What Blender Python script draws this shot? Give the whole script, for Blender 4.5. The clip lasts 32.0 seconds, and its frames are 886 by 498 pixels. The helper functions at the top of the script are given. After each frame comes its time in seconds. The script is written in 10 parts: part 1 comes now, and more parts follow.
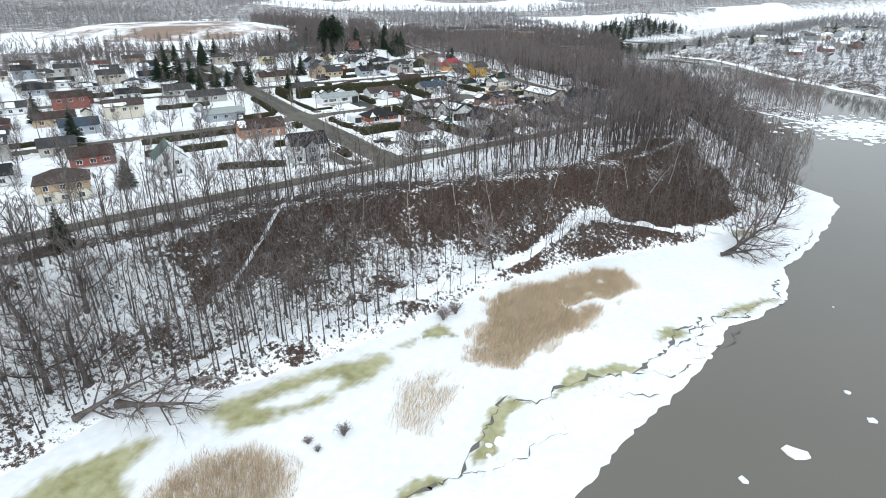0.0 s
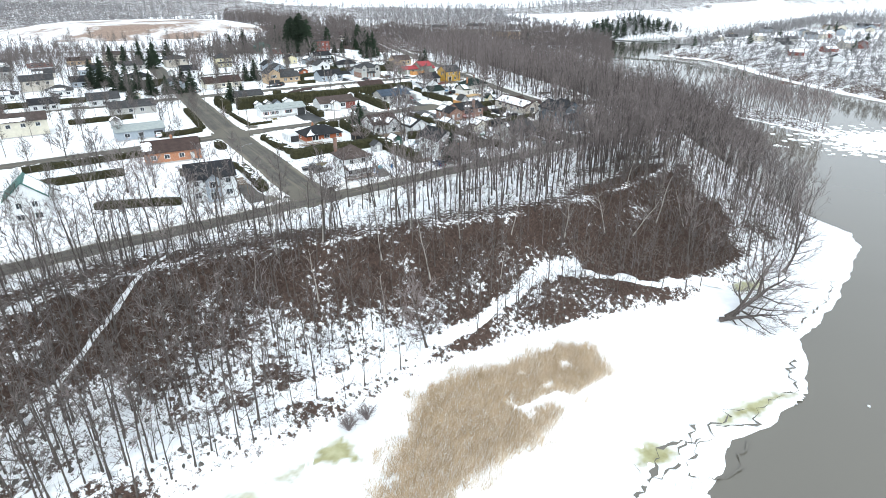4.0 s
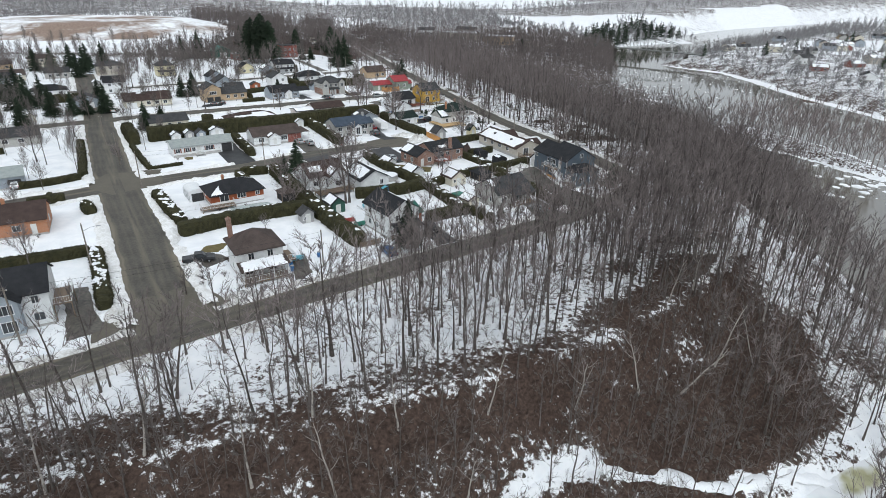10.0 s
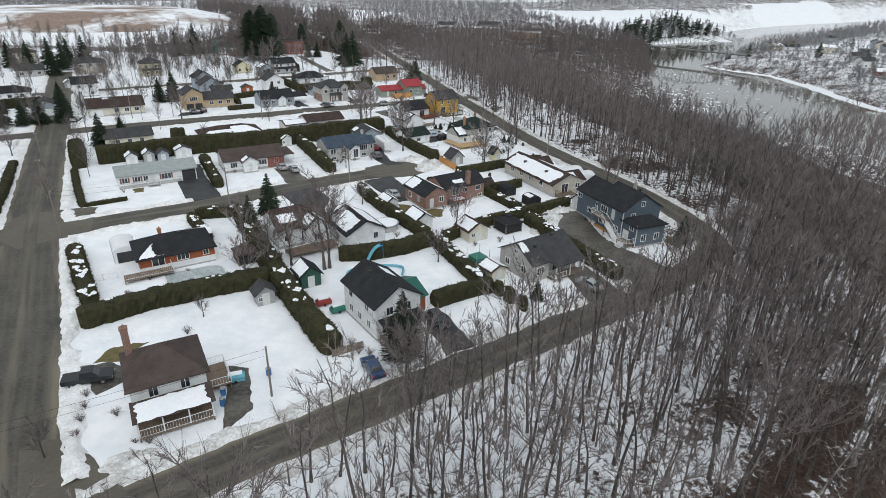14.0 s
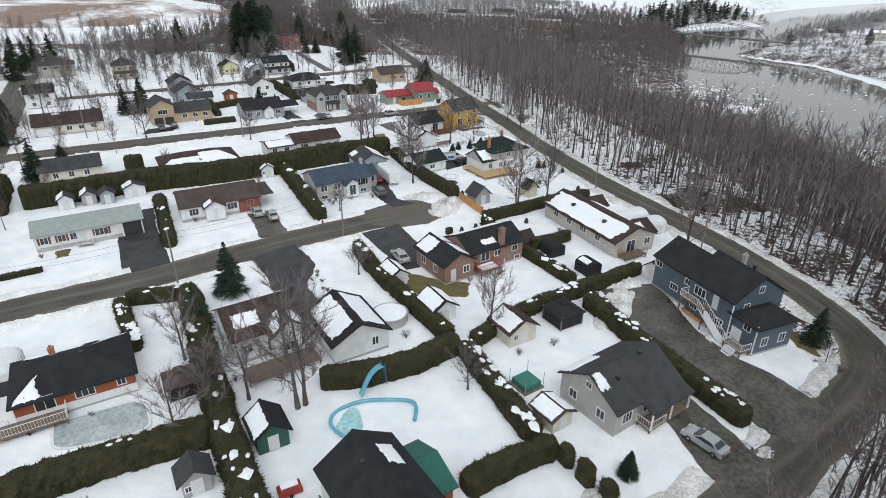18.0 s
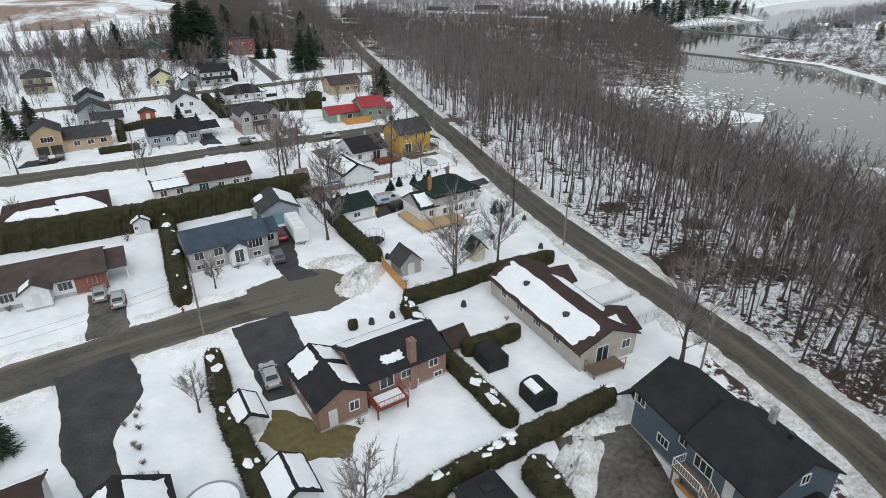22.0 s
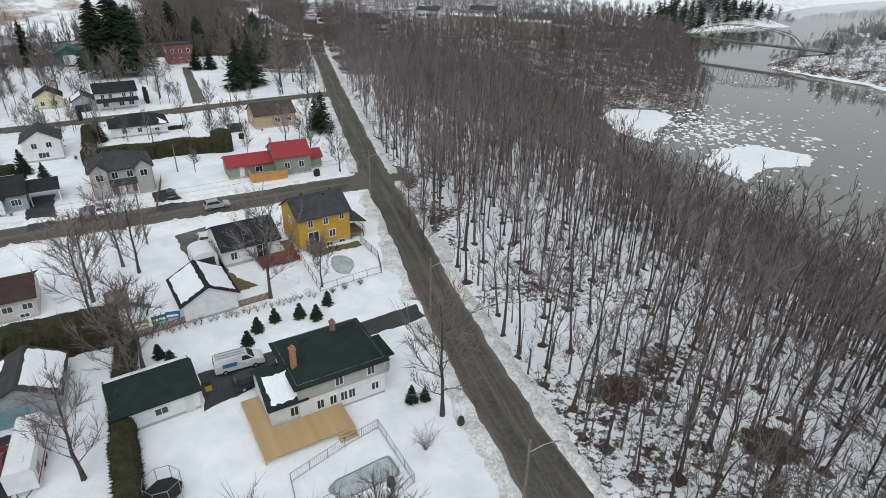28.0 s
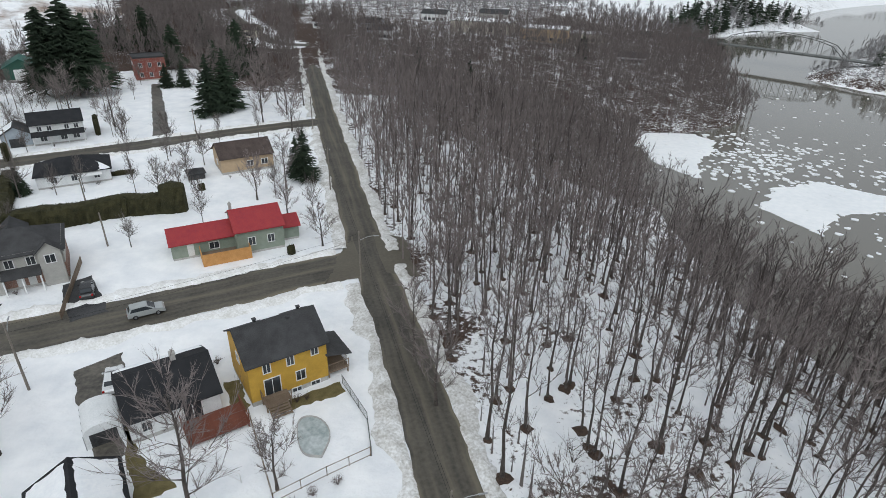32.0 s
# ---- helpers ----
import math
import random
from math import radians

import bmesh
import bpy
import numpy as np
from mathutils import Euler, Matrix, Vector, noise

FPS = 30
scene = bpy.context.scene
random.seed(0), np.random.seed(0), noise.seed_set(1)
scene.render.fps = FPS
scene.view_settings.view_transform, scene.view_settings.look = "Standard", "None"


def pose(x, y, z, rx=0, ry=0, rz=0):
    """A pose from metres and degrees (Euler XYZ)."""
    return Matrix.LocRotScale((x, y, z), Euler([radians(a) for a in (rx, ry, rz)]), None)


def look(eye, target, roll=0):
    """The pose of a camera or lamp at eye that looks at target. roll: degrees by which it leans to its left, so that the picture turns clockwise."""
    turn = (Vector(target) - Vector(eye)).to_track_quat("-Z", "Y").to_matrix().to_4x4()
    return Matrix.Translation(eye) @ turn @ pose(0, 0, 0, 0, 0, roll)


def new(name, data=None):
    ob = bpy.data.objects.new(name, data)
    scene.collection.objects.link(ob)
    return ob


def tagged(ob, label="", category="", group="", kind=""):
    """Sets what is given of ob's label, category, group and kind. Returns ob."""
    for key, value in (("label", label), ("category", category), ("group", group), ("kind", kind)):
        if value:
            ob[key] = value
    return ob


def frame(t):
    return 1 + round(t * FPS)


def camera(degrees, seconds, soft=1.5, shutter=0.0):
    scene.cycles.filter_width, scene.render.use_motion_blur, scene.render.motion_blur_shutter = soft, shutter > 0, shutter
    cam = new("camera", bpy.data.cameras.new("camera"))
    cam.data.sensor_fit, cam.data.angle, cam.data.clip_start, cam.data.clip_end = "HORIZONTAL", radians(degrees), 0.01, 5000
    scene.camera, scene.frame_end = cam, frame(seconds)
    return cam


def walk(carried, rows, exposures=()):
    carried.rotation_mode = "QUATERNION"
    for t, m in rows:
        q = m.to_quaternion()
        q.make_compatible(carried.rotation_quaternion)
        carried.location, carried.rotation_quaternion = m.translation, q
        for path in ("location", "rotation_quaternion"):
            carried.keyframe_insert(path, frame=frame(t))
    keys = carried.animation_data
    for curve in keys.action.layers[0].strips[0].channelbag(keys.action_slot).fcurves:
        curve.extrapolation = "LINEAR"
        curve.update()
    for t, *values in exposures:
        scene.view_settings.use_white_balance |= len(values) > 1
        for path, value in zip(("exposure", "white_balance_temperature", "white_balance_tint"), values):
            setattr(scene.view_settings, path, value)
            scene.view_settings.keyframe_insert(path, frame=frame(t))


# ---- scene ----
cam = camera(74.0, 32.0, soft=0.8)
# seconds, place in metres, heading, tilt and lean in degrees
PATH = [
    (0, -0.09, -40.66, 45.02, -0.00, -23.86, -0.37),
    (0.5, 2.00, -36.56, 44.84, -0.07, -23.87, -0.42),
    (1, 4.12, -32.43, 44.66, -0.13, -23.86, -0.45),
    (1.5, 6.21, -28.25, 44.50, -0.23, -23.90, -0.46),
    (2, 8.10, -24.03, 44.43, -0.28, -23.94, -0.46),
    (2.5, 9.84, -19.67, 44.44, -0.33, -24.01, -0.45),
    (3, 11.48, -15.22, 44.55, -0.35, -24.06, -0.43),
    (3.5, 12.96, -10.76, 44.67, -0.34, -24.12, -0.40),
    (5.5, 16.83, 7.28, 45.15, -0.67, -24.29, -0.13),
    (6, 17.35, 11.78, 45.29, -0.82, -24.30, 0.00),
    (6.5, 17.80, 16.25, 45.44, -0.95, -24.31, 0.15),
    (7, 18.28, 20.67, 45.60, -1.06, -24.32, 0.28),
    (7.5, 18.86, 25.30, 45.75, -1.12, -24.33, 0.40),
    (8, 19.43, 30.05, 45.85, -1.17, -24.39, 0.49),
    (8.5, 19.92, 34.87, 45.91, -1.20, -24.39, 0.53),
    (9, 20.54, 39.65, 45.98, -1.25, -24.39, 0.59),
    (9.5, 21.33, 44.54, 46.03, -1.25, -24.39, 0.70),
    (10, 22.22, 49.50, 46.08, -1.24, -24.38, 0.80),
    (10.5, 23.12, 54.49, 46.10, -1.19, -24.39, 0.93),
    (11, 23.75, 59.42, 46.10, -0.94, -24.38, 1.05),
    (11.5, 24.09, 64.35, 46.04, -0.68, -24.36, 1.15),
    (12, 24.05, 69.27, 45.96, -0.40, -24.33, 1.22),
    (12.5, 23.85, 74.25, 45.89, -0.18, -24.28, 1.28),
    (13, 23.60, 79.23, 45.78, 0.03, -24.25, 1.32),
    (13.5, 23.39, 84.08, 45.48, 0.23, -24.49, 1.36),
    (15.5, 22.76, 102.59, 44.88, 1.48, -26.51, 0.96),
    (16, 21.99, 107.33, 44.97, 1.56, -26.50, 0.96),
    (16.5, 21.17, 112.05, 45.00, 1.60, -26.48, 0.94),
    (17, 20.34, 116.75, 45.04, 1.68, -26.45, 0.83),
    (17.5, 19.91, 121.40, 45.10, 1.57, -26.38, 0.66),
    (18, 20.09, 125.92, 45.16, 1.52, -26.37, 0.53),
    (18.5, 20.83, 130.26, 45.14, 1.43, -26.41, 0.41),
    (19, 22.06, 134.50, 45.04, 1.31, -26.49, 0.31),
    (19.5, 23.60, 138.55, 44.91, 1.15, -26.54, 0.17),
    (20, 25.32, 142.57, 44.75, 1.12, -26.55, 0.05),
    (20.5, 27.13, 146.63, 44.54, 1.13, -26.58, -0.03),
    (21, 28.90, 150.84, 44.37, 1.22, -26.61, -0.09),
    (21.5, 30.55, 155.06, 44.22, 1.31, -26.67, -0.11),
    (22, 32.04, 159.29, 44.07, 1.41, -26.74, -0.11),
    (22.5, 33.44, 163.56, 44.04, 1.49, -26.79, -0.08),
    (23, 34.70, 167.82, 44.11, 1.56, -26.85, -0.02),
    (23.5, 35.86, 172.10, 44.26, 1.55, -26.94, 0.06),
    (24, 36.98, 176.48, 44.42, 1.50, -27.05, 0.18),
    (24.5, 37.99, 181.00, 44.49, 1.46, -27.14, 0.32),
    (25, 38.91, 185.73, 44.48, 1.44, -27.18, 0.48),
    (25.5, 39.86, 190.45, 44.36, 1.41, -27.23, 0.64),
    (27.5, 43.73, 208.59, 44.05, 1.69, -27.26, 0.91),
    (28, 44.02, 213.01, 44.15, 1.99, -27.30, 1.00),
    (28.5, 44.03, 217.41, 44.27, 2.16, -27.36, 1.05),
    (29, 43.80, 221.83, 44.38, 2.22, -27.40, 1.08),
    (29.5, 43.37, 226.28, 44.40, 2.24, -27.42, 1.12),
    (30, 42.79, 230.77, 44.48, 2.22, -27.46, 1.18),
    (30.5, 42.12, 235.23, 44.57, 2.25, -27.50, 1.23),
    (31, 41.45, 239.63, 44.75, 2.25, -27.54, 1.27),
    (31.5, 40.80, 244.06, 44.94, 2.24, -27.59, 1.29),
    (32, 40.31, 248.41, 45.07, 2.24, -27.62, 1.32),
]


def flight_pose(x, y, z, yaw, pitch, roll):
    m = pose(x, y, z, 90 + pitch, 0, yaw)
    return m @ pose(0, 0, 0, 0, 0, roll)


walk(cam, [(t, flight_pose(*row)) for t, *row in PATH], exposures=[(0, 0.33, 6180, 8), (1, 0.52, 6180, 8), (3, 0.70, 6180, 8), (5, 0.74, 6180, 8), (7, 0.60, 6180, 8), (8, 0.36, 6250, 9), (10, 0.05, 6330, 10), (13, -0.12, 6400, 10), (18, -0.02, 6400, 10), (20, -0.09, 6400, 10), (26, -0.16, 6400, 10), (32, -0.20, 6400, 10)])

# ------------------------------------------------------------------ light and sky
world = bpy.data.worlds.new("overcast_sky")
scene.world = world
world.use_nodes = True
wn = world.node_tree.nodes
sky = wn.new("ShaderNodeTexSky")
sky.sky_type, sky.sun_disc = "NISHITA", False
sky.sun_elevation, sky.sun_rotation = radians(38), radians(200)
sky.air_density, sky.dust_density, sky.ozone_density = 1.0, 4.0, 1.0
grey = wn.new("ShaderNodeHueSaturation")
grey.inputs["Saturation"].default_value = 0.3
world.node_tree.links.new(sky.outputs[0], grey.inputs["Color"])
cloud = wn.new("ShaderNodeMix")
cloud.data_type, cloud.blend_type = "RGBA", "MULTIPLY"
cloud.inputs[0].default_value, cloud.inputs[7].default_value = 1.0, (0.93, 1.0, 1.03, 1)
world.node_tree.links.new(grey.outputs[0], cloud.inputs[6])
veil = wn.new("ShaderNodeMix")
veil.data_type = "RGBA"
veil.inputs[0].default_value, veil.inputs[7].default_value = 0.65, (6.2, 6.5, 6.8, 1)
world.node_tree.links.new(cloud.outputs[2], veil.inputs[6])
world.node_tree.links.new(veil.outputs[2], wn["Background"].inputs[0])
wn["Background"].inputs[1].default_value = 0.13
sun = new("sun", bpy.data.lights.new("sun", "SUN"))
sun.data.energy, sun.data.angle, sun.data.color = 1.0, radians(35), (0.95, 1.0, 1.0)
sun.matrix_world = look((40, -80, 120), (0, 0, 0))
tagged(sun, "pale sun veiled by thick cloud", "sun")


# ------------------------------------------------------------------ materials
def material(name, a, b, rough=0.8, scale=3.0, fine=25.0, bump=0.2, metal=0.0, island=0.0, spec=0.3):
    """Two colours mixed by a coarse and a fine noise, with a little relief."""
    m = bpy.data.materials.new(name)
    m.use_nodes = True
    t, ln = m.node_tree.nodes, m.node_tree.links.new
    p = t["Principled BSDF"]
    co = t.new("ShaderNodeTexCoord")
    n1, n2 = t.new("ShaderNodeTexNoise"), t.new("ShaderNodeTexNoise")
    n1.inputs["Scale"].default_value, n2.inputs["Scale"].default_value = scale, fine
    n1.inputs["Detail"].default_value, n2.inputs["Detail"].default_value = 4, 3
    for n in (n1, n2):
        ln(co.outputs["Object"], n.inputs["Vector"])
    add = t.new("ShaderNodeMath")
    add.operation = "ADD"
    half = t.new("ShaderNodeMath")
    half.operation = "MULTIPLY"
    half.inputs[1].default_value = 0.5
    ln(n1.outputs[0], add.inputs[0]), ln(n2.outputs[0], add.inputs[1]), ln(add.outputs[0], half.inputs[0])
    ramp = t.new("ShaderNodeValToRGB")
    ramp.color_ramp.elements[0].position, ramp.color_ramp.elements[1].position = 0.36, 0.64
    ramp.color_ramp.elements[0].color, ramp.color_ramp.elements[1].color = (*a, 1), (*b, 1)
    ln(half.outputs[0], ramp.inputs[0])
    out = ramp.outputs[0]
    if island:
        ob = t.new("ShaderNodeObjectInfo")
        hs = t.new("ShaderNodeHueSaturation")
        mp = t.new("ShaderNodeMapRange")
        mp.inputs["To Min"].default_value, mp.inputs["To Max"].default_value = 1 - island, 1 + island
        ln(ob.outputs["Random"], mp.inputs["Value"]), ln(mp.outputs[0], hs.inputs["Value"]), ln(out, hs.inputs["Color"])
        out = hs.outputs[0]
    ln(out, p.inputs["Base Color"])
    p.inputs["Roughness"].default_value, p.inputs["Metallic"].default_value = rough, metal
    p.inputs["Specular IOR Level"].default_value = spec
    if bump:
        bp = t.new("ShaderNodeBump")
        bp.inputs["Strength"].default_value, bp.inputs["Distance"].default_value = bump, 0.05
        ln(n2.outputs[0], bp.inputs["Height"]), ln(bp.outputs[0], p.inputs["Normal"])
    return m


def lined(name, a, b, pitch, axis="Z", rough=0.7, depth=0.02):
    """Boards or courses: a paint with noise, and recessed lines every pitch metres along an axis of the thing."""
    m = material(name, a, b, rough, 1.2, 14, 0)
    t, ln = m.node_tree.nodes, m.node_tree.links.new
    co = t.new("ShaderNodeTexCoord")
    sep = t.new("ShaderNodeSeparateXYZ")
    ln(co.outputs["Object"], sep.inputs[0])
    fr = t.new("ShaderNodeMath")
    fr.operation, fr.inputs[1].default_value = "MULTIPLY", 1 / pitch
    ln(sep.outputs[axis], fr.inputs[0])
    fc = t.new("ShaderNodeMath")
    fc.operation = "FRACT"
    ln(fr.outputs[0], fc.inputs[0])
    bp = t.new("ShaderNodeBump")
    bp.inputs["Strength"].default_value, bp.inputs["Distance"].default_value = 0.9, depth
    ln(fc.outputs[0], bp.inputs["Height"]), ln(bp.outputs[0], t["Principled BSDF"].inputs["Normal"])
    return m


def masonry(name, a, b, mortar):
    m = material(name, a, b, 0.85, 1.0, 8, 0)
    t, ln = m.node_tree.nodes, m.node_tree.links.new
    br = t.new("ShaderNodeTexBrick")
    br.inputs["Scale"].default_value = 4.0
    br.inputs["Color1"].default_value, br.inputs["Color2"].default_value = (*a, 1), (*b, 1)
    br.inputs["Mortar"].default_value = (*mortar, 1)
    br.inputs["Mortar Size"].default_value = 0.012
    co, mp = t.new("ShaderNodeTexCoord"), t.new("ShaderNodeMapping")
    mp.inputs["Rotation"].default_value = (radians(90), 0, radians(45))
    ln(co.outputs["Object"], mp.inputs[0]), ln(mp.outputs[0], br.inputs["Vector"])
    ln(br.outputs["Color"], t["Principled BSDF"].inputs["Base Color"])
    return m


def glassy(name, colour, rough=0.06):
    m = material(name, colour, tuple(c * 1.3 for c in colour), rough, 0.6, 4, 0, spec=0.8)
    return m


def sand_on_lanes(m):
    """Grit swept to the crown and edges of a lane, darker where wheels run."""
    t, ln = m.node_tree.nodes, m.node_tree.links.new
    p = t["Principled BSDF"]
    old = p.inputs["Base Color"].links[0].from_socket
    at = t.new("ShaderNodeAttribute")
    at.attribute_name = "lane"
    r = t.new("ShaderNodeValToRGB")
    e = r.color_ramp.elements
    e[0].position, e[1].position = 0.0, 1.0
    e[0].color, e[1].color = (0.50, 0.50, 0.50, 1), (0.85, 0.85, 0.85, 1)
    for pos, v in ((0.16, 0.32), (0.34, 0.06), (0.46, 0.26), (0.62, 0.05), (0.78, 0.36)):
        k = e.new(pos)
        k.color = (v, v, v, 1)
    ln(at.outputs["Fac"], r.inputs[0])
    co, n = t.new("ShaderNodeAttribute"), t.new("ShaderNodeTexNoise")
    co.attribute_name = "sweep"
    n.inputs["Scale"].default_value, n.inputs["Detail"].default_value = 1.0, 5
    ln(co.outputs["Vector"], n.inputs["Vector"])
    mul = t.new("ShaderNodeMath")
    mul.operation = "MULTIPLY"
    nr = t.new("ShaderNodeMapRange")
    nr.inputs["From Min"].default_value, nr.inputs["From Max"].default_value = 0.35, 0.65
    nr.inputs["To Max"].default_value = 1.6
    ln(n.outputs[0], nr.inputs["Value"])
    ln(r.outputs[0], mul.inputs[0]), ln(nr.outputs[0], mul.inputs[1])
    mx = t.new("ShaderNodeMix")
    mx.data_type = "RGBA"
    mx.inputs[7].default_value = (0.19, 0.166, 0.125, 1)
    ln(mul.outputs[0], mx.inputs[0]), ln(old, mx.inputs[6]), ln(mx.outputs[2], p.inputs["Base Color"])


def soak_in(m):
    """Water standing in snow: the colour fades into white snow as the soaking thins out."""
    t, ln = m.node_tree.nodes, m.node_tree.links.new
    p = t["Principled BSDF"]
    old = p.inputs["Base Color"].links[0].from_socket
    at, mx = t.new("ShaderNodeAttribute"), t.new("ShaderNodeMix")
    at.attribute_name, mx.data_type = "wet", "RGBA"
    mx.inputs[6].default_value = (0.86, 0.87, 0.885, 1)
    ln(at.outputs["Fac"], mx.inputs[0]), ln(old, mx.inputs[7]), ln(mx.outputs[2], p.inputs["Base Color"])


SNOW = material("snow", (0.82, 0.84, 0.87), (0.93, 0.935, 0.945), 0.75, 0.35, 3.0, 0.35)
DIRTYSNOW = material("dirty_snow", (0.44, 0.42, 0.385), (0.89, 0.89, 0.89), 0.8, 0.45, 3.2, 1.0)
BANKSNOW = material("ploughed_snow", (0.66, 0.65, 0.625), (0.93, 0.93, 0.935), 0.8, 0.6, 3.6, 0.8)
ICE = material("river_ice", (0.80, 0.82, 0.84), (0.92, 0.925, 0.93), 0.6, 0.05, 0.6, 0.3)
MELT = material("meltwater", (0.275, 0.26, 0.12), (0.51, 0.495, 0.31), 0.3, 0.12, 0.5, 0.05)
soak_in(MELT)
ASPHALT = material("wet_sandy_asphalt", (0.047, 0.044, 0.039), (0.102, 0.094, 0.080), 0.7, 0.22, 2.2, 0.25)
sand_on_lanes(ASPHALT)
TAR = material("dark_driveway", (0.026, 0.027, 0.029), (0.066, 0.066, 0.068), 0.6, 0.4, 5, 0.2)
GRAVEL = material("muddy_gravel", (0.045, 0.042, 0.038), (0.155, 0.140, 0.118), 0.5, 0.3, 1.8, 0.4)
LAWN = material("winter_lawn", (0.10, 0.085, 0.035), (0.19, 0.155, 0.075), 0.95, 1.2, 12, 0.6)
LITTER = material("leaf_litter", (0.040, 0.027, 0.021), (0.105, 0.072, 0.055), 0.95, 1.5, 9, 0.8)
BARK = material("grey_bark", (0.058, 0.049, 0.044), (0.15, 0.128, 0.116), 0.95, 1.5, 9, 0.5, island=0.3)
TWIG = material("bare_twigs", (0.140, 0.118, 0.113), (0.256, 0.220, 0.212), 0.95, 0.4, 3, 0, island=0.3)
GREYTWIG = material("grey_thicket_twigs", (0.088, 0.076, 0.070), (0.195, 0.172, 0.160), 0.95, 0.3, 3, 0)
BRUSH = material("russet_brushwood", (0.044, 0.030, 0.025), (0.115, 0.080, 0.067), 0.95, 0.3, 3, 0)
# paler than the near twigs: distance haze is put into this base colour
HAZETWIG = material("far_twigs_with_haze", (0.190, 0.184, 0.187), (0.305, 0.296, 0.300), 0.95, 0.1, 1, 0)
DARKBARK = material("dark_bark", (0.045, 0.038, 0.034), (0.115, 0.098, 0.089), 0.95, 1.5, 9, 0)
PALEBARK = material("pale_birch_bark", (0.30, 0.27, 0.24), (0.52, 0.49, 0.45), 0.9, 1.5, 9, 0.3)
NEEDLE = material("conifer_needles", (0.016, 0.028, 0.018), (0.045, 0.065, 0.038), 0.9, 0.8, 6, 0.4, island=0.3)
CEDAR = material("cedar_hedge", (0.018, 0.020, 0.009), (0.060, 0.054, 0.024), 0.95, 0.9, 7, 0.8)
REED = material("dry_reeds", (0.41, 0.31, 0.20), (0.69, 0.555, 0.39), 0.9, 0.5, 4, 0)
ROCK = material("dark_rock", (0.06, 0.055, 0.05), (0.16, 0.145, 0.13), 0.9, 1, 6, 0.6)
WOOD = lined("weathered_planks", (0.16, 0.115, 0.08), (0.26, 0.20, 0.15), 0.14, "X")
NEWWOOD = lined("pale_new_planks", (0.42, 0.28, 0.14), (0.58, 0.41, 0.22), 0.14, "X")
ORANGEWOOD = lined("orange_cedar_boards", (0.46, 0.22, 0.07), (0.60, 0.32, 0.12), 0.14, "X")
REDWOOD = lined("red_stained_boards", (0.14, 0.045, 0.03), (0.22, 0.08, 0.05), 0.14, "X")
POLEWOOD = material("pole_wood", (0.16, 0.14, 0.12), (0.27, 0.24, 0.21), 0.9, 2, 20, 0.3)
STEEL = material("galvanised_steel", (0.32, 0.33, 0.34), (0.46, 0.47, 0.48), 0.45, 2, 12, 0.05, 0.7)
RUSTSTEEL = material("bridge_steel", (0.10, 0.105, 0.10), (0.19, 0.20, 0.19), 0.7, 1, 8, 0.2, 0.2)
WHITE = material("white_paint", (0.70, 0.71, 0.71), (0.82, 0.82, 0.82), 0.6, 1, 10, 0.05)
CONCRETE = material("concrete", (0.36, 0.35, 0.33), (0.50, 0.49, 0.47), 0.9, 1, 10, 0.2)
PANE = glassy("window_glass", (0.025, 0.03, 0.035))
BLACK = material("black_rubber", (0.015, 0.015, 0.016), (0.035, 0.035, 0.036), 0.8, 3, 20, 0.1)
POOL = material("pool_liner_ice", (0.27, 0.32, 0.32), (0.56, 0.60, 0.60), 0.4, 0.4, 2, 0.1)
TURQ = material("turquoise_plastic", (0.11, 0.36, 0.45), (0.19, 0.48, 0.58), 0.5, 1, 8, 0.05)
POOLICE = material("turquoise_pool_ice", (0.22, 0.50, 0.52), (0.52, 0.72, 0.72), 0.3, 0.5, 2, 0.05)
GREENPL = material("green_plastic", (0.03, 0.15, 0.11), (0.05, 0.21, 0.16), 0.5, 1, 8, 0.05)
BLUEPL = material("blue_plastic", (0.04, 0.13, 0.30), (0.07, 0.20, 0.42), 0.5, 1, 8, 0.05)
REDPL = material("red_paint", (0.26, 0.035, 0.03), (0.36, 0.06, 0.05), 0.5, 1, 8, 0.05)
CANVAS = material("white_shelter_canvas", (0.66, 0.68, 0.69), (0.80, 0.81, 0.82), 0.7, 0.7, 6, 0.2)
BROWNFIELD = material("stubble_field", (0.26, 0.19, 0.14), (0.80, 0.80, 0.81), 0.9, 0.03, 0.3, 0)


def water_material():
    m = bpy.data.materials.new("river_water")
    m.use_nodes = True
    t, ln = m.node_tree.nodes, m.node_tree.links.new
    p = t["Principled BSDF"]
    p.inputs["Roughness"].default_value = 0.05
    p.inputs["IOR"].default_value = 1.42
    p.inputs["Specular IOR Level"].default_value = 1.0
    co = t.new("ShaderNodeTexCoord")
    n = t.new("ShaderNodeTexNoise")
    n.inputs["Scale"].default_value, n.inputs["Detail"].default_value = 0.012, 3
    r = t.new("ShaderNodeValToRGB")
    r.color_ramp.elements[0].color, r.color_ramp.elements[1].color = (0.115, 0.105, 0.086, 1), (0.166, 0.153, 0.128, 1)
    ln(co.outputs["Object"], n.inputs["Vector"]), ln(n.outputs[0], r.inputs[0]), ln(r.outputs[0], p.inputs["Base Color"])
    n2 = t.new("ShaderNodeTexNoise")
    n2.inputs["Scale"].default_value, n2.inputs["Detail"].default_value = 0.8, 3
    ln(co.outputs["Object"], n2.inputs["Vector"])
    b = t.new("ShaderNodeBump")
    b.inputs["Strength"].default_value, b.inputs["Distance"].default_value = 0.06, 0.05
    ln(n2.outputs[0], b.inputs["Height"]), ln(b.outputs[0], p.inputs["Normal"])
    return m


WATER = water_material()


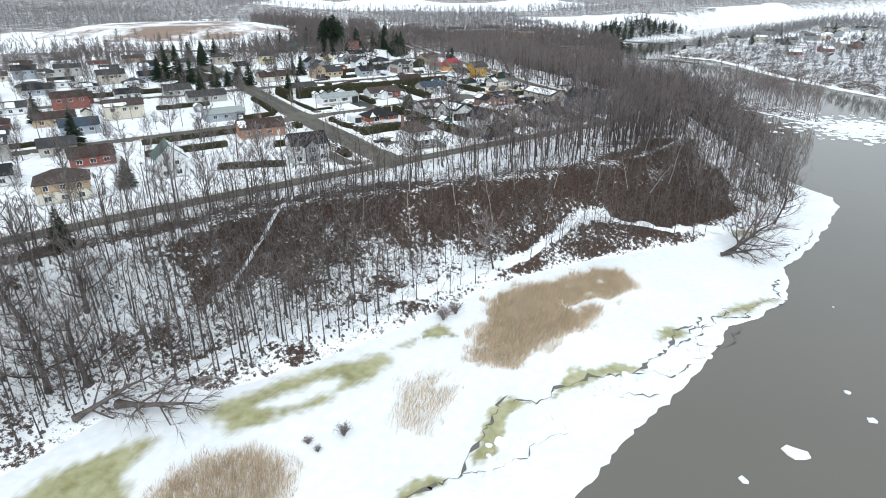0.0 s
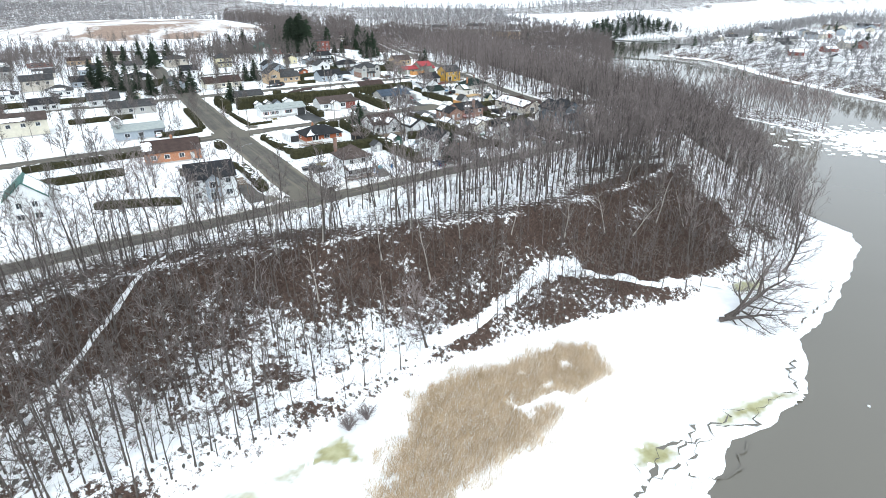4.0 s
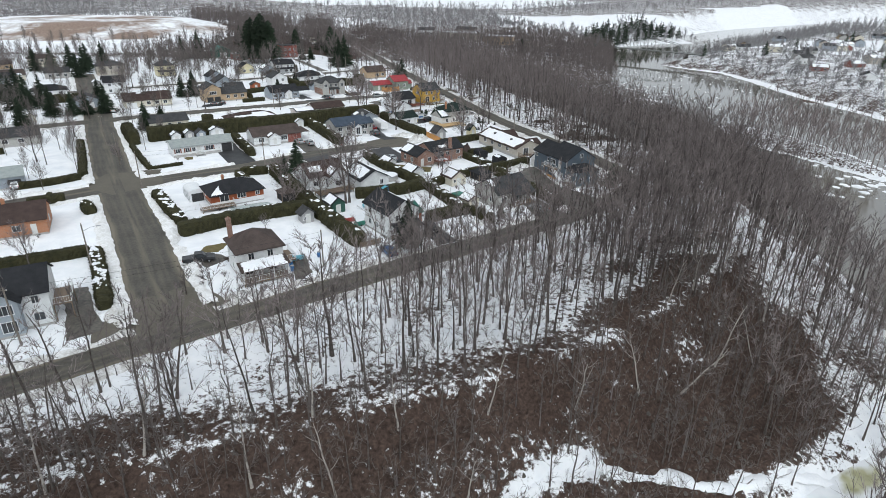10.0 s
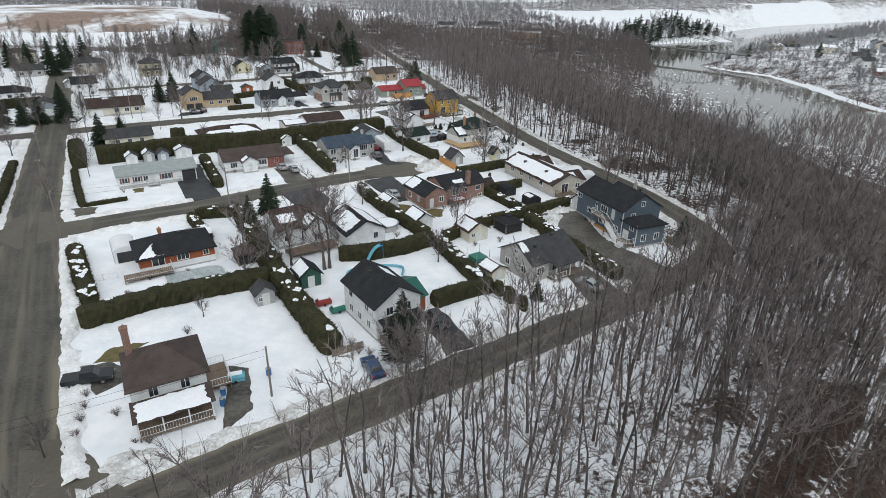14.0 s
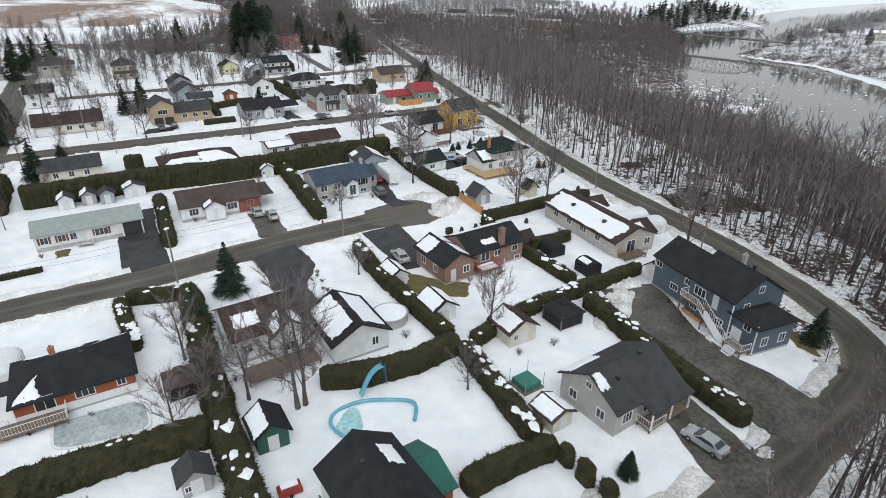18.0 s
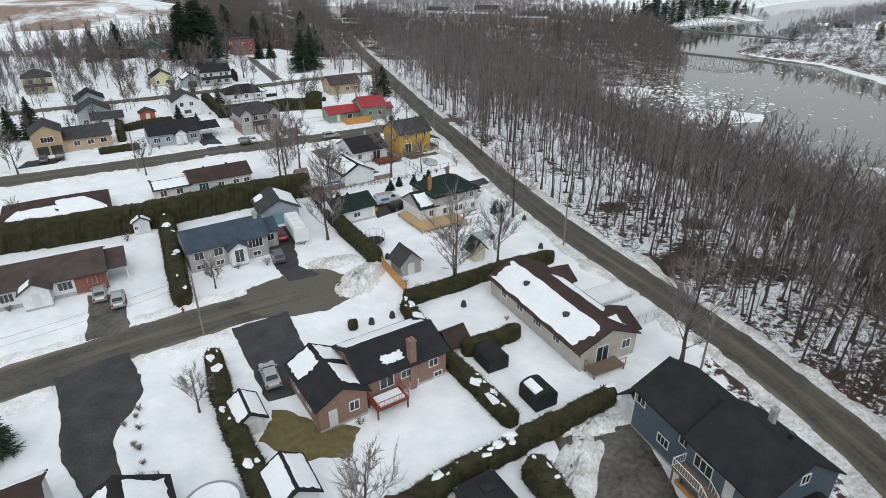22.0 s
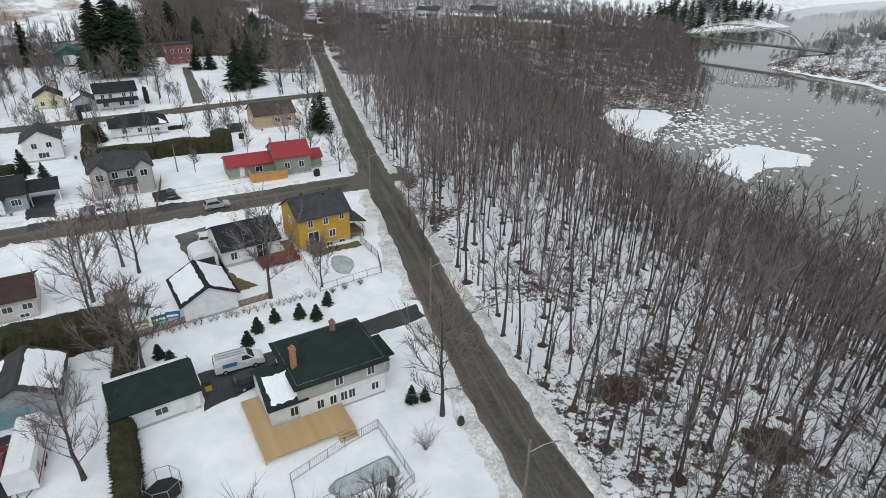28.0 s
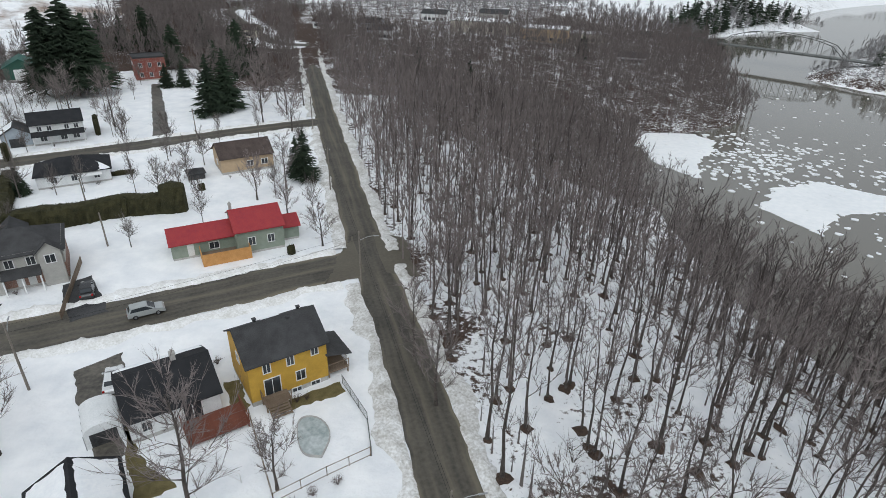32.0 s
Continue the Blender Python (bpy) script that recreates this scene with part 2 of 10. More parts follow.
def ground_material():
    """Snow over leaf litter: how much of the litter shows is a property of each stretch of ground."""
    m = bpy.data.materials.new("snowy_ground")
    m.use_nodes = True
    t, ln = m.node_tree.nodes, m.node_tree.links.new
    p = t["Principled BSDF"]
    p.inputs["Roughness"].default_value = 0.85
    p.inputs["Specular IOR Level"].default_value = 0.2
    co = t.new("ShaderNodeTexCoord")

    def noise_at(scale, detail, rough=0.6):
        n = t.new("ShaderNodeTexNoise")
        n.inputs["Scale"].default_value, n.inputs["Detail"].default_value, n.inputs["Roughness"].default_value = scale, detail, rough
        ln(co.outputs["Object"], n.inputs["Vector"])
        return n.outputs[0]

    def math_of(op, a, b):
        n = t.new("ShaderNodeMath")
        n.operation = op
        for k, v in enumerate((a, b)):
            if isinstance(v, (int, float)):
                n.inputs[k].default_value = v
            else:
                ln(v, n.inputs[k])
        return n.outputs[0]

    def ramp_of(v, c0, c1, p0=0.0, p1=1.0):
        r = t.new("ShaderNodeValToRGB")
        r.color_ramp.elements[0].position, r.color_ramp.elements[1].position = p0, p1
        r.color_ramp.elements[0].color, r.color_ramp.elements[1].color = (*c0, 1), (*c1, 1)
        ln(v, r.inputs[0])
        return r.outputs[0]

    def attr(name):
        a = t.new("ShaderNodeAttribute")
        a.attribute_name = name
        return a.outputs["Fac"]

    def mix(f, a, b):
        n = t.new("ShaderNodeMix")
        n.data_type = "RGBA"
        ln(f, n.inputs[0]), ln(a, n.inputs[6]), ln(b, n.inputs[7])
        return n.outputs[2]

    snow = ramp_of(noise_at(0.25, 5), (0.78, 0.80, 0.83), (0.93, 0.935, 0.945), 0.3, 0.65)
    litter = ramp_of(noise_at(2.2, 5), (0.026, 0.017, 0.013), (0.104, 0.070, 0.056), 0.3, 0.7)
    straw = ramp_of(noise_at(0.8, 5), (0.19, 0.135, 0.105), (0.36, 0.27, 0.22), 0.3, 0.7)
    # coarse patches and fine specks in one noise, pushed over by the share of litter
    patch = math_of("ADD", math_of("MULTIPLY", noise_at(1.1, 6, 0.72), 0.72), math_of("MULTIPLY", noise_at(0.11, 3), 0.28))
    lift = math_of("ADD", patch, math_of("MULTIPLY", math_of("SUBTRACT", attr("litter"), 0.5), 0.62))
    show = ramp_of(lift, (0, 0, 0), (1, 1, 1), 0.475, 0.535)
    lift2 = math_of("ADD", math_of("ADD", math_of("MULTIPLY", noise_at(0.035, 6, 0.7), 0.5), math_of("MULTIPLY", noise_at(0.007, 3), 0.5)), math_of("MULTIPLY", math_of("SUBTRACT", attr("straw"), 0.5), 0.6))
    show2 = ramp_of(lift2, (0, 0, 0), (1, 1, 1), 0.46, 0.56)
    col = mix(show2, mix(show, snow, litter), straw)
    ln(col, p.inputs["Base Color"])
    b = t.new("ShaderNodeBump")
    b.inputs["Strength"].default_value, b.inputs["Distance"].default_value = 0.8, 0.22
    ln(noise_at(0.9, 6), b.inputs["Height"]), ln(b.outputs[0], p.inputs["Normal"])
    return m


GROUND = ground_material()


# ------------------------------------------------------------------ mesh helpers
class Build:
    """Collects boxes, prisms and cones into one mesh."""

    def __init__(self):
        self.v, self.f, self.n = [], [], 0

    def add(self, verts, faces):
        verts = np.asarray(verts, float).reshape(-1, 3)
        self.f += [[i + self.n for i in q] for q in faces]
        self.v.append(verts)
        self.n += len(verts)
        return self

    def box(self, x0, x1, y0, y1, z0, z1):
        v = [(x, y, z) for z in (z0, z1) for y in (y0, y1) for x in (x0, x1)]
        return self.add(v, [(0, 2, 3, 1), (4, 5, 7, 6), (0, 1, 5, 4), (2, 6, 7, 3), (0, 4, 6, 2), (1, 3, 7, 5)])

    def prism(self, outline, z0, z1):
        """An upright prism over a counter-clockwise outline; z may be one value or one a corner."""
        n = len(outline)
        lo = [(x, y, z0) for x, y in outline]
        hi = [(x, y, z1) for x, y in outline]
        return self.add(lo + hi, [tuple(range(n))[::-1], tuple(range(n, 2 * n))] + [(i, (i + 1) % n, n + (i + 1) % n, n + i) for i in range(n)])

    def extrude(self, profile, x0, x1):
        """A profile of (y, z) drawn along x."""
        n = len(profile)
        return self.add([(x0, y, z) for y, z in profile] + [(x1, y, z) for y, z in profile],
                        [tuple(range(n)), tuple(range(n, 2 * n))[::-1]] + [(i, n + i, n + (i + 1) % n, (i + 1) % n) for i in range(n)])

    def rod(self, p0, p1, r0, r1=None, sides=6):
        r1 = r0 if r1 is None else r1
        d = (Vector(p1) - Vector(p0)).normalized()
        a = d.orthogonal().normalized()
        b = d.cross(a)
        ring = [a * math.cos(k * math.tau / sides) + b * math.sin(k * math.tau / sides) for k in range(sides)]
        v = [tuple(Vector(p0) + r0 * q) for q in ring] + [tuple(Vector(p1) + r1 * q) for q in ring]
        return self.add(v, [(k, (k + 1) % sides, sides + (k + 1) % sides, sides + k) for k in range(sides)] + [tuple(range(sides))[::-1], tuple(range(sides, 2 * sides))])

    def mesh(self, name, mat):
        me = bpy.data.meshes.new(name)
        me.from_pydata(np.concatenate(self.v).tolist() if self.v else [], [], self.f)
        me.materials.append(mat)
        return me


def quick_mesh(name, verts, faces, mat, smooth=False):
    """A mesh out of numpy arrays; faces is an (n, 3) or (n, 4) array."""
    verts, faces = np.asarray(verts, np.float32), np.asarray(faces, np.int32)
    me = bpy.data.meshes.new(name)
    k = faces.shape[1]
    me.vertices.add(len(verts))
    me.vertices.foreach_set("co", verts.ravel())
    me.loops.add(faces.size)
    me.loops.foreach_set("vertex_index", faces.ravel())
    me.polygons.add(len(faces))
    me.polygons.foreach_set("loop_start", np.arange(0, faces.size, k, dtype=np.int32))
    me.polygons.foreach_set("loop_total", np.full(len(faces), k, np.int32))
    me.polygons.foreach_set("use_smooth", np.full(len(faces), smooth))
    me.materials.append(mat)
    me.update(calc_edges=True)
    return me


def part(name, data, mat, parent, label=""):
    """Links a Build or a mesh as one object under a thing or a part."""
    me = data.mesh(name, mat) if isinstance(data, Build) else data
    ob = new(name, me)
    ob.parent = parent
    if label:
        tagged(ob, label)
    return ob


def thing(name, m, label, category, group="", kind=""):
    ob = new(name)
    ob.empty_display_size = 0.3
    ob.matrix_basis = m
    return tagged(ob, label, category, group, kind)


def solid(name, data, mat, m, label, category, group="", kind=""):
    me = data.mesh(name, mat) if isinstance(data, Build) else data
    ob = new(name, me)
    ob.matrix_basis = m
    return tagged(ob, label, category, group, kind)


def inside(poly, x, y):
    x, y = np.asarray(x, float), np.asarray(y, float)
    res = np.zeros(x.shape, bool)
    for (x0, y0), (x1, y1) in zip(poly, poly[1:] + poly[:1]):
        if y0 != y1:
            res ^= ((y0 > y) != (y1 > y)) & (x < (x1 - x0) * (y - y0) / (y1 - y0) + x0)
    return res


def distance(line, x, y):
    """Distance from points to an open polyline."""
    x, y = np.asarray(x, float), np.asarray(y, float)
    best = np.full(x.shape, 1e9)
    for (x0, y0), (x1, y1) in zip(line, line[1:]):
        dx, dy = x1 - x0, y1 - y0
        s = np.clip(((x - x0) * dx + (y - y0) * dy) / (dx * dx + dy * dy), 0, 1)
        best = np.minimum(best, np.hypot(x - x0 - s * dx, y - y0 - s * dy))
    return best


def waves(x, y, seed, size):
    """Cheap smooth noise about -1 to 1 on arrays."""
    r = np.random.RandomState(seed)
    out = np.zeros(np.shape(x))
    for k in range(7):
        a, f, p = r.uniform(0, math.tau), (0.6 + 0.45 * k) * math.tau / size, r.uniform(0, math.tau)
        out += np.sin((x * math.cos(a) + y * math.sin(a)) * f + p) / (1 + 0.5 * k)
    return out / 2.2


def smoothed(pts, rounds=2):
    for _ in range(rounds):
        out = [pts[0]]
        for a, b in zip(pts, pts[1:]):
            out += [(a[0] * 0.75 + b[0] * 0.25, a[1] * 0.75 + b[1] * 0.25), (a[0] * 0.25 + b[0] * 0.75, a[1] * 0.25 + b[1] * 0.75)]
        pts = out + [pts[-1]]
    return pts


# ------------------------------------------------------------------ the lie of the land
RIVER_Z = -18.3
SHORE = smoothed([(-900, -900), (-300, -210), (-130, -45), (-90, -2), (-62, 22), (-53, 38), (-39, 41), (-20, 52), (-3, 67), (8, 77), (18, 85), (30, 91), (51, 99),
                  (66, 104), (88, 115.5), (107, 125), (118, 140), (122, 160), (127, 200), (128.5, 240), (127, 275), (121, 303), (113, 321), (102, 334), (96, 352), (94, 385), (93, 430), (104, 468), (125, 470), (152, 487), (165, 510), (172, 560), (192, 620), (204, 655), (202, 690), (231, 748), (266, 770), (292, 792), (348, 806), (352, 818), (332, 850), (360, 910), (400, 950), (460, 1020), (560, 1110), (900, 1350), (1500, 1600)], 1)
FARSHORE = smoothed([(1800, 1300), (900, 1130), (640, 1000), (500, 860), (430, 790), (380, 742), (330, 700), (270, 640), (238, 608), (222, 590), (236, 570), (262, 545), (266, 490), (262, 440), (270, 360), (300, 240), (350, 120), (400, -50), (430, -300), (600, -1200)], 1)
BANKTOP = smoothed([(-900, -800), (-260, -110), (-120, 20), (-75, 58), (-55, 71), (-45, 81), (-31, 91), (-14, 97), (3, 102), (23, 109), (42, 118), (60, 131), (78, 150), (90, 172), (92, 200), (86, 228), (77, 258), (69, 288), (60, 314), (50, 342), (36, 386), (20, 430), (10, 480), (30, 540), (62, 610), (90, 690), (130, 765), (215, 805), (280, 838), (305, 880), (325, 940), (370, 1020), (480, 1110), (800, 1390), (1500, 1660)], 1)
LAND = SHORE + [(1500, 6000), (-6000, 6000), (-6000, -900)]
FARLAND = FARSHORE + [(6000, -1200), (6000, 6000), (1800, 6000)]
TABLE = BANKTOP + [(1500, 6000), (-6000, 6000), (-6000, -800)]
ISLAND = smoothed([(168, 345), (165, 318), (168, 300), (178, 282), (188, 255), (197, 262), (199, 290), (192, 320), (182, 340), (168, 345)], 1)


def height(x, y):
    x, y = np.asarray(x, float), np.asarray(y, float)
    z = np.full(x.shape, -21.0)
    land, table, far = inside(LAND, x, y), inside(TABLE, x, y), inside(FARLAND, x, y)
    ds, dt, df = distance(SHORE, x, y), distance(BANKTOP, x, y), distance(FARSHORE, x, y)
    s = dt / (dt + ds + 1e-6)
    prof = np.interp(s, [0, 0.06, 0.36, 0.56, 0.63, 0.72, 0.94, 1.0], [0, 0.25, 7.6, 12.6, 13.6, 14.0, 17.0, 18.6])
    prof2 = np.interp(s, [0, 0.1, 0.9, 1.0], [0, 0.6, 16.8, 18.6])
    east = np.clip((y - 125) / 40, 0, 1)
    bank = -0.08 - (prof * (1 - east) + prof2 * east) + (0.5 * waves(x, y, 3, 14) + 0.25 * waves(x, y, 4, 4.5)) * np.clip(s * 6, 0, 1) * np.clip((1 - s) * 8, 0, 1)
    z = np.where(land, bank, z)
    z = np.where(land & table, -0.08, z)
    z = np.where(~land, np.maximum(-21.0, -18.6 - ds * 0.4), z)
    z = np.where(far, -18.6 + 12 * np.clip(df / 45, 0, 1) ** 0.8 + 10 * np.clip((df - 60) / 700, 0, 1) + 0.6 * waves(x, y, 6, 60) * np.clip(df / 40, 0, 1), z)
    isl = inside(ISLAND, x, y)
    z = np.where(isl, -18.3 + np.clip(distance(ISLAND, x, y) / 6, 0, 1) * 1.8, z)
    # rising, rolling country beyond the town
    r = np.clip((y - 560) / 900, 0, 1)
    z = z + np.where((table & land) | far, r * r * 10 + r * 14 * waves(x, y, 8, 900) ** 2 + np.clip((y - 1500) / 2500, 0, 1) ** 1.5 * 120, 0)
    mound = np.exp(-(((x + 265) / 120) ** 2 + ((y - 580) / 85) ** 2))
    z = z + 15 * np.clip(mound * 1.6, 0, 1)
    west = np.clip((-x - 330) / 900, 0, 1)
    z = z + west * west * 60
    return z


def ground_z(x, y):
    return float(height(np.array([x]), np.array([y]))[0])


def spread(lo, hi, step, far, growth=1.09, beyond=1.035):
    a = list(np.arange(lo, hi + 0.01, step))
    d, left, right = step, [], []
    p = lo
    while p > -far:
        d *= growth
        p -= d
        left.append(p)
    d, p = step, hi
    while p < far:
        d *= beyond if p < hi + 900 else growth
        p += d
        right.append(p)
    return np.array(left[::-1] + a + right)


gx, gy = spread(-130, 215, 1.7, 5500), spread(-5, 480, 1.9, 5800)
gx, gy = np.meshgrid(gx, gy)
gz = height(gx, gy)
rows_n, cols_n = gx.shape
idx = np.arange(rows_n * cols_n).reshape(rows_n, cols_n)
quads = np.stack([idx[:-1, :-1], idx[:-1, 1:], idx[1:, 1:], idx[1:, :-1]], -1).reshape(-1, 4)
ground_me = quick_mesh("ground", np.stack([gx, gy, gz], -1).reshape(-1, 3), quads, GROUND, True)
fx, fy = gx.ravel(), gy.ravel()
on_land, on_table = inside(LAND, fx, fy), inside(TABLE, fx, fy)
d_s, d_t = distance(SHORE, fx, fy), distance(BANKTOP, fx, fy)
share = d_t / (d_t + d_s + 1e-6)
south = np.clip((162 - fy) / 22, 0, 1) * np.clip((114 - fx) / 14, 0, 1)
TRAIL = smoothed([(-45, 45), (-28, 58), (-8, 71), (12, 85), (25, 95), (34, 104), (45, 108.5), (61, 107.5), (75, 111.5), (88, 112)], 2)
SIDETRAIL = smoothed([(-48, 52), (-43, 61), (-40, 72), (-37, 84), (-35, 95)], 2)
litter = np.full(fx.shape, 0.13)
slope_litter = np.interp(share, [0, 0.05, 0.09, 0.38, 0.46, 0.6, 0.85, 0.95, 1.0], [0.48, 0.58, 0.73, 0.62, 0.53, 0.47, 0.46, 0.455, 0.40]) + 0.07 * waves(fx, fy, 40, 6) + 0.15 * np.clip((fx - 8) / 10, 0, 1) * np.clip((70 - fx) / 8, 0, 1) * np.interp(share, [0.42, 0.52, 0.93, 0.98], [0, 1, 1, 0]) + 0.34 * np.clip((fx - 42) / 14, 0, 1) * np.interp(share, [0.3, 0.45, 0.78, 0.88], [0, 1, 1, 0]) + 0.11 * np.clip((25 - fx) / 20, 0.2, 1) * waves(fx, fy, 41, 13) * np.clip(share * 8 - 0.8, 0, 1)
slope_litter = slope_litter - 0.30 * np.clip((-48 - fx) / 10, 0, 1) * (share < 0.5) - 0.32 * np.clip((fx + 0.2 * (fy - 120) - 84) / 9, 0, 1)
east_litter = np.interp(share, [0, 0.1, 0.5, 1.0], [0.36, 0.40, 0.44, 0.47]) - 0.05 * np.clip((fy - 235) / 25, 0, 1) + 0.12 * waves(fx, fy, 43, 17)
bankside = on_land & ~on_table
litter = np.where(bankside, slope_litter * south + east_litter * (1 - south), litter)
woodstrip = on_table & (d_t < 26) & (fy < 430)
litter = np.where(woodstrip, 0.34 - 0.07 * np.clip((fy - 190) / 30, 0, 1) + 0.22 * np.clip((fy - 285) / 30, 0, 1) * np.clip((d_t - 15) / 6, 0, 1) + 0.27 * np.clip(1.5 - d_t / 6, 0, 1) * (fy < 150) + 0.13 * np.clip((fx - 30) / 30, 0, 1) + 0.12 * waves(fx, fy, 44, 15), litter)
trails = np.minimum(distance(TRAIL, fx, fy), distance(SIDETRAIL, fx, fy) + 0.7)
litter = np.where(bankside, litter * (1 - np.clip(1.05 - trails / 1.0, 0, 1)), litter)
litter = np.where((bankside | woodstrip) & (fx > 58), litter + 0.09 * np.clip((fy - 186) / 10, 0, 1) * np.clip((258 - fy) / 14, 0, 1), litter)
litter = np.where(bankside & (fy > 395), np.where(fy > 700, 0.40, np.where(fy > 560, 0.62, 0.55)), litter)
litter = np.where(inside(FARLAND, fx, fy), 0.49 + 0.07 * np.clip(1.5 - distance(FARSHORE, fx, fy) / 14, 0, 1), litter)
litter = np.where(on_table & (fy > 440), np.where(fy > 640, 0.54, 0.55), litter)
litter = np.where((fx > -102) & (fx < -42) & (fy > 400) & (fy < 472), 0.15, litter)
litter = np.where(on_table & (fx < -260), 0.55, litter)
litter = np.where(inside(ISLAND, fx, fy), 0.52, litter)
# two hollows full of leaves, and the leafy verge of the road
for hx, hy, hr_ in ((62.5, 265.5, 2.6), (76, 258, 3.2), (70, 246, 2.5)):
    litter = np.maximum(litter, 0.95 * np.clip(1.6 - np.hypot(fx - hx, (fy - hy) * 1.3) / hr_, 0, 1))
litter = np.where((woodstrip | bankside) & (fy > 236) & (fy < 268) & (fx > 50), litter + 0.07, litter)
straw = np.where(((fx + 265) / 125) ** 2 + ((fy - 565) / 85) ** 2 < 1.0, 0.50, 0.0)
straw = np.where(bankside & (share > 0.86) & (fy < 130) & (fx > 20) & (fx < 75), 0.25, straw)
# woods towards the bridge and on the hill behind the town
WOODS = [[(-12, 425), (60, 400), (95, 415), (160, 500), (215, 720), (140, 700), (30, 560), (-5, 560), (-40, 620), (-70, 600), (-30, 480)], [(-165, 395), (-118, 392), (-118, 452), (-62, 474), (-32, 448), (-22, 452), (-36, 520), (-62, 528), (-112, 612), (-130, 730), (-250, 770), (-205, 650), (-136, 560), (-125, 480)], [(-47, 548), (-98, 620), (-112, 720), (-84, 720), (-64, 620)], [(-250, 340), (-205, 345), (-195, 395), (-250, 400)]]
HILL_LINE = [(-48, 533), (-60, 543), (-78, 574), (-103, 616), (-118, 650)]
# open snow fields among the far woods
FIELDS = [[(-420, 850), (-70, 740), (-40, 860), (-330, 1010)], [(97, 774), (143, 738), (172, 750), (214, 785), (300, 890), (430, 1040), (387, 1010), (328, 1015), (241, 940), (173, 915), (106, 980)], [(-330, 1250), (150, 1150), (420, 1500), (-500, 1700)],
          [(500, 1030), (700, 1150), (760, 1400), (520, 1250)], [(700, 620), (1100, 760), (1400, 1150), (900, 1000)], [(-420, 430), (-185, 455), (-140, 490), (-135, 545), (-190, 650), (-260, 690), (-480, 690)],
          [(330, 640), (420, 700), (520, 720), (470, 600), (380, 570)], [(200, 1900), (1500, 1800), (1900, 2500), (0, 2700)], [(-1500, 1700), (-400, 2100), (-500, 2700), (-1800, 2500)]]
for wood in WOODS:
    litter = np.where(inside(wood, fx, fy) & on_land & (fy > 445), np.where(fx > -25, 0.58, 0.68), litter)
litter = np.where(distance(HILL_LINE, fx, fy) < 11, 0.05, litter)
for fld in FIELDS:
    litter = np.where(inside(fld, fx, fy), 0.03, litter)
for key, vals in (("litter", litter), ("straw", straw)):
    ground_me.attributes.new(key, "FLOAT", "POINT").data.foreach_set("value", vals.astype(np.float32))
tagged(new("ground", ground_me), "snow-covered ground with leaf litter showing through on the slopes", "ground", kind="structure")

# ------------------------------------------------------------------ river, shelf ice and floes
b = Build().add([(-1500, -2500, RIVER_Z), (2500, -2500, RIVER_Z), (2500, 2500, RIVER_Z), (-1500, 2500, RIVER_Z)], [(0, 1, 2, 3)])
solid("water", b, WATER, Matrix(), "murky brown river water under a grey sky", "river", kind="structure")


def sheet(outline, z, thick, step, mat, name, label, category, seed, bump=0.06, kind="", group="", ragged=0.6):
    """A slab over an outline with a ragged rim, a rounded shoulder and a sunken skirt."""
    pts = []
    g = random.Random(seed)
    ring = outline + outline[:1]
    for (x0, y0), (x1, y1) in zip(ring, ring[1:]):
        n = max(1, int(math.hypot(x1 - x0, y1 - y0) / step))
        pts += [(x0 + (x1 - x0) * k / n, y0 + (y1 - y0) * k / n) for k in range(n)]
    p = np.array(pts)
    p = p + ragged * np.stack([waves(p[:, 0], p[:, 1], seed, 9), waves(p[:, 0], p[:, 1], seed + 1, 9)], -1) * 0.7 + np.array([[g.gauss(0, 1), g.gauss(0, 1)] for _ in pts]) * min(step, ragged) * 0.22
    if sum(x0 * y1 - x1 * y0 for (x0, y0), (x1, y1) in zip(ring, ring[1:])) < 0:
        p = p[::-1]
    mid = (np.roll(p, 1, 0) + np.roll(p, -1, 0)) / 2
    d = np.roll(p, -1, 0) - np.roll(p, 1, 0)
    d /= np.hypot(*d.T)[:, None] + 1e-9
    inn = p + np.stack([-d[:, 1], d[:, 0]], -1) * min(0.25, step * 0.3)
    n = len(p)
    v = [(x, y, z) for x, y in inn] + [(x, y, z - 0.35 * min(thick, 0.3)) for x, y in p] + [(x, y, z - thick) for x, y in p]
    f = [tuple(range(n))] + [(k, n + k, n + (k + 1) % n, (k + 1) % n) for k in range(n)] + [(n + k, 2 * n + k, 2 * n + (k + 1) % n, n + (k + 1) % n) for k in range(n)]
    return tagged(new(name, Build().add(v, f).mesh(name, mat)), label, category, group, kind)


ice_edge = [(-140, -130), (-60, -55), (-20, -18), (17, 18), (30, 32), (46, 47), (58, 62), (66, 66), (75, 73), (80, 80), (84, 90), (97, 101), (110, 116), (124, 133), (127, 142), (125, 152), (121, 165)]
SHELF = ice_edge + [(112, 162), (98, 139), (80, 118), (60, 108), (40, 100), (20, 92), (0, 76), (-20, 58), (-45, 46), (-66, 30), (-95, 0), (-150, -60)]
sheet(SHELF, RIVER_Z + 0.16, 0.5, 1.3, ICE, "ice_shelf", "snow-covered shelf of river ice along the bank", "ice", 11, 0.07, ragged=0.8)


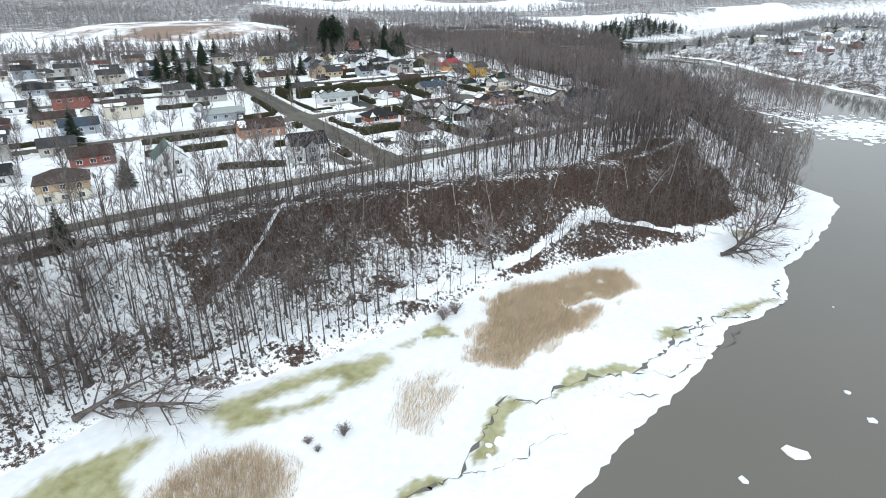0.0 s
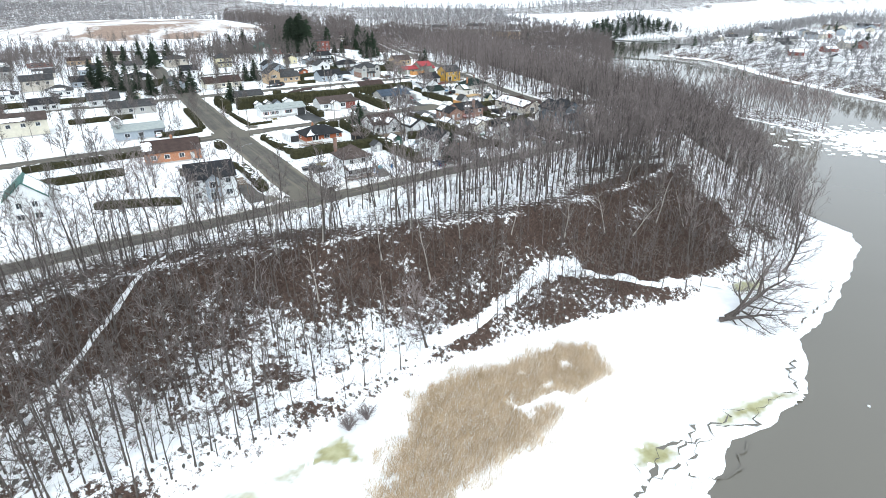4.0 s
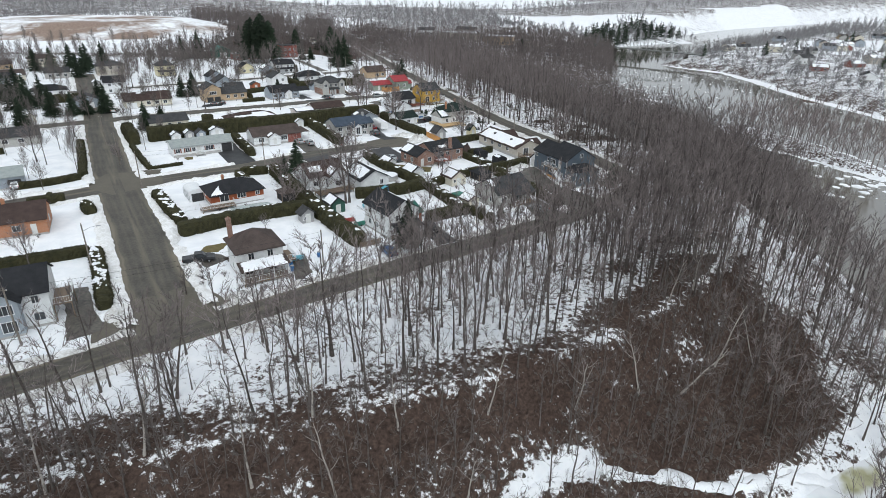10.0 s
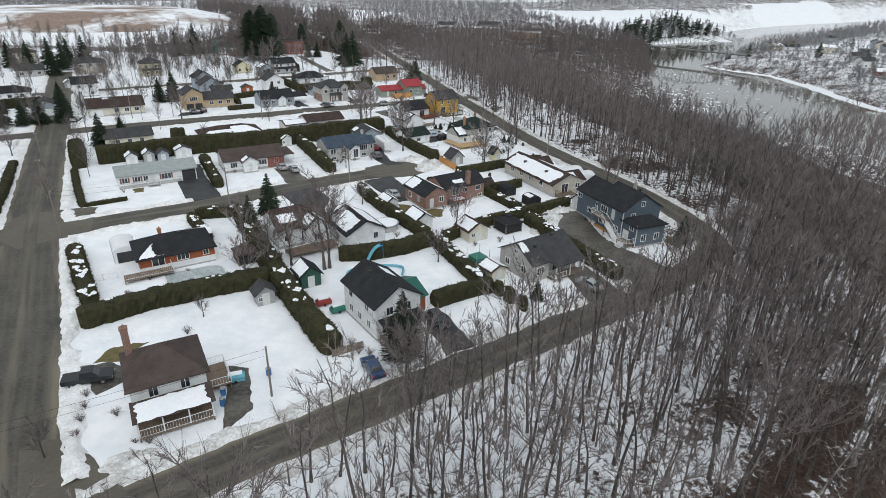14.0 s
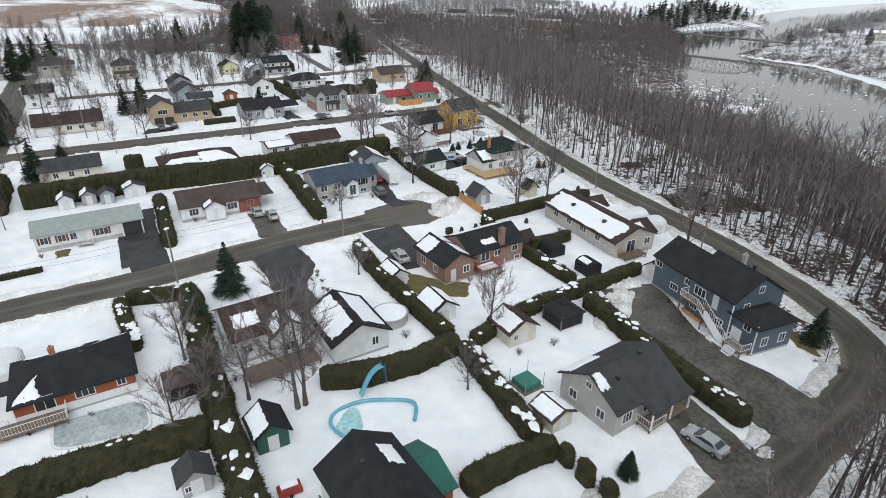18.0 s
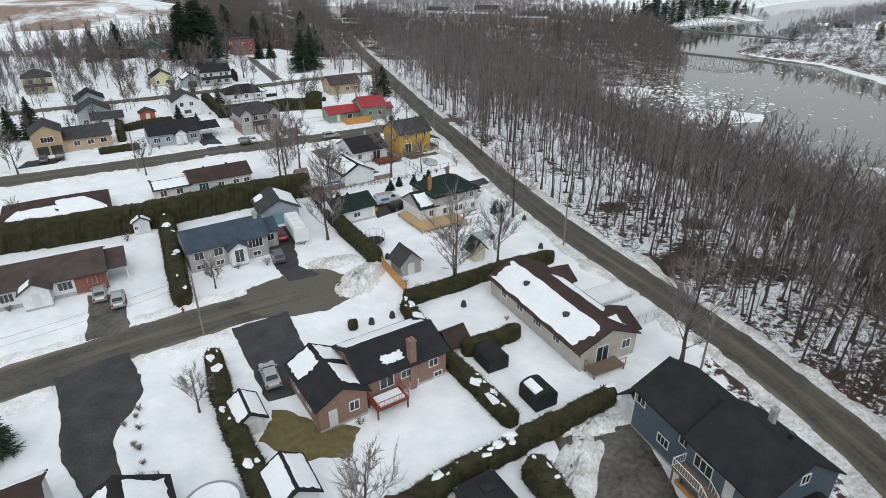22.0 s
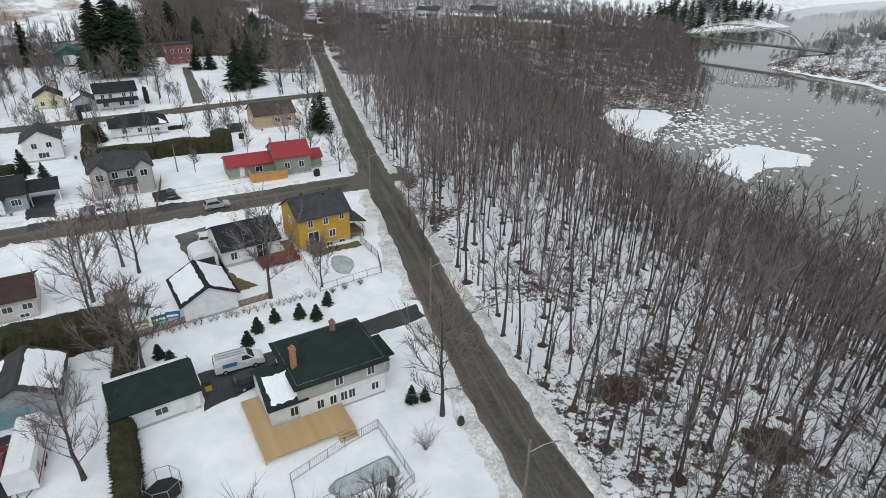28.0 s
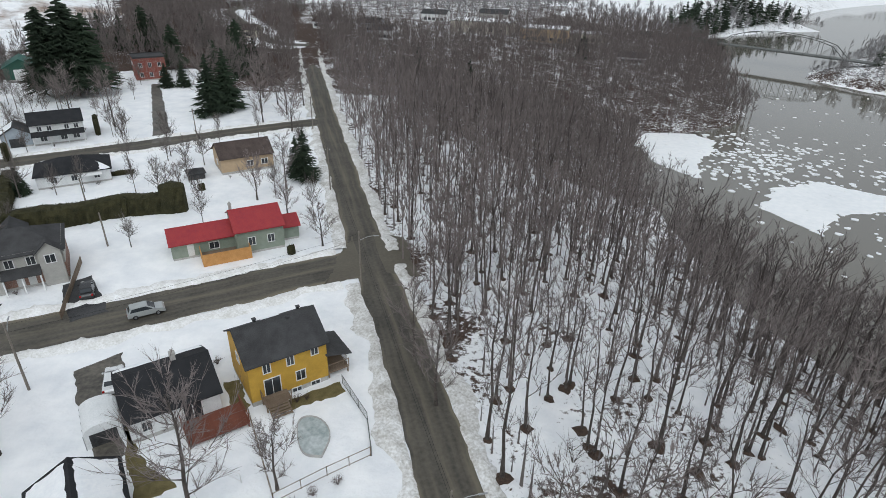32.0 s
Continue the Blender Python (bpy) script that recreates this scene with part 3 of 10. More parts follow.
def melt_pool(outline, seed, hole=None, soft=1.5):
    """Meltwater soaking into the snow of the shelf: deepest in the middle, thinning out to a ragged rim."""
    ring = smoothed(outline + outline[:1], 2)
    xs, ys = [q[0] for q in ring], [q[1] for q in ring]
    px, py = np.meshgrid(np.arange(min(xs) - 1.5, max(xs) + 1.5, 0.45), np.arange(min(ys) - 1.5, max(ys) + 1.5, 0.45))
    deep = np.where(inside(ring[:-1], px, py), 1, -1) * distance(ring, px, py)
    if hole:
        rim = smoothed(hole + hole[:1], 2)
        deep = np.minimum(deep, np.where(inside(rim[:-1], px, py), -1, 1) * distance(rim, px, py))
    wet = np.clip((deep + 0.7 * waves(px, py, seed, 5) + 0.45 * waves(px, py, seed + 1, 1.8)) / soft + 0.3, 0, 1)
    ids = np.arange(px.size).reshape(px.shape)
    q = np.stack([ids[:-1, :-1], ids[:-1, 1:], ids[1:, 1:], ids[1:, :-1]], -1)
    top = np.maximum(np.maximum(wet[:-1, :-1], wet[1:, 1:]), np.maximum(wet[1:, :-1], wet[:-1, 1:]))
    used, inv = np.unique(q[top > 0.02], return_inverse=True)
    v = np.stack([px.ravel(), py.ravel(), np.full(px.size, RIVER_Z + 0.235) - 0.05 * wet.ravel()], -1)[used]
    me = quick_mesh("meltwater_pool", v, inv.reshape(-1, 4), MELT, True)
    me.attributes.new("wet", "FLOAT", "POINT").data.foreach_set("value", wet.ravel()[used].astype(np.float32))
    tagged(new("meltwater_pool", me), "yellow-green meltwater pool lying on the ice shelf", "meltwater", "meltwater pools")


melt_pool([(-42, 37), (-36.7, 39.6), (-28.9, 45.6), (-22.3, 49.2), (-16, 52), (-10, 54), (-9.6, 49.5), (-11.5, 45.8), (-17.2, 42), (-21.1, 37), (-28.7, 34), (-33, 30), (-36, 33.5)], 30, [(-30.5, 38.2), (-25, 42.6), (-18.2, 46.2), (-18.8, 43), (-25, 38)], 2.0)
melt_pool([(-62, 12), (-59.1, 19), (-58, 22.2), (-51.4, 28), (-45.4, 31.6), (-43, 29.5), (-46.6, 23.4), (-43, 21), (-42.5, 16), (-46, 8), (-54, 4)], 33, None, 1.8)
melt_pool([(-10, 55.2), (-6.4, 58.6), (-4.2, 59.2), (-6, 55.8)], 36)
melt_pool([(-4.8, 58.2), (-1.6, 65.4), (0.8, 62.4), (3.2, 58.4)], 39, None, 0.9)
melt_pool([(-14, 12), (-8, 17.5), (-4.6, 21.9), (1, 23.2), (0.4, 20.8), (-5, 18), (-11, 10)], 42, None, 0.8)
melt_pool([(3.1, 24), (5.1, 31), (8.4, 39), (11, 40.6), (15.5, 39.6), (11.7, 36.4), (9.8, 34.6), (8.4, 29), (4.8, 23.8)], 45, None, 0.8)
melt_pool([(17.6, 39.4), (20.2, 43.7), (22.4, 47.9), (27.1, 48.4), (32, 49.9), (36.6, 48.6), (36, 46.8), (30, 46.4), (25.5, 43.8), (21, 41.6), (19, 38.8)], 48, None, 0.8)
melt_pool([(41.4, 57), (44, 62.4), (50.4, 62.2), (46.7, 57.4)], 51, None, 1.6)
melt_pool([(80.2, 111), (84, 114.1), (89.4, 114.9), (87.3, 110.2), (81, 108.6)], 54, None, 1.2)
melt_pool([(57, 66), (62, 70.5), (70, 74), (75, 73.2), (68, 70.2), (61, 65.4)], 57, None, 1.6)
rnd = random.Random(5)


def floe(x, y, r, thick=0.18, name="ice_floe", label="broken plate of white ice floating on the river", group="ice floes", z=RIVER_Z, tilt=0.0):
    n = rnd.randint(6, 9)
    out = [(r * (0.7 + 0.5 * rnd.random()) * math.cos(k * math.tau / n), r * (0.6 + 0.4 * rnd.random()) * math.sin(k * math.tau / n)) for k in range(n)]
    b = Build().prism(out, -thick, thick * 0.6)
    inner = [(p[0] * 0.8, p[1] * 0.8) for p in out]
    b.prism(inner, thick * 0.6, thick * 0.9)
    solid(name, b, ICE, pose(x, y, z, tilt * rnd.uniform(-1, 1), tilt * rnd.uniform(-1, 1), rnd.uniform(0, 360)), label, "ice floe", group)


for x, y, r in ((52, 26.7, 1.9), (41.8, 21.6, 0.8), (68.7, 40.9, 0.7), (68.2, 33.8, 0.9), (92, 55, 0.4), (84, 70, 0.3), (100, 48, 0.5), (176, 434, 2.4), (168, 420, 1.2)):
    floe(x, y, r)
for k in range(46):
    s = rnd.random()
    x, y = 3 + 36 * s + rnd.gauss(0, 1.6), 21 + 29 * s ** 0.8 + rnd.gauss(0, 1.6)
    floe(x, y, rnd.uniform(0.4, 1.5), 0.16, "ice_slab", "cracked tilted slab of shelf ice", "cracked ice slabs", RIVER_Z + 0.3, 7)
for k in range(16):
    x, y = 44 + rnd.uniform(-5, 6), 57 + rnd.uniform(-6, 8)
    floe(x, y, rnd.uniform(0.5, 1.4), 0.14, "ice_slab", "cracked tilted slab of shelf ice", "cracked ice slabs", RIVER_Z + 0.28, 5)


def crack(pts, seed, wide=0.34):
    """A jagged open crack in the shelf ice, dark with water."""
    g = np.random.RandomState(seed)
    p = np.array(pts, float)
    seg = np.r_[0, np.cumsum(np.hypot(*np.diff(p, axis=0).T))]
    s = np.arange(0, seg[-1], 0.8)
    c = np.stack([np.interp(s, seg, p[:, 0]), np.interp(s, seg, p[:, 1])], -1) + g.normal(0, 0.28, (len(s), 2)) + 0.9 * np.stack([waves(s, s, seed, 9), waves(s, s, seed + 1, 9)], -1)
    w = wide * np.clip(0.5 + waves(s, s, seed + 2, 5) + g.normal(0, 0.3, len(s)), 0.12, 2.0)
    w[0] = w[-1] = 0.01
    d = np.gradient(c, axis=0)
    d /= np.hypot(*d.T)[:, None] + 1e-9
    n = np.stack([-d[:, 1], d[:, 0]], -1) * w[:, None]
    v = np.zeros((2, len(s), 3))
    v[0, :, :2], v[1, :, :2], v[..., 2] = c + n, c - n, RIVER_Z + 0.285
    i = np.arange(len(s) - 1)
    m = len(s)
    f = np.stack([i, i + m, i + m + 1, i + 1], -1)
    tagged(new("ice_crack", quick_mesh("ice_crack", v.reshape(-1, 3), f, WATER)), "jagged dark crack in the shelf ice", "ice crack", "ice cracks")


crack([(-14, 9), (-4, 19), (2, 23), (6, 32), (11, 40)], 901)
crack([(11, 40), (16, 39), (24, 45), (33, 46), (41, 52), (47, 60), (55, 66)], 903)
crack([(34, 47), (40, 45), (46, 50)], 905, 0.15)
crack([(40, 58), (45, 55), (52, 60), (57, 66), (64, 70)], 907, 0.16)
crack([(-30, -8), (-20, 4), (-14, 9)], 909, 0.3)
crack([(46, 50), (50, 55), (49, 61), (54, 63)], 911, 0.12)
crack([(50, 55), (56, 56), (61, 62)], 913, 0.12)
crack([(24, 45), (29, 40), (36, 40)], 915, 0.12)
crack([(57, 66), (63, 66), (68, 71), (74, 74), (79, 84)], 917, 0.2)
crack([(2, 23), (9, 24), (14, 29), (20, 31)], 919, 0.1)
crack([(84, 92), (90, 98), (97, 104), (106, 114)], 921, 0.16)
for k, pts in enumerate(([(100, 455), (104, 432), (112, 424), (118, 440), (126, 452), (132, 462), (126, 472), (106, 474)], [(122, 402), (130, 384), (141, 398), (158, 402), (163, 414), (148, 424), (132, 418)])):
    sheet(pts, RIVER_Z + 0.14, 0.4, 1.2, ICE, "ice_field", "field of packed snowy ice beside the wooded point", "ice", 51 + k, 0.05, group="ice fields", ragged=1.8)
sheet([(165, 345), (164, 318), (166, 300), (176, 281), (187, 252), (198, 260), (200, 290), (193, 321), (182, 342)], RIVER_Z + 0.12, 0.35, 1.6, ICE, "shore_ice", "rim of snowy ice round the wooded islet", "ice", 53, 0.04, ragged=1.5)
sheet([(244, 620), (232, 600), (226, 588), (240, 560), (256, 540), (258, 490), (256, 440), (264, 360), (290, 250), (296, 250), (272, 360), (268, 440), (268, 490), (268, 545), (242, 575), (236, 592), (252, 616)], RIVER_Z + 0.1, 0.3, 2.0, ICE, "shore_ice", "rim of snowy ice along the far river bank", "ice", 57, 0.05, ragged=1.6)
# drifting brash ice: far too many pieces to count
bv, bf = [], []
rs = np.random.RandomState(8)
for k in range(1500):
    a = rs.rand()
    if a < 0.35:
        x, y, r = rs.normal(140, 16), rs.normal(442, 22), rs.uniform(0.3, 1.3)
    elif a < 0.55:
        x, y, r = rs.uniform(120, 265), rs.uniform(330, 560), rs.uniform(0.2, 0.9)
    else:
        x, y, r = rs.normal(204, 15), rs.normal(243, 13), rs.uniform(0.4, 2.6)
    if inside(LAND, np.array([x]), np.array([y]))[0] or inside(FARLAND, np.array([x]), np.array([y]))[0]:
        continue
    n0 = len(bv)
    m = 6
    ang = rs.rand() * 6.28
    ring = [(x + r * (0.6 + 0.5 * rs.rand()) * math.cos(ang + j * math.tau / m), y + r * (0.6 + 0.5 * rs.rand()) * math.sin(ang + j * math.tau / m)) for j in range(m)]
    top = RIVER_Z + 0.04 + 0.00015 * (k * 739 % 1500)
    bv += [(p[0], p[1], top) for p in ring] + [(p[0], p[1], RIVER_Z - 0.1) for p in ring]
    bf += [(n0, n0 + 1, n0 + 2, n0 + 3), (n0, n0 + 3, n0 + 4, n0 + 5)] + [(n0 + j, n0 + m + j, n0 + m + (j + 1) % m, n0 + (j + 1) % m) for j in range(m)]
tagged(new("brash_ice", quick_mesh("brash_ice", bv, bf, ICE)), "scattered drifting pieces of thin river ice", "brash ice", kind="stuff")

# ------------------------------------------------------------------ roads
def ribbon(line, half, z, name, mat, label, category, lift=0.05, cols=13, wobble=0.35, seed=1, drape=None):
    """A road strip with a slight crown and worn, uneven edges."""
    pts = np.array(line, float)
    seg = np.r_[0, np.cumsum(np.hypot(*np.diff(pts, axis=0).T))]
    s = np.arange(0, seg[-1], 1.5)
    c = np.stack([np.interp(s, seg, pts[:, 0]), np.interp(s, seg, pts[:, 1])], -1)
    d = np.gradient(c, axis=0)
    d /= np.hypot(*d.T)[:, None]
    nrm = np.stack([-d[:, 1], d[:, 0]], -1)
    k = np.linspace(-1, 1, cols)
    edge = half + wobble * np.stack([waves(s, s * 0, seed, 9), waves(s, s * 0, seed + 1, 9)])
    off = np.where(k[None] < 0, k[None] * edge[0][:, None], k[None] * edge[1][:, None])
    v = np.zeros((len(s), cols, 3))
    v[..., :2] = c[:, None] + nrm[:, None] * off[..., None]
    v[..., 2] = z + lift * (1 - k[None] ** 2) + (0 if drape is None else height(v[..., 0], v[..., 1]) + drape)
    ids = np.arange(len(s) * cols).reshape(len(s), cols)
    q = np.stack([ids[:-1, 1:], ids[:-1, :-1], ids[1:, :-1], ids[1:, 1:]], -1).reshape(-1, 4)
    me = quick_mesh(name, v.reshape(-1, 3), q, mat, True)
    me.attributes.new("lane", "FLOAT", "POINT").data.foreach_set("value", np.tile(np.abs(k), len(s)).astype(np.float32))
    sw = np.zeros((len(s), cols, 3))
    sw[..., 0], sw[..., 1] = s[:, None] * 0.06 + seed * 7, k[None] * half * 0.9
    me.attributes.new("sweep", "FLOAT_VECTOR", "POINT").data.foreach_set("vector", sw.ravel().astype(np.float32))
    return tagged(new(name, me), label, category, kind="structure")


RIVER_ROAD = smoothed([(-420, -190), (-180, -15), (-100, 55), (-62, 86), (-44, 99.5), (-22, 115.5), (0, 131.5), (20, 146), (45, 163.5), (58, 173.5), (69, 182.5), (73.8, 190), (74.2, 199), (70.8, 211), (66.5, 223), (60.3, 236.5), (55, 247), (49, 261.5), (44.8, 273), (40.5, 285), (36.6, 298), (31, 315), (24.8, 332), (15.5, 362), (8, 386), (-3, 421), (-13, 455), (-24, 490), (-38, 540), (-56, 600), (-80, 660)], 2)
STREET_A = smoothed([(-13.5, 121.5), (-17, 127), (-24.5, 138.5), (-33.5, 154), (-49, 179), (-57, 192), (-71.5, 217), (-90, 249), (-100, 268), (-125, 310), (-160, 370)], 2)
STREET_B = smoothed([(-150, 122), (-100, 154), (-70, 175), (-52, 188), (-40, 196.5), (-29, 203.5), (-19, 212), (-10, 219), (0, 226), (10, 232)], 2)
STREET_C = smoothed([(-180, 205), (-100, 256), (-77, 271), (-40, 291.5), (-24, 302), (-8, 310), (6, 318), (16, 324.5), (25, 329)], 2)
STREET_D = smoothed([(-160, 300), (-100, 340), (-68, 361), (-50, 374), (-33, 386), (-18, 397), (-1, 408)], 2)
HILL_ROAD = smoothed([(-36, 534), (-48, 533), (-60, 543), (-78, 574), (-103, 616), (-118, 650), (-122, 700)], 2)
ribbon(RIVER_ROAD, 3.0, 0.0, "road", ASPHALT, "wet sandy asphalt road along the top of the wooded bank", "road", seed=3)
ribbon(STREET_A, 4.6, -0.012, "road", ASPHALT, "broad sandy asphalt street between the gardens", "road", seed=5)
ribbon(STREET_B, 3.7, -0.024, "road", ASPHALT, "sandy asphalt residential street ending in a turning place", "road", seed=7)
ribbon(STREET_C, 4.2, -0.02, "road", ASPHALT, "sandy asphalt residential street", "road", seed=9)
ribbon(STREET_D, 3.6, -0.024, "road", ASPHALT, "wet asphalt residential street", "road", seed=11)
sheet([(4, 226), (9, 226), (15, 228), (18, 232), (16, 237), (11, 240), (6, 238), (0, 231)], 0.02, 0.2, 0.7, ASPHALT, "road", "sandy turning place at the end of the street", "road", 71, 0.004, "structure", ragged=0.5)
for pts, tag in (([(-23.5, 116.5), (-14, 117), (-5.5, 128), (-9.5, 131.5), (-18, 136), (-25, 131), (-26.5, 122)], 73), ([(-62, 186), (-52, 180), (-44, 190), (-50, 202), (-62, 197)], 75), ([(20, 321), (26, 326), (34, 325), (30, 338), (22, 341), (20, 331)], 77)):
    sheet(pts, 0.035, 0.2, 0.8, ASPHALT, "road", "worn sandy asphalt where the streets meet", "road", tag, 0.004, "structure", ragged=0.6)
ribbon(HILL_ROAD, 3.2, 0.0, "road", ASPHALT, "asphalt road climbing the snowy hill between the woods", "road", seed=13, drape=0.25)
ALLROADS = [RIVER_ROAD, STREET_A, STREET_B, STREET_C, STREET_D, HILL_ROAD]


def snowbank(line, side, half, wide, high, seed, name="snow_bank", mat=None, skip=()):
    """Ploughed snow heaped along one side of a road; skip: places (x, y, radius) left open."""
    pts = np.array(line, float)
    seg = np.r_[0, np.cumsum(np.hypot(*np.diff(pts, axis=0).T))]
    s = np.arange(0, seg[-1], 0.8)
    c = np.stack([np.interp(s, seg, pts[:, 0]), np.interp(s, seg, pts[:, 1])], -1)
    d = np.gradient(c, axis=0)
    d /= np.hypot(*d.T)[:, None]
    nrm = np.stack([-d[:, 1], d[:, 0]], -1) * side
    k = np.linspace(0, 1, 8)
    prof = np.sin(k * math.pi) ** 0.8
    v = np.zeros((len(s), 8, 3))
    rsd = np.random.RandomState(seed)
    w = wide * (1 + 0.35 * waves(s, s * 0, seed, 11) + 0.2 * waves(s, s * 0, seed + 9, 4))
    v[..., :2] = c[:, None] + nrm[:, None] * (half + 0.25 * waves(s, s * 0, seed + 3, 6)[:, None] + k[None] * w[:, None])[..., None]
    h = high * (0.75 + 0.35 * waves(s, s * 0, seed + 4, 13))
    v[..., 2] = -0.07 + np.maximum(prof[None] * np.maximum(h, 0.15)[:, None] * (1 + 0.42 * rsd.randn(len(s), 8)), 0)
    ok = np.ones(len(s), bool)
    for x, y, r in skip:
        ok &= np.hypot(c[:, 0] + nrm[:, 0] * half - x, c[:, 1] + nrm[:, 1] * half - y) > r
    for other in ALLROADS:
        if other is not line:
            ok &= distance(other, c[:, 0] + nrm[:, 0] * (half + 1), c[:, 1] + nrm[:, 1] * (half + 1)) > 5.2
    ids = np.arange(len(s) * 8).reshape(len(s), 8)
    q = np.stack([ids[:-1, 1:], ids[:-1, :-1], ids[1:, :-1], ids[1:, 1:]], -1)[ok[:-1] & ok[1:]].reshape(-1, 4)
    if side > 0:
        q = q[:, ::-1]
    used, inv = np.unique(q, return_inverse=True)
    tagged(new(name, quick_mesh(name, v.reshape(-1, 3)[used], inv.reshape(-1, 4), mat or BANKSNOW, True)), "low ploughed bank of dirty snow beside the road", "snow bank", "snow banks", "stuff")


# ------------------------------------------------------------------ trees
def cones(seg, sides):
    """Tapered rods: seg is rows of x0 y0 z0 x1 y1 z1 r0 r1. Quads, or pointed triangles where sides is 3."""
    seg = np.asarray(seg, float)
    p0, p1, r0, r1 = seg[:, :3], seg[:, 3:6], seg[:, 6], seg[:, 7]
    d = p1 - p0
    d /= np.linalg.norm(d, axis=1)[:, None] + 1e-9
    ref = np.where(np.abs(d[:, 2:]) > 0.9, [[1.0, 0, 0]], [[0, 0, 1.0]])
    a = np.cross(d, ref)
    a /= np.linalg.norm(a, axis=1)[:, None]
    c = np.cross(d, a)
    ang = np.arange(sides) * math.tau / sides
    ring = a[:, None] * np.cos(ang)[None, :, None] + c[:, None] * np.sin(ang)[None, :, None]
    n = len(seg)
    if sides == 3:
        v = np.concatenate([p0[:, None] + ring * r0[:, None, None], p1[:, None]], 1)
        base = np.arange(n)[:, None] * 4
        f = np.stack([np.stack([base[:, 0] + k, base[:, 0] + (k + 1) % 3, base[:, 0] + 3], -1) for k in range(3)], 1).reshape(-1, 3)
        return v.reshape(-1, 3), f
    v = np.concatenate([p0[:, None] + ring * r0[:, None, None], p1[:, None] + ring * r1[:, None, None]], 1)
    base = np.arange(n) * 2 * sides
    f = []
    for k in range(sides):
        k2 = (k + 1) % sides
        f.append(np.stack([base + k, base + k2, base + sides + k2], -1))
        f.append(np.stack([base + k, base + sides + k2, base + sides + k], -1))
    return v.reshape(-1, 3), np.concatenate(f)


def merged(parts):
    vs, fs, n = [], [], 0
    for v, f in parts:
        vs.append(v), fs.append(f + n)
        n += len(v)
    return np.concatenate(vs), np.concatenate(fs)


def blades(seg):
    """The thinnest twigs: one slim triangle each, turned any way."""
    seg = np.asarray(seg, float)
    d = seg[:, 3:6] - seg[:, :3]
    a = np.cross(d, np.random.RandomState(len(seg)).normal(0, 1, d.shape))
    a *= (seg[:, 6] / (np.linalg.norm(a, axis=1) + 1e-9))[:, None]
    v = np.stack([seg[:, :3] + a, seg[:, :3] - a, seg[:, 3:6]], 1).reshape(-1, 3)
    return v, np.arange(len(v)).reshape(-1, 3)


def bare_tree(seed, h, width, limbs=9, boughs=5, twigs=8, r=0.16, bare=0.4, thick=0.022, lean=0.0, upright=0.75, light=False):
    """A leafless tree: a bent tapered trunk, limbs, boughs, and fine twigs. Gives trunk and crown arrays."""
    g = np.random.RandomState(seed)
    n = 6
    bend = np.cumsum(g.normal(0, 0.018 * h, (n + 1, 2)), 0) * np.linspace(0, 1, n + 1)[:, None]
    spine = np.concatenate([bend + np.linspace(0, lean * h, n + 1)[:, None] * [[1, 0]], np.linspace(-0.3, h, n + 1)[:, None]], 1)
    rad = r * (1 - np.linspace(0, 1, n + 1)) ** 0.8 + 0.025
    rad[0] *= 1.5
    trunk = [[*spine[k], *spine[k + 1], rad[k], rad[k + 1]] for k in range(n)]
    limb_rows, bough_rows, twig_rows = [], [], []

    def on_spine(t):
        k = min(int(t * n), n - 1)
        return spine[k] + (spine[k + 1] - spine[k]) * (t * n - k)

    for i in range(limbs):
        t = bare + (0.97 - bare) * (i + g.rand()) / limbs
        p = on_spine(t)
        a = i * 2.4 + g.normal(0, 0.4)
        ln = width * (1.15 - 0.75 * (t - bare) / (1 - bare)) * g.uniform(0.7, 1.15)
        up = g.normal(upright, 0.15)
        dirn = np.array([math.cos(a), math.sin(a), up])
        mid = p + dirn * ln * 0.55
        end = mid + (dirn + [0, 0, 0.45]) * ln * 0.5
        rr = r * (0.5 - 0.3 * t)
        limb_rows += [[*p, *mid, rr, rr * 0.65], [*mid, *end, rr * 0.65, 0.02]]
        for j in range(boughs):
            u = g.uniform(0.25, 1.0)
            q = p + (mid - p) * u * 1.6 if u < 0.6 else mid + (end - mid) * (u - 0.6) * 2.4
            bd = dirn * 0.6 + g.normal(0, 0.55, 3) + [0, 0, 0.45]
            e = q + bd * ln * g.uniform(0.3, 0.5)
            bough_rows.append([*q, *e, thick * 1.7, 0.012])
            for _ in range(twigs):
                w = q + (e - q) * g.uniform(0.2, 1.0)
                td = bd * 0.7 + g.normal(0, 0.5, 3) + [0, 0, 0.25]
                x = w + td * ln * g.uniform(0.16, 0.34)
                twig_rows.append([*w, *x, thick, 0])
    if light:
        return merged([cones(trunk, 5), cones(limb_rows, 3)]), merged([cones(bough_rows, 3), blades(twig_rows)])
    return (merged([cones(trunk, 7), cones(limb_rows, 4)])), merged([cones(bough_rows, 3), cones(twig_rows, 3)])


def tree_set(specs, tag, bark):
    out = []
    for k, spec in enumerate(specs):
        (tv, tf), (cv, cf) = bare_tree(**spec)
        out.append((quick_mesh("trunk", tv, tf, bark, True), quick_mesh("crown", cv, cf, TWIG), (tv, tf), (cv, cf)))
    return out


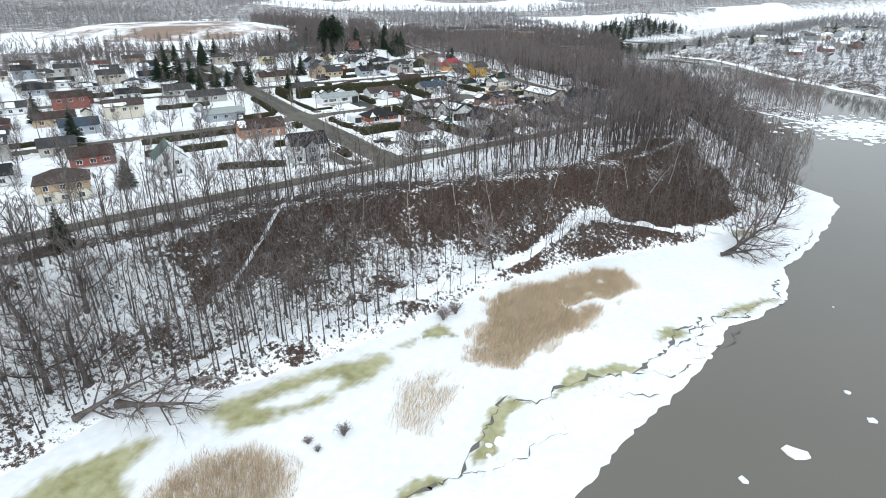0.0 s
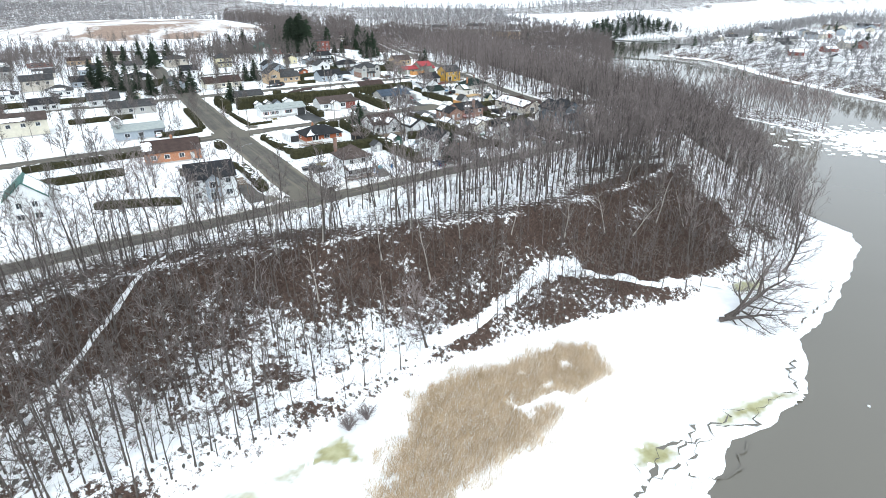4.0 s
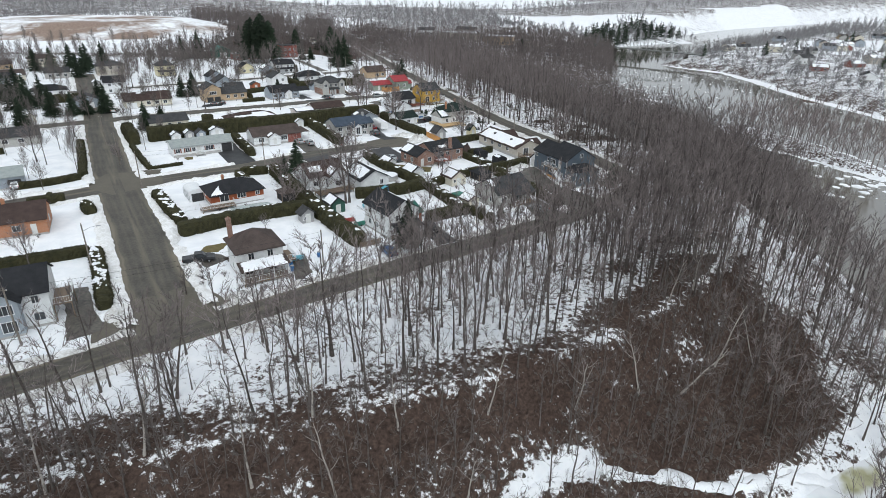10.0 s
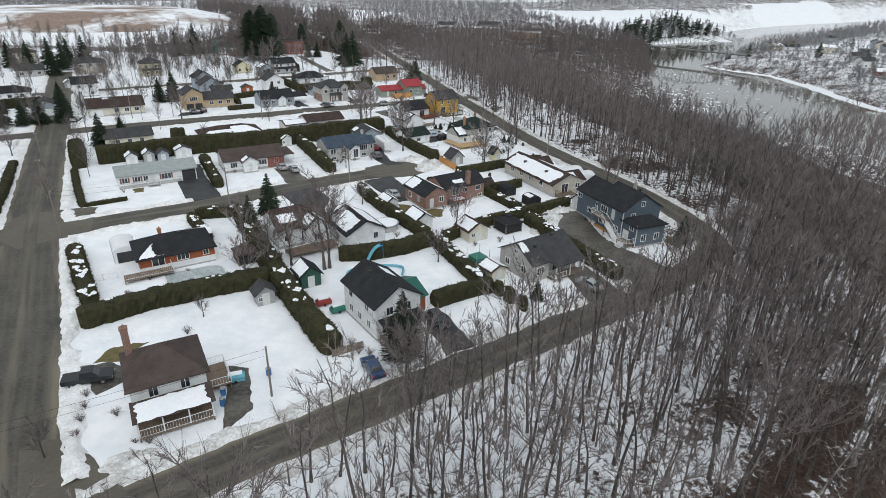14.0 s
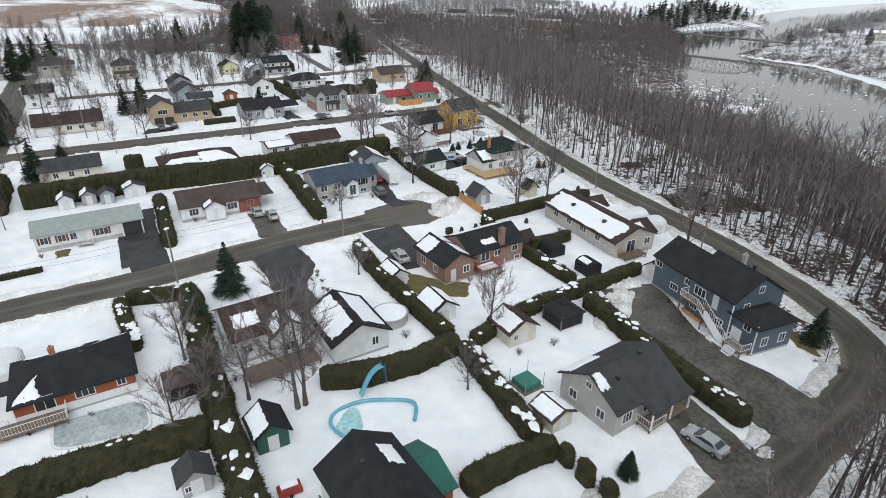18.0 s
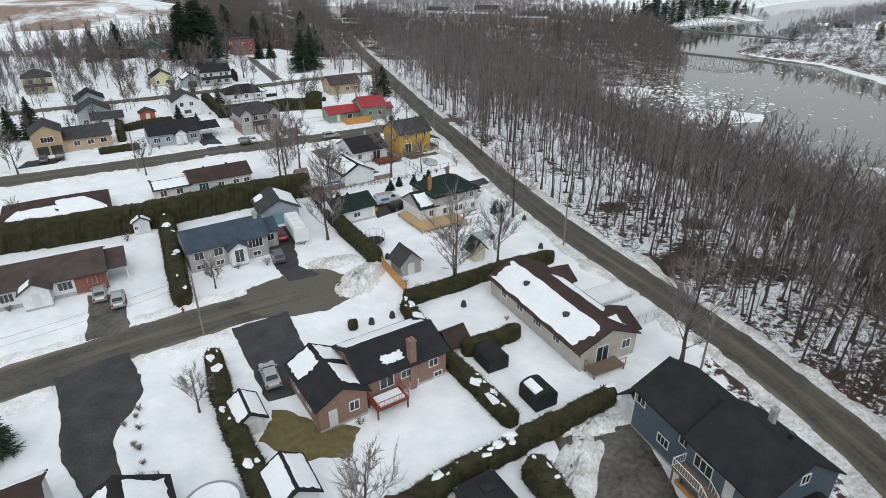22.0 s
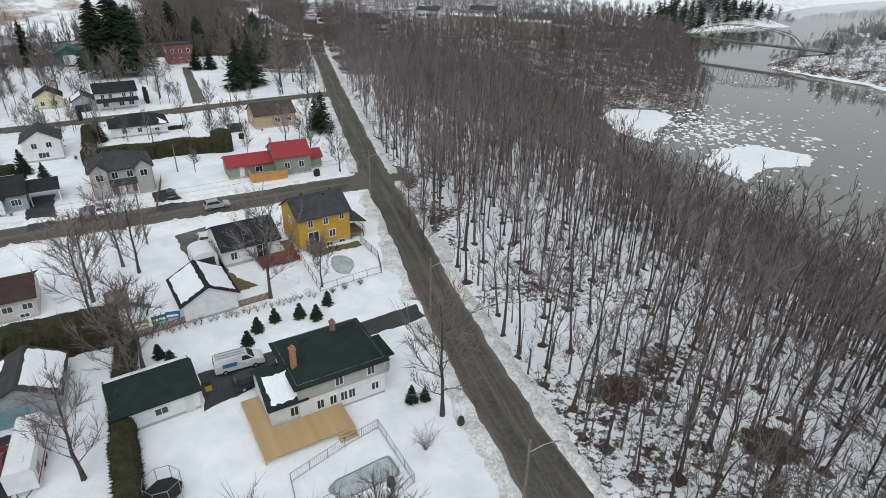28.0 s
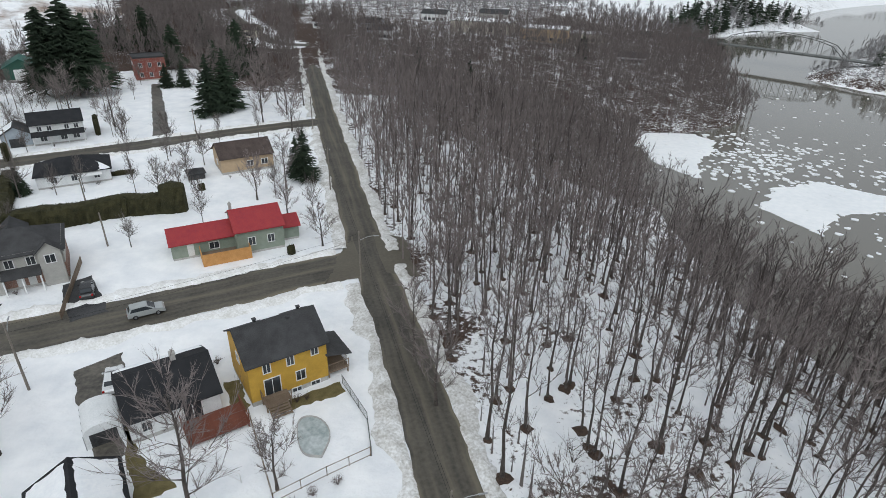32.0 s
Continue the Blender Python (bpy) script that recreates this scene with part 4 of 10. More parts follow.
TALL = tree_set([dict(seed=20 + k, h=h, width=w, limbs=10, boughs=6, twigs=12, r=0.13 + 0.02 * (k % 3), bare=b, thick=0.024, upright=1.15, light=True)
                 for k, (h, w, b) in enumerate([(15.5, 2.8, 0.34), (17.5, 3.1, 0.38), (13.5, 2.5, 0.30), (16, 3.4, 0.30), (11.5, 2.2, 0.25)])], "tall", BARK)
BROAD = tree_set([dict(seed=40 + k, h=h, width=w, limbs=15, boughs=9, twigs=13, r=0.19, bare=0.2, thick=0.024, upright=1.0, light=True)
                  for k, (h, w) in enumerate([(11, 3.2), (9, 2.8), (13, 3.7)])], "broad", BARK)
BIRCH = tree_set([dict(seed=60 + k, h=h, width=1.6, limbs=8, boughs=4, twigs=5, r=0.11, bare=0.4, thick=0.016, lean=0.15, upright=0.9)
                  for k, h in enumerate([9, 11])], "birch", PALEBARK)
SMALL = tree_set([dict(seed=80 + k, h=h, width=w, limbs=9, boughs=5, twigs=5, r=0.06, bare=0.1, thick=0.013, upright=1.0)
                  for k, (h, w) in enumerate([(2.2, 1.0), (3.2, 1.2), (4.5, 1.6)])], "small", BARK)


def plant(kind, x, y, scale, label, category, group, turn=None, z=None, name="bare_tree", tilt=(0, 0)):
    tm, cm = kind[0], kind[1]
    a = rnd.uniform(0, 360) if turn is None else turn
    m = pose(x, y, (ground_z(x, y) if z is None else z) - 0.05, tilt[0], tilt[1], a) @ Matrix.Scale(scale, 4)
    t = thing(name, m, label, category, group)
    part("trunk", tm, None, t)
    part("crown", cm, None, t, "fine bare twigs")
    return t


def stand(places, kinds, name, label, lo=0.8, hi=1.2, seed=1, mat=TWIG, thin=1.0):
    """A wood too dense to count: many bare trees joined into one mesh."""
    g = np.random.RandomState(seed)
    vs, fs, n = [], [], 0
    places = np.asarray(places, float)
    zs = height(places[:, 0], places[:, 1])
    for (x, y), z in zip(places, zs):
        for v, f in kinds[g.randint(len(kinds))]:
            a, s = g.uniform(0, 6.28), g.uniform(lo, hi)
            c, si = math.cos(a) * s, math.sin(a) * s
            w = np.stack([v[:, 0] * c - v[:, 1] * si + x, v[:, 0] * si + v[:, 1] * c + y, v[:, 2] * s + z - 0.1], -1)
            vs.append(w), fs.append(f + n)
            n += len(v)
    return tagged(new(name, quick_mesh(name, np.concatenate(vs), np.concatenate(fs), mat)), label, "woodland", kind="stuff")

# ------------------------------------------------------------------ woods
def scatter(n, box, ok, gap, seed):
    """Random places in a box that pass ok(x, y), no two nearer than gap."""
    g = np.random.RandomState(seed)
    x, y = g.uniform(box[0], box[1], n), g.uniform(box[2], box[3], n)
    keep = ok(x, y)
    x, y = x[keep], y[keep]
    cells, out = {}, []
    for px, py in zip(x, y):
        k = (int(px // gap), int(py // gap))
        if any((px - qx) ** 2 + (py - qy) ** 2 < gap * gap for i in (-1, 0, 1) for j in (-1, 0, 1) for qx, qy in cells.get((k[0] + i, k[1] + j), ())):
            continue
        cells.setdefault(k, []).append((px, py))
        out.append((px, py))
    return out


def bank_share(x, y):
    a, c = distance(BANKTOP, x, y), distance(SHORE, x, y)
    return a / (a + c + 1e-6)


def clear_of_roads(x, y, d=5.0):
    ok = np.ones(np.shape(x), bool)
    for line in ALLROADS:
        ok &= distance(line, x, y) > d
    return ok


def is_strip(x, y):
    return inside(TABLE, x, y) & (distance(BANKTOP, x, y) < 30) & clear_of_roads(x, y, 4.9) & (distance(RIVER_ROAD, x, y) < 34) & ~inside(TOWN, x, y)


def is_slope(x, y):
    s = bank_share(x, y)
    return inside(LAND, x, y) & ~inside(TABLE, x, y) & (s < 0.95) & (distance(TRAIL, x, y) > 1.0)


TOWN = [(-420, -190)] + [p for p in RIVER_ROAD if -180 < p[0]] + [(-200, 620), (-600, 400)]
LOOKS = ["slender bare grey-brown forest tree on the snowy bank", "tall bare maple with fine upright twigs, on snow", "young bare tree with a narrow crown, beside the road wood"]
# single trees along the road and the top of the bank
singles = scatter(6000, (-60, 92, 70, 186), lambda x, y: is_strip(x, y) & (waves(x, y, 45, 22) > -0.8), 2.5, 101)
extra = [q for q in singles if q[0] > 18][60:190]
singles = [q for q in singles if q[0] <= 18][:50] + [q for q in singles if q[0] > 18][:60]
singles += scatter(1500, (28, 100, 186, 345), lambda x, y: is_strip(x, y) | (is_slope(x, y) & (bank_share(x, y) < 0.25)), 3.3, 103)[:90]
singles = singles[:180] + scatter(400, (-125, -40, 5, 100), lambda x, y: is_strip(x, y), 5.2, 104)[:46]
for k, (x, y) in enumerate(singles):
    plant(TALL[k % 5], x, y, rnd.uniform(0.72, 1.1), LOOKS[k % 3], "tree", "bare trees of the bank wood", tilt=(rnd.gauss(0, 3), rnd.gauss(0, 3)))
for k, (x, y) in enumerate(scatter(900, (-20, 95, 85, 140), lambda x, y: is_slope(x, y) & (bank_share(x, y) < 0.5), 7, 105)[:22]):
    plant(BIRCH[k % 2], x, y, rnd.uniform(0.75, 1.15), "pale leaning birch with thin twigs on the brown slope", "birch tree", "pale birches", tilt=(rnd.gauss(0, 9), rnd.gauss(0, 9)))
slope_south = scatter(14000, (-120, 112, -10, 150), lambda x, y: is_slope(x, y) & (bank_share(x, y) < 0.93) & ((x < -25) | (x > 40) | (waves(x, y, 33, 12) > -0.35)), 2.15, 107)
THICKET = tree_set([dict(seed=95 + k, h=h, width=w, limbs=9, boughs=4, twigs=7, r=0.10, bare=0.22, thick=0.026, upright=0.9, light=True)
                    for k, (h, w) in enumerate([(12, 2.4), (14, 2.8), (9.5, 2.2)])], "slope", BARK)
for part_of, lo, hi in (([q for q in slope_south if q[0] < -18], 0.75, 1.3), ([q for q in slope_south if q[0] >= -18], 0.5, 1.05)):
    stand(part_of, [[k[2]] for k in THICKET], "slope_trunks", "thin dark trunks on the river slope", lo, hi, 3, BARK)
    stand(part_of, [[k[3]] for k in THICKET], "slope_wood", "bare grey thicket of trees on the river slope", lo, hi, 3, GREYTWIG)
slope_east = scatter(14000, (20, 131, 124, 440), lambda x, y: (is_slope(x, y) & (y > 150)) | (is_strip(x, y) & ((y > 175) | (x > 52))), 3.1, 109)
slope_east = [q for k, q in enumerate(slope_east) if q[1] < 246 and k % 6 < 5 or k % 8 < 5 + (bank_share(*q) > 0.3) * 2] + extra
LEAN = tree_set([dict(seed=90 + k, h=h, width=w, limbs=9, boughs=4, twigs=10, r=0.15, bare=b, thick=0.030, upright=1.15, light=True)
                 for k, (h, w, b) in enumerate([(15, 2.9, 0.36), (16.5, 3.2, 0.40), (13, 2.6, 0.32), (15.5, 3.5, 0.30)])], "bank", BARK)
stand(slope_east, [[k[2]] for k in LEAN], "bank_trunks", "dark upright trunks of the bank wood", 0.75, 1.15, 4, DARKBARK)
stand(slope_east, [[k[3]] for k in LEAN], "bank_wood", "dense bare twigs of the wood between road and river", 0.75, 1.15, 4)
west_trees = scatter(3000, (-135, -12, -30, 108), lambda x, y: (is_slope(x, y) & (bank_share(x, y) < 0.92)) | is_strip(x, y), 4.6, 108)
stand(west_trees, [[k[2]] for k in THICKET], "slope_trunks", "dark trunks of the wood on the western slope", 0.9, 1.4, 34, BARK)
stand(west_trees, [[k[3]] for k in THICKET], "slope_wood", "bare brown crowns of the wood on the western slope", 0.9, 1.4, 34, TWIG)

point_trees = scatter(5000, (56, 124, 100, 156), lambda x, y: is_slope(x, y) & (bank_share(x, y) < 0.9) & (x + 0.35 * y > 112), 4.3, 110)
stand(point_trees, [[k[2]] for k in LEAN], "slope_trunks", "tall grey trunks on the wooded point", 0.7, 1.05, 14, BARK)
stand(point_trees, [[k[3]] for k in LEAN], "slope_wood", "tall bare crowns on the wooded point", 0.7, 1.05, 14, TWIG)

edge_trees = scatter(6000, (58, 131, 186, 346), lambda x, y: is_slope(x, y) & (bank_share(x, y) > np.interp(y, [190, 235, 260], [0.12, 0.3, 0.5])) & (bank_share(x, y) < 0.96), 4.0, 106)
stand(edge_trees, [[k[2]] for k in LEAN], "bank_trunks", "stout dark trunks low on the bank above the river", 1.05, 1.45, 24, DARKBARK)
stand(edge_trees, [[k[3]] for k in LEAN], "bank_wood", "spreading bare crowns along the river's edge", 1.05, 1.45, 24)


def light_tree(seed, h, w, n, thick, sprays=6):
    """A bare tree for the distance: a trunk and a plume of upright branches."""
    g = np.random.RandomState(seed)
    rows, fine = [[0, 0, -0.5, 0, 0, h * 0.75, 0.16, 0]], []
    for _ in range(n):
        t, a = g.uniform(0.25, 0.8), g.uniform(0, 6.28)
        r = w * g.uniform(0.5, 1.0) * (1.2 - t)
        e = np.array([r * math.cos(a), r * math.sin(a), h * min(1.0, t + g.uniform(0.12, 0.3))])
        rows.append([0, 0, h * t, *e, thick, 0])
        for _ in range(sprays):
            s = np.array([0, 0, h * t]) + (e - [0, 0, h * t]) * g.uniform(0.25, 0.9)
            fine.append([*s, *(s + g.normal(0, 0.35 * r, 3) + [0, 0, 0.1 * h]), thick * 1.1, 0])
    return merged([cones(rows, 3), blades(fine)])


MID = [[light_tree(200 + k, h, 3.4, 12, 0.080, 5)] for k, h in enumerate((15, 13, 17, 11))]
FAR = [[light_tree(210 + k, h, 4.6, 5, 0.24, 3)] for k, h in enumerate((14, 12, 16))]


def in_any(polys, x, y):
    r = np.zeros(np.shape(x), bool)
    for q in polys:
        r |= inside(q, x, y)
    return r


mid_places = scatter(24000, (-270, 240, 300, 730), lambda x, y: in_any(WOODS, x, y) & inside(LAND, x, y) & clear_of_roads(x, y, 6) & ~((x > -102) & (x < -42) & (y > 400) & (y < 472)), 2.75, 111)
stand(mid_places, MID, "north_wood", "bare brown wood along the river towards the bridge", 0.8, 1.15, 5)
town_trees = scatter(2600, (-270, -62, 60, 470), lambda x, y: clear_of_roads(x, y, 7) & inside(TOWN, x, y), 8.6, 112)
stand(town_trees, [[light_tree(220 + k, h, 3.6, 36, 0.034, 8)] for k, h in enumerate((12, 10, 14))], "garden_wood", "bare garden trees scattered through the snowy town", 0.6, 1.1, 15, GREYTWIG)
islet = scatter(2500, (160, 205, 245, 350), lambda x, y: inside(ISLAND, x, y) & (distance(ISLAND, x, y) > 0.8), 3.2, 113)
stand(islet, MID, "islet_wood", "bare trees crowded on the low islet", 0.9, 1.5, 6)
verge_trees = scatter(2500, (-6, 66, 318, 452), lambda x, y: is_strip(x, y) | (is_slope(x, y) & (bank_share(x, y) < 0.2)), 3.4, 114)
stand(verge_trees, MID, "bank_wood", "slender bare trees crowding the road towards the bridge", 0.75, 1.1, 16)
BANKSIDE = [[light_tree(250 + k, h, w, 22, 0.085, 7)] for k, (h, w) in enumerate(((10, 4.2), (12, 4.8), (8, 3.8)))]
shore_row = scatter(5000, (225, 520, 150, 840), lambda x, y: inside(FARLAND, x, y) & (distance(FARSHORE, x, y) > 2) & (distance(FARSHORE, x, y) < 34), 4.4, 116)
stand(shore_row, BANKSIDE, "far_bank_wood", "dense bare trees lining the far bank of the river", 0.6, 1.1, 17, HAZETWIG)
cove = [(196, 690), (222, 742), (262, 774), (300, 800), (350, 814), (335, 845), (285, 832), (222, 786), (172, 752), (150, 740), (120, 755), (95, 772), (80, 745), (130, 715)]
cove_trees = scatter(2500, (75, 355, 685, 850), lambda x, y: inside(cove, x, y) & inside(LAND, x, y), 4.6, 118)
stand(cove_trees, BANKSIDE, "north_wood", "bare trees mixed with pines beyond the bridge", 0.8, 1.3, 18, HAZETWIG)
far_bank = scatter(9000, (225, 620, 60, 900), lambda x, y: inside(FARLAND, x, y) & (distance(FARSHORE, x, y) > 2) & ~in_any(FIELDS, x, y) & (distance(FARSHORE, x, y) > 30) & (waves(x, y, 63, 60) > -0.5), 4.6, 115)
stand(far_bank, BANKSIDE[2:] + FAR, "far_bank_wood", "bare woods and hedgerows across the river", 0.7, 1.1, 7, HAZETWIG)


def far_ok(x, y):
    town = (x > -260) & (x < 60) & (y < 460)
    return ~town & (inside(TABLE, x, y) | inside(FARLAND, x, y)) & ~in_any(FIELDS, x, y) & (waves(x, y, 61, 420) > -0.75) & ((y > 640) | (x < -170) & (y > 330))


far_places = scatter(26000, (-620, 560, 330, 1000), far_ok, 7.0, 120) + [q for q in scatter(22000, (-1300, 1500, 330, 1700), far_ok, 11, 117) if not (-620 < q[0] < 560 and q[1] < 1000)] + scatter(9000, (-2600, 2600, 1600, 3600), far_ok, 19, 119)
stand(far_places, FAR, "far_wood", "grey-brown bare woods over the distant country", 0.8, 1.25, 8, HAZETWIG)


def bush(seed, h, n, thick):
    """A leafless shrub: bent stems fanning out from the ground."""
    g = np.random.RandomState(seed)
    rows, fine = [], []
    for _ in range(n):
        a, r = g.uniform(0, 6.28), h * g.uniform(0.2, 0.75)
        e = np.array([r * math.cos(a), r * math.sin(a), h * g.uniform(0.55, 1.0)])
        q = e * [0.35, 0.35, 0.5]
        rows += [[0, 0, -0.1, *q, thick * 1.6, 0], [*(q * 0.8), *e, thick, 0]]
        for _ in range(3):
            u = q + (e - q) * g.uniform(0.2, 0.7)
            fine.append([*u, *(u + g.normal(0, 0.25 * h, 3) * [1, 1, 0.6] + [0, 0, 0.15 * h]), thick, 0])
    return merged([cones(rows, 3), blades(fine)])


BUSHES = [[bush(400 + k, 1.8, 9, 0.022)] for k in range(4)]
brush = scatter(19000, (-70, 100, 30, 158), lambda x, y: is_slope(x, y) & (x + 0.2 * (y - 120) < 88 + 5 * waves(x, y, 38, 11)) & (bank_share(x, y) > 0.03) & (waves(x, y, 37, 9) > np.interp(bank_share(x, y), [0, 0.1, 0.36, 0.5, 0.95], [0.2, -0.2, -0.02, 0.3, 0.5]) - 0.7 * np.clip((x - 42) / 14, 0, 1) * (bank_share(x, y) > 0.4) * (bank_share(x, y) < 0.84) + 0.3 * np.clip((-10 - x) / 20, 0, 1) * (bank_share(x, y) > 0.3)), 1.15, 121)
stand(brush, BUSHES, "brushwood", "tangled brown brushwood on the leaf-covered slope", 0.5, 1.3, 9, BRUSH)
brush_east = scatter(6000, (-60, 125, 70, 420), lambda x, y: ((is_slope(x, y) & (y > 140)) | (is_strip(x, y) & (waves(x, y, 39, 12) > -0.1))) & (y < 235), 2.4, 123)
stand(brush_east, BUSHES, "brushwood", "low brown brushwood under the bank trees", 0.4, 1.0, 10)


brow_brush = scatter(5000, (-75, 40, 55, 128), lambda x, y: is_strip(x, y) & (distance(BANKTOP, x, y) < 8) & (waves(x, y, 46, 8) > -0.35), 1.7, 124)
stand(brow_brush, BUSHES, "brushwood", "grey-brown bushes along the brow of the bank", 0.8, 1.7, 13, GREYTWIG)

SAPLING = [[light_tree(230 + k, h, 1.0, 10, 0.015, 3)] for k, h in enumerate((5, 6.5, 4, 7.5))]
young = scatter(9000, (-60, 120, 60, 420), lambda x, y: ((is_slope(x, y) & (bank_share(x, y) < 0.6)) | is_strip(x, y)) & (waves(x, y, 47, 16) > -0.5), 2.3, 125)
stand(young, SAPLING, "saplings", "thin bare saplings growing between the bank trees", 0.6, 1.2, 11)


bend_brush = scatter(5000, (60, 112, 188, 246), lambda x, y: (is_slope(x, y) & (bank_share(x, y) < 0.6)) | (is_strip(x, y) & (y > 196)), 2.0, 127) + scatter(4000, (44, 96, 236, 300), lambda x, y: (is_slope(x, y) | is_strip(x, y)) & (waves(x, y, 49, 11) > -0.05 + 0.4 * (x > 68) + 0.5 * np.clip((y - 258) / 20, 0, 1)), 2.0, 128)
stand(bend_brush, BUSHES + SAPLING[:2], "brushwood", "dense brown undergrowth below the bend of the road", 0.8, 1.7, 12, GREYTWIG)


def conifer(seed, h, w, tiers, per, thick=0.05, start=0.08, ragged=0.0):
    """An evergreen: a trunk and drooping tiers of branch sprays, each with side sprigs."""
    g = np.random.RandomState(seed)
    rows = []
    for k in range(tiers):
        t = start + (0.98 - start) * k / (tiers - 1)
        r = (w * (1 - t) ** (0.85 - 0.45 * ragged) + 0.12) * (1 + ragged * g.uniform(-0.45, 0.3))
        for j in range(max(4, int(per * (1 - 0.55 * t)))):
            a, q = g.uniform(0, 6.28), r * g.uniform(0.7, 1.08)
            z = h * (t + g.uniform(-0.02, 0.02))
            e = [q * math.cos(a), q * math.sin(a), z - q * g.uniform(-0.05, 0.28)]
            rows.append([0, 0, z, *e, thick * 2.6, 0])
            for s in (-1, 1, -0.5, 0.5):
                u = g.uniform(0.35, 0.9)
                m = [e[0] * u, e[1] * u, z + (e[2] - z) * u]
                a2 = a + s * g.uniform(0.5, 1.0)
                rows.append([*m, m[0] + 0.42 * r * math.cos(a2), m[1] + 0.42 * r * math.sin(a2), m[2] - 0.12 * r + 0.1, thick * 1.9, 0])
    return cones([[0, 0, -0.3, 0, 0, h * 0.95, 0.05 * h * 0.35, 0.02]], 6), cones(rows, 3)


SPRUCE = []
for k, (h, w, ti, pe) in enumerate([(8, 2.9, 26, 22), (10, 3.3, 28, 24), (1.7, 0.66, 14, 18), (14, 4.6, 22, 20), (26, 8.4, 20, 30), (17, 5.2, 12, 10)]):
    tr, cr = conifer(300 + k, h, w, ti, pe, (0, 0, 0, 0.085, 0.15, 0.24)[k] or (0.05 if h > 3 else 0.036), 0.16 if k == 4 else 0.08, 0.7 if k > 3 else 0.0)
    SPRUCE.append((quick_mesh("trunk", *tr, BARK, True), quick_mesh("crown", *cr, NEEDLE), tr, cr))


def spruce(kind, x, y, scale, label="dark green spruce standing in the snow", group="evergreens"):
    t = thing("spruce_tree", pose(x, y, ground_z(x, y) - 0.05, 0, 0, rnd.uniform(0, 360)) @ Matrix.Scale(scale, 4), label, "spruce tree", group)
    part("trunk", SPRUCE[kind][0], None, t)
    part("crown", SPRUCE[kind][1], None, t, "dense dark needles")
    return t

# ------------------------------------------------------------------ houses
def paint(name, c, spreadv=0.12, rough=0.7):
    return lined(name, tuple(v * (1 - spreadv) for v in c), tuple(min(0.9, v * (1 + spreadv)) for v in c), 0.115, "Z", rough, 0.012)


def shingle(name, c):
    m = material(name, tuple(v * 0.72 for v in c), tuple(v * 1.3 for v in c), 0.92, 0.7, 11, 0.5, spec=0.15)
    return m


W = dict(white=paint("white_siding", (0.74, 0.75, 0.75)), cream=paint("cream_siding", (0.62, 0.58, 0.48)), beige=paint("beige_siding", (0.47, 0.43, 0.37)), grey=paint("grey_siding", (0.36, 0.36, 0.36)),
         greige=paint("grey_beige_siding", (0.42, 0.41, 0.385)), blue=paint("slate_blue_siding", (0.105, 0.135, 0.165)), bluegrey=paint("blue_grey_siding", (0.33, 0.37, 0.41)), green=paint("sage_green_siding", (0.25, 0.29, 0.24)),
         yellow=paint("mustard_yellow_siding", (0.55, 0.33, 0.055)), tan=paint("tan_siding", (0.46, 0.34, 0.22)), teal=paint("teal_siding", (0.20, 0.34, 0.38)), darkgreen=paint("dark_green_siding", (0.035, 0.10, 0.075)),
         brick=masonry("red_brown_brick", (0.21, 0.115, 0.085), (0.30, 0.175, 0.135), (0.36, 0.33, 0.30)), orange=masonry("orange_brick", (0.36, 0.145, 0.07), (0.44, 0.20, 0.11), (0.42, 0.36, 0.30)),
         redbrick=masonry("dark_red_brick", (0.20, 0.055, 0.045), (0.27, 0.085, 0.065), (0.33, 0.28, 0.25)), redwood=paint("orange_red_boards", (0.33, 0.10, 0.045)), yellowish=paint("pale_yellow_siding", (0.66, 0.60, 0.40)), pink=paint("pale_pinkish_siding", (0.58, 0.53, 0.50)))
R = dict(black=shingle("black_shingles", (0.029, 0.030, 0.033)), grey=shingle("grey_shingles", (0.060, 0.060, 0.062)), brown=shingle("brown_shingles", (0.082, 0.064, 0.058)), blue=shingle("blue_grey_shingles", (0.060, 0.078, 0.105)),
         green=shingle("dark_green_shingles", (0.022, 0.034, 0.030)), redmetal=lined("red_metal_roof", (0.28, 0.030, 0.042), (0.36, 0.045, 0.045), 0.4, "X", 0.45), palemetal=lined("grey_green_metal_roof", (0.26, 0.29, 0.28), (0.36, 0.39, 0.38), 0.4, "X", 0.45),
         teal=lined("green_metal_roof", (0.02, 0.10, 0.08), (0.03, 0.14, 0.11), 0.4, "X", 0.45), redbrown=shingle("red_brown_shingles", (0.064, 0.045, 0.040)))
window_cache = {}


def lattice(xs, zs, solid_cell, y0, y1):
    """A frame cut from one plate: a grid of cells of which some are solid, joined into one body."""
    b, nx, nz = Build(), len(xs), len(zs)
    v = [(x, y, z) for y in (y0, y1) for z in zs for x in xs]
    at = lambda s, i, j: s * nx * nz + j * nx + i
    f = []
    ok = lambda i, j: 0 <= i < nx - 1 and 0 <= j < nz - 1 and solid_cell(i, j)
    for i in range(nx - 1):
        for j in range(nz - 1):
            if ok(i, j):
                f.append((at(0, i, j), at(0, i + 1, j), at(0, i + 1, j + 1), at(0, i, j + 1)))
                for di, dj, a, c in ((-1, 0, (i, j + 1), (i, j)), (1, 0, (i + 1, j), (i + 1, j + 1)), (0, -1, (i, j), (i + 1, j)), (0, 1, (i + 1, j + 1), (i, j + 1))):
                    if not ok(i + di, j + dj):
                        f.append((at(0, *c), at(0, *a), at(1, *a), at(1, *c)))
    return b.add(v, f)


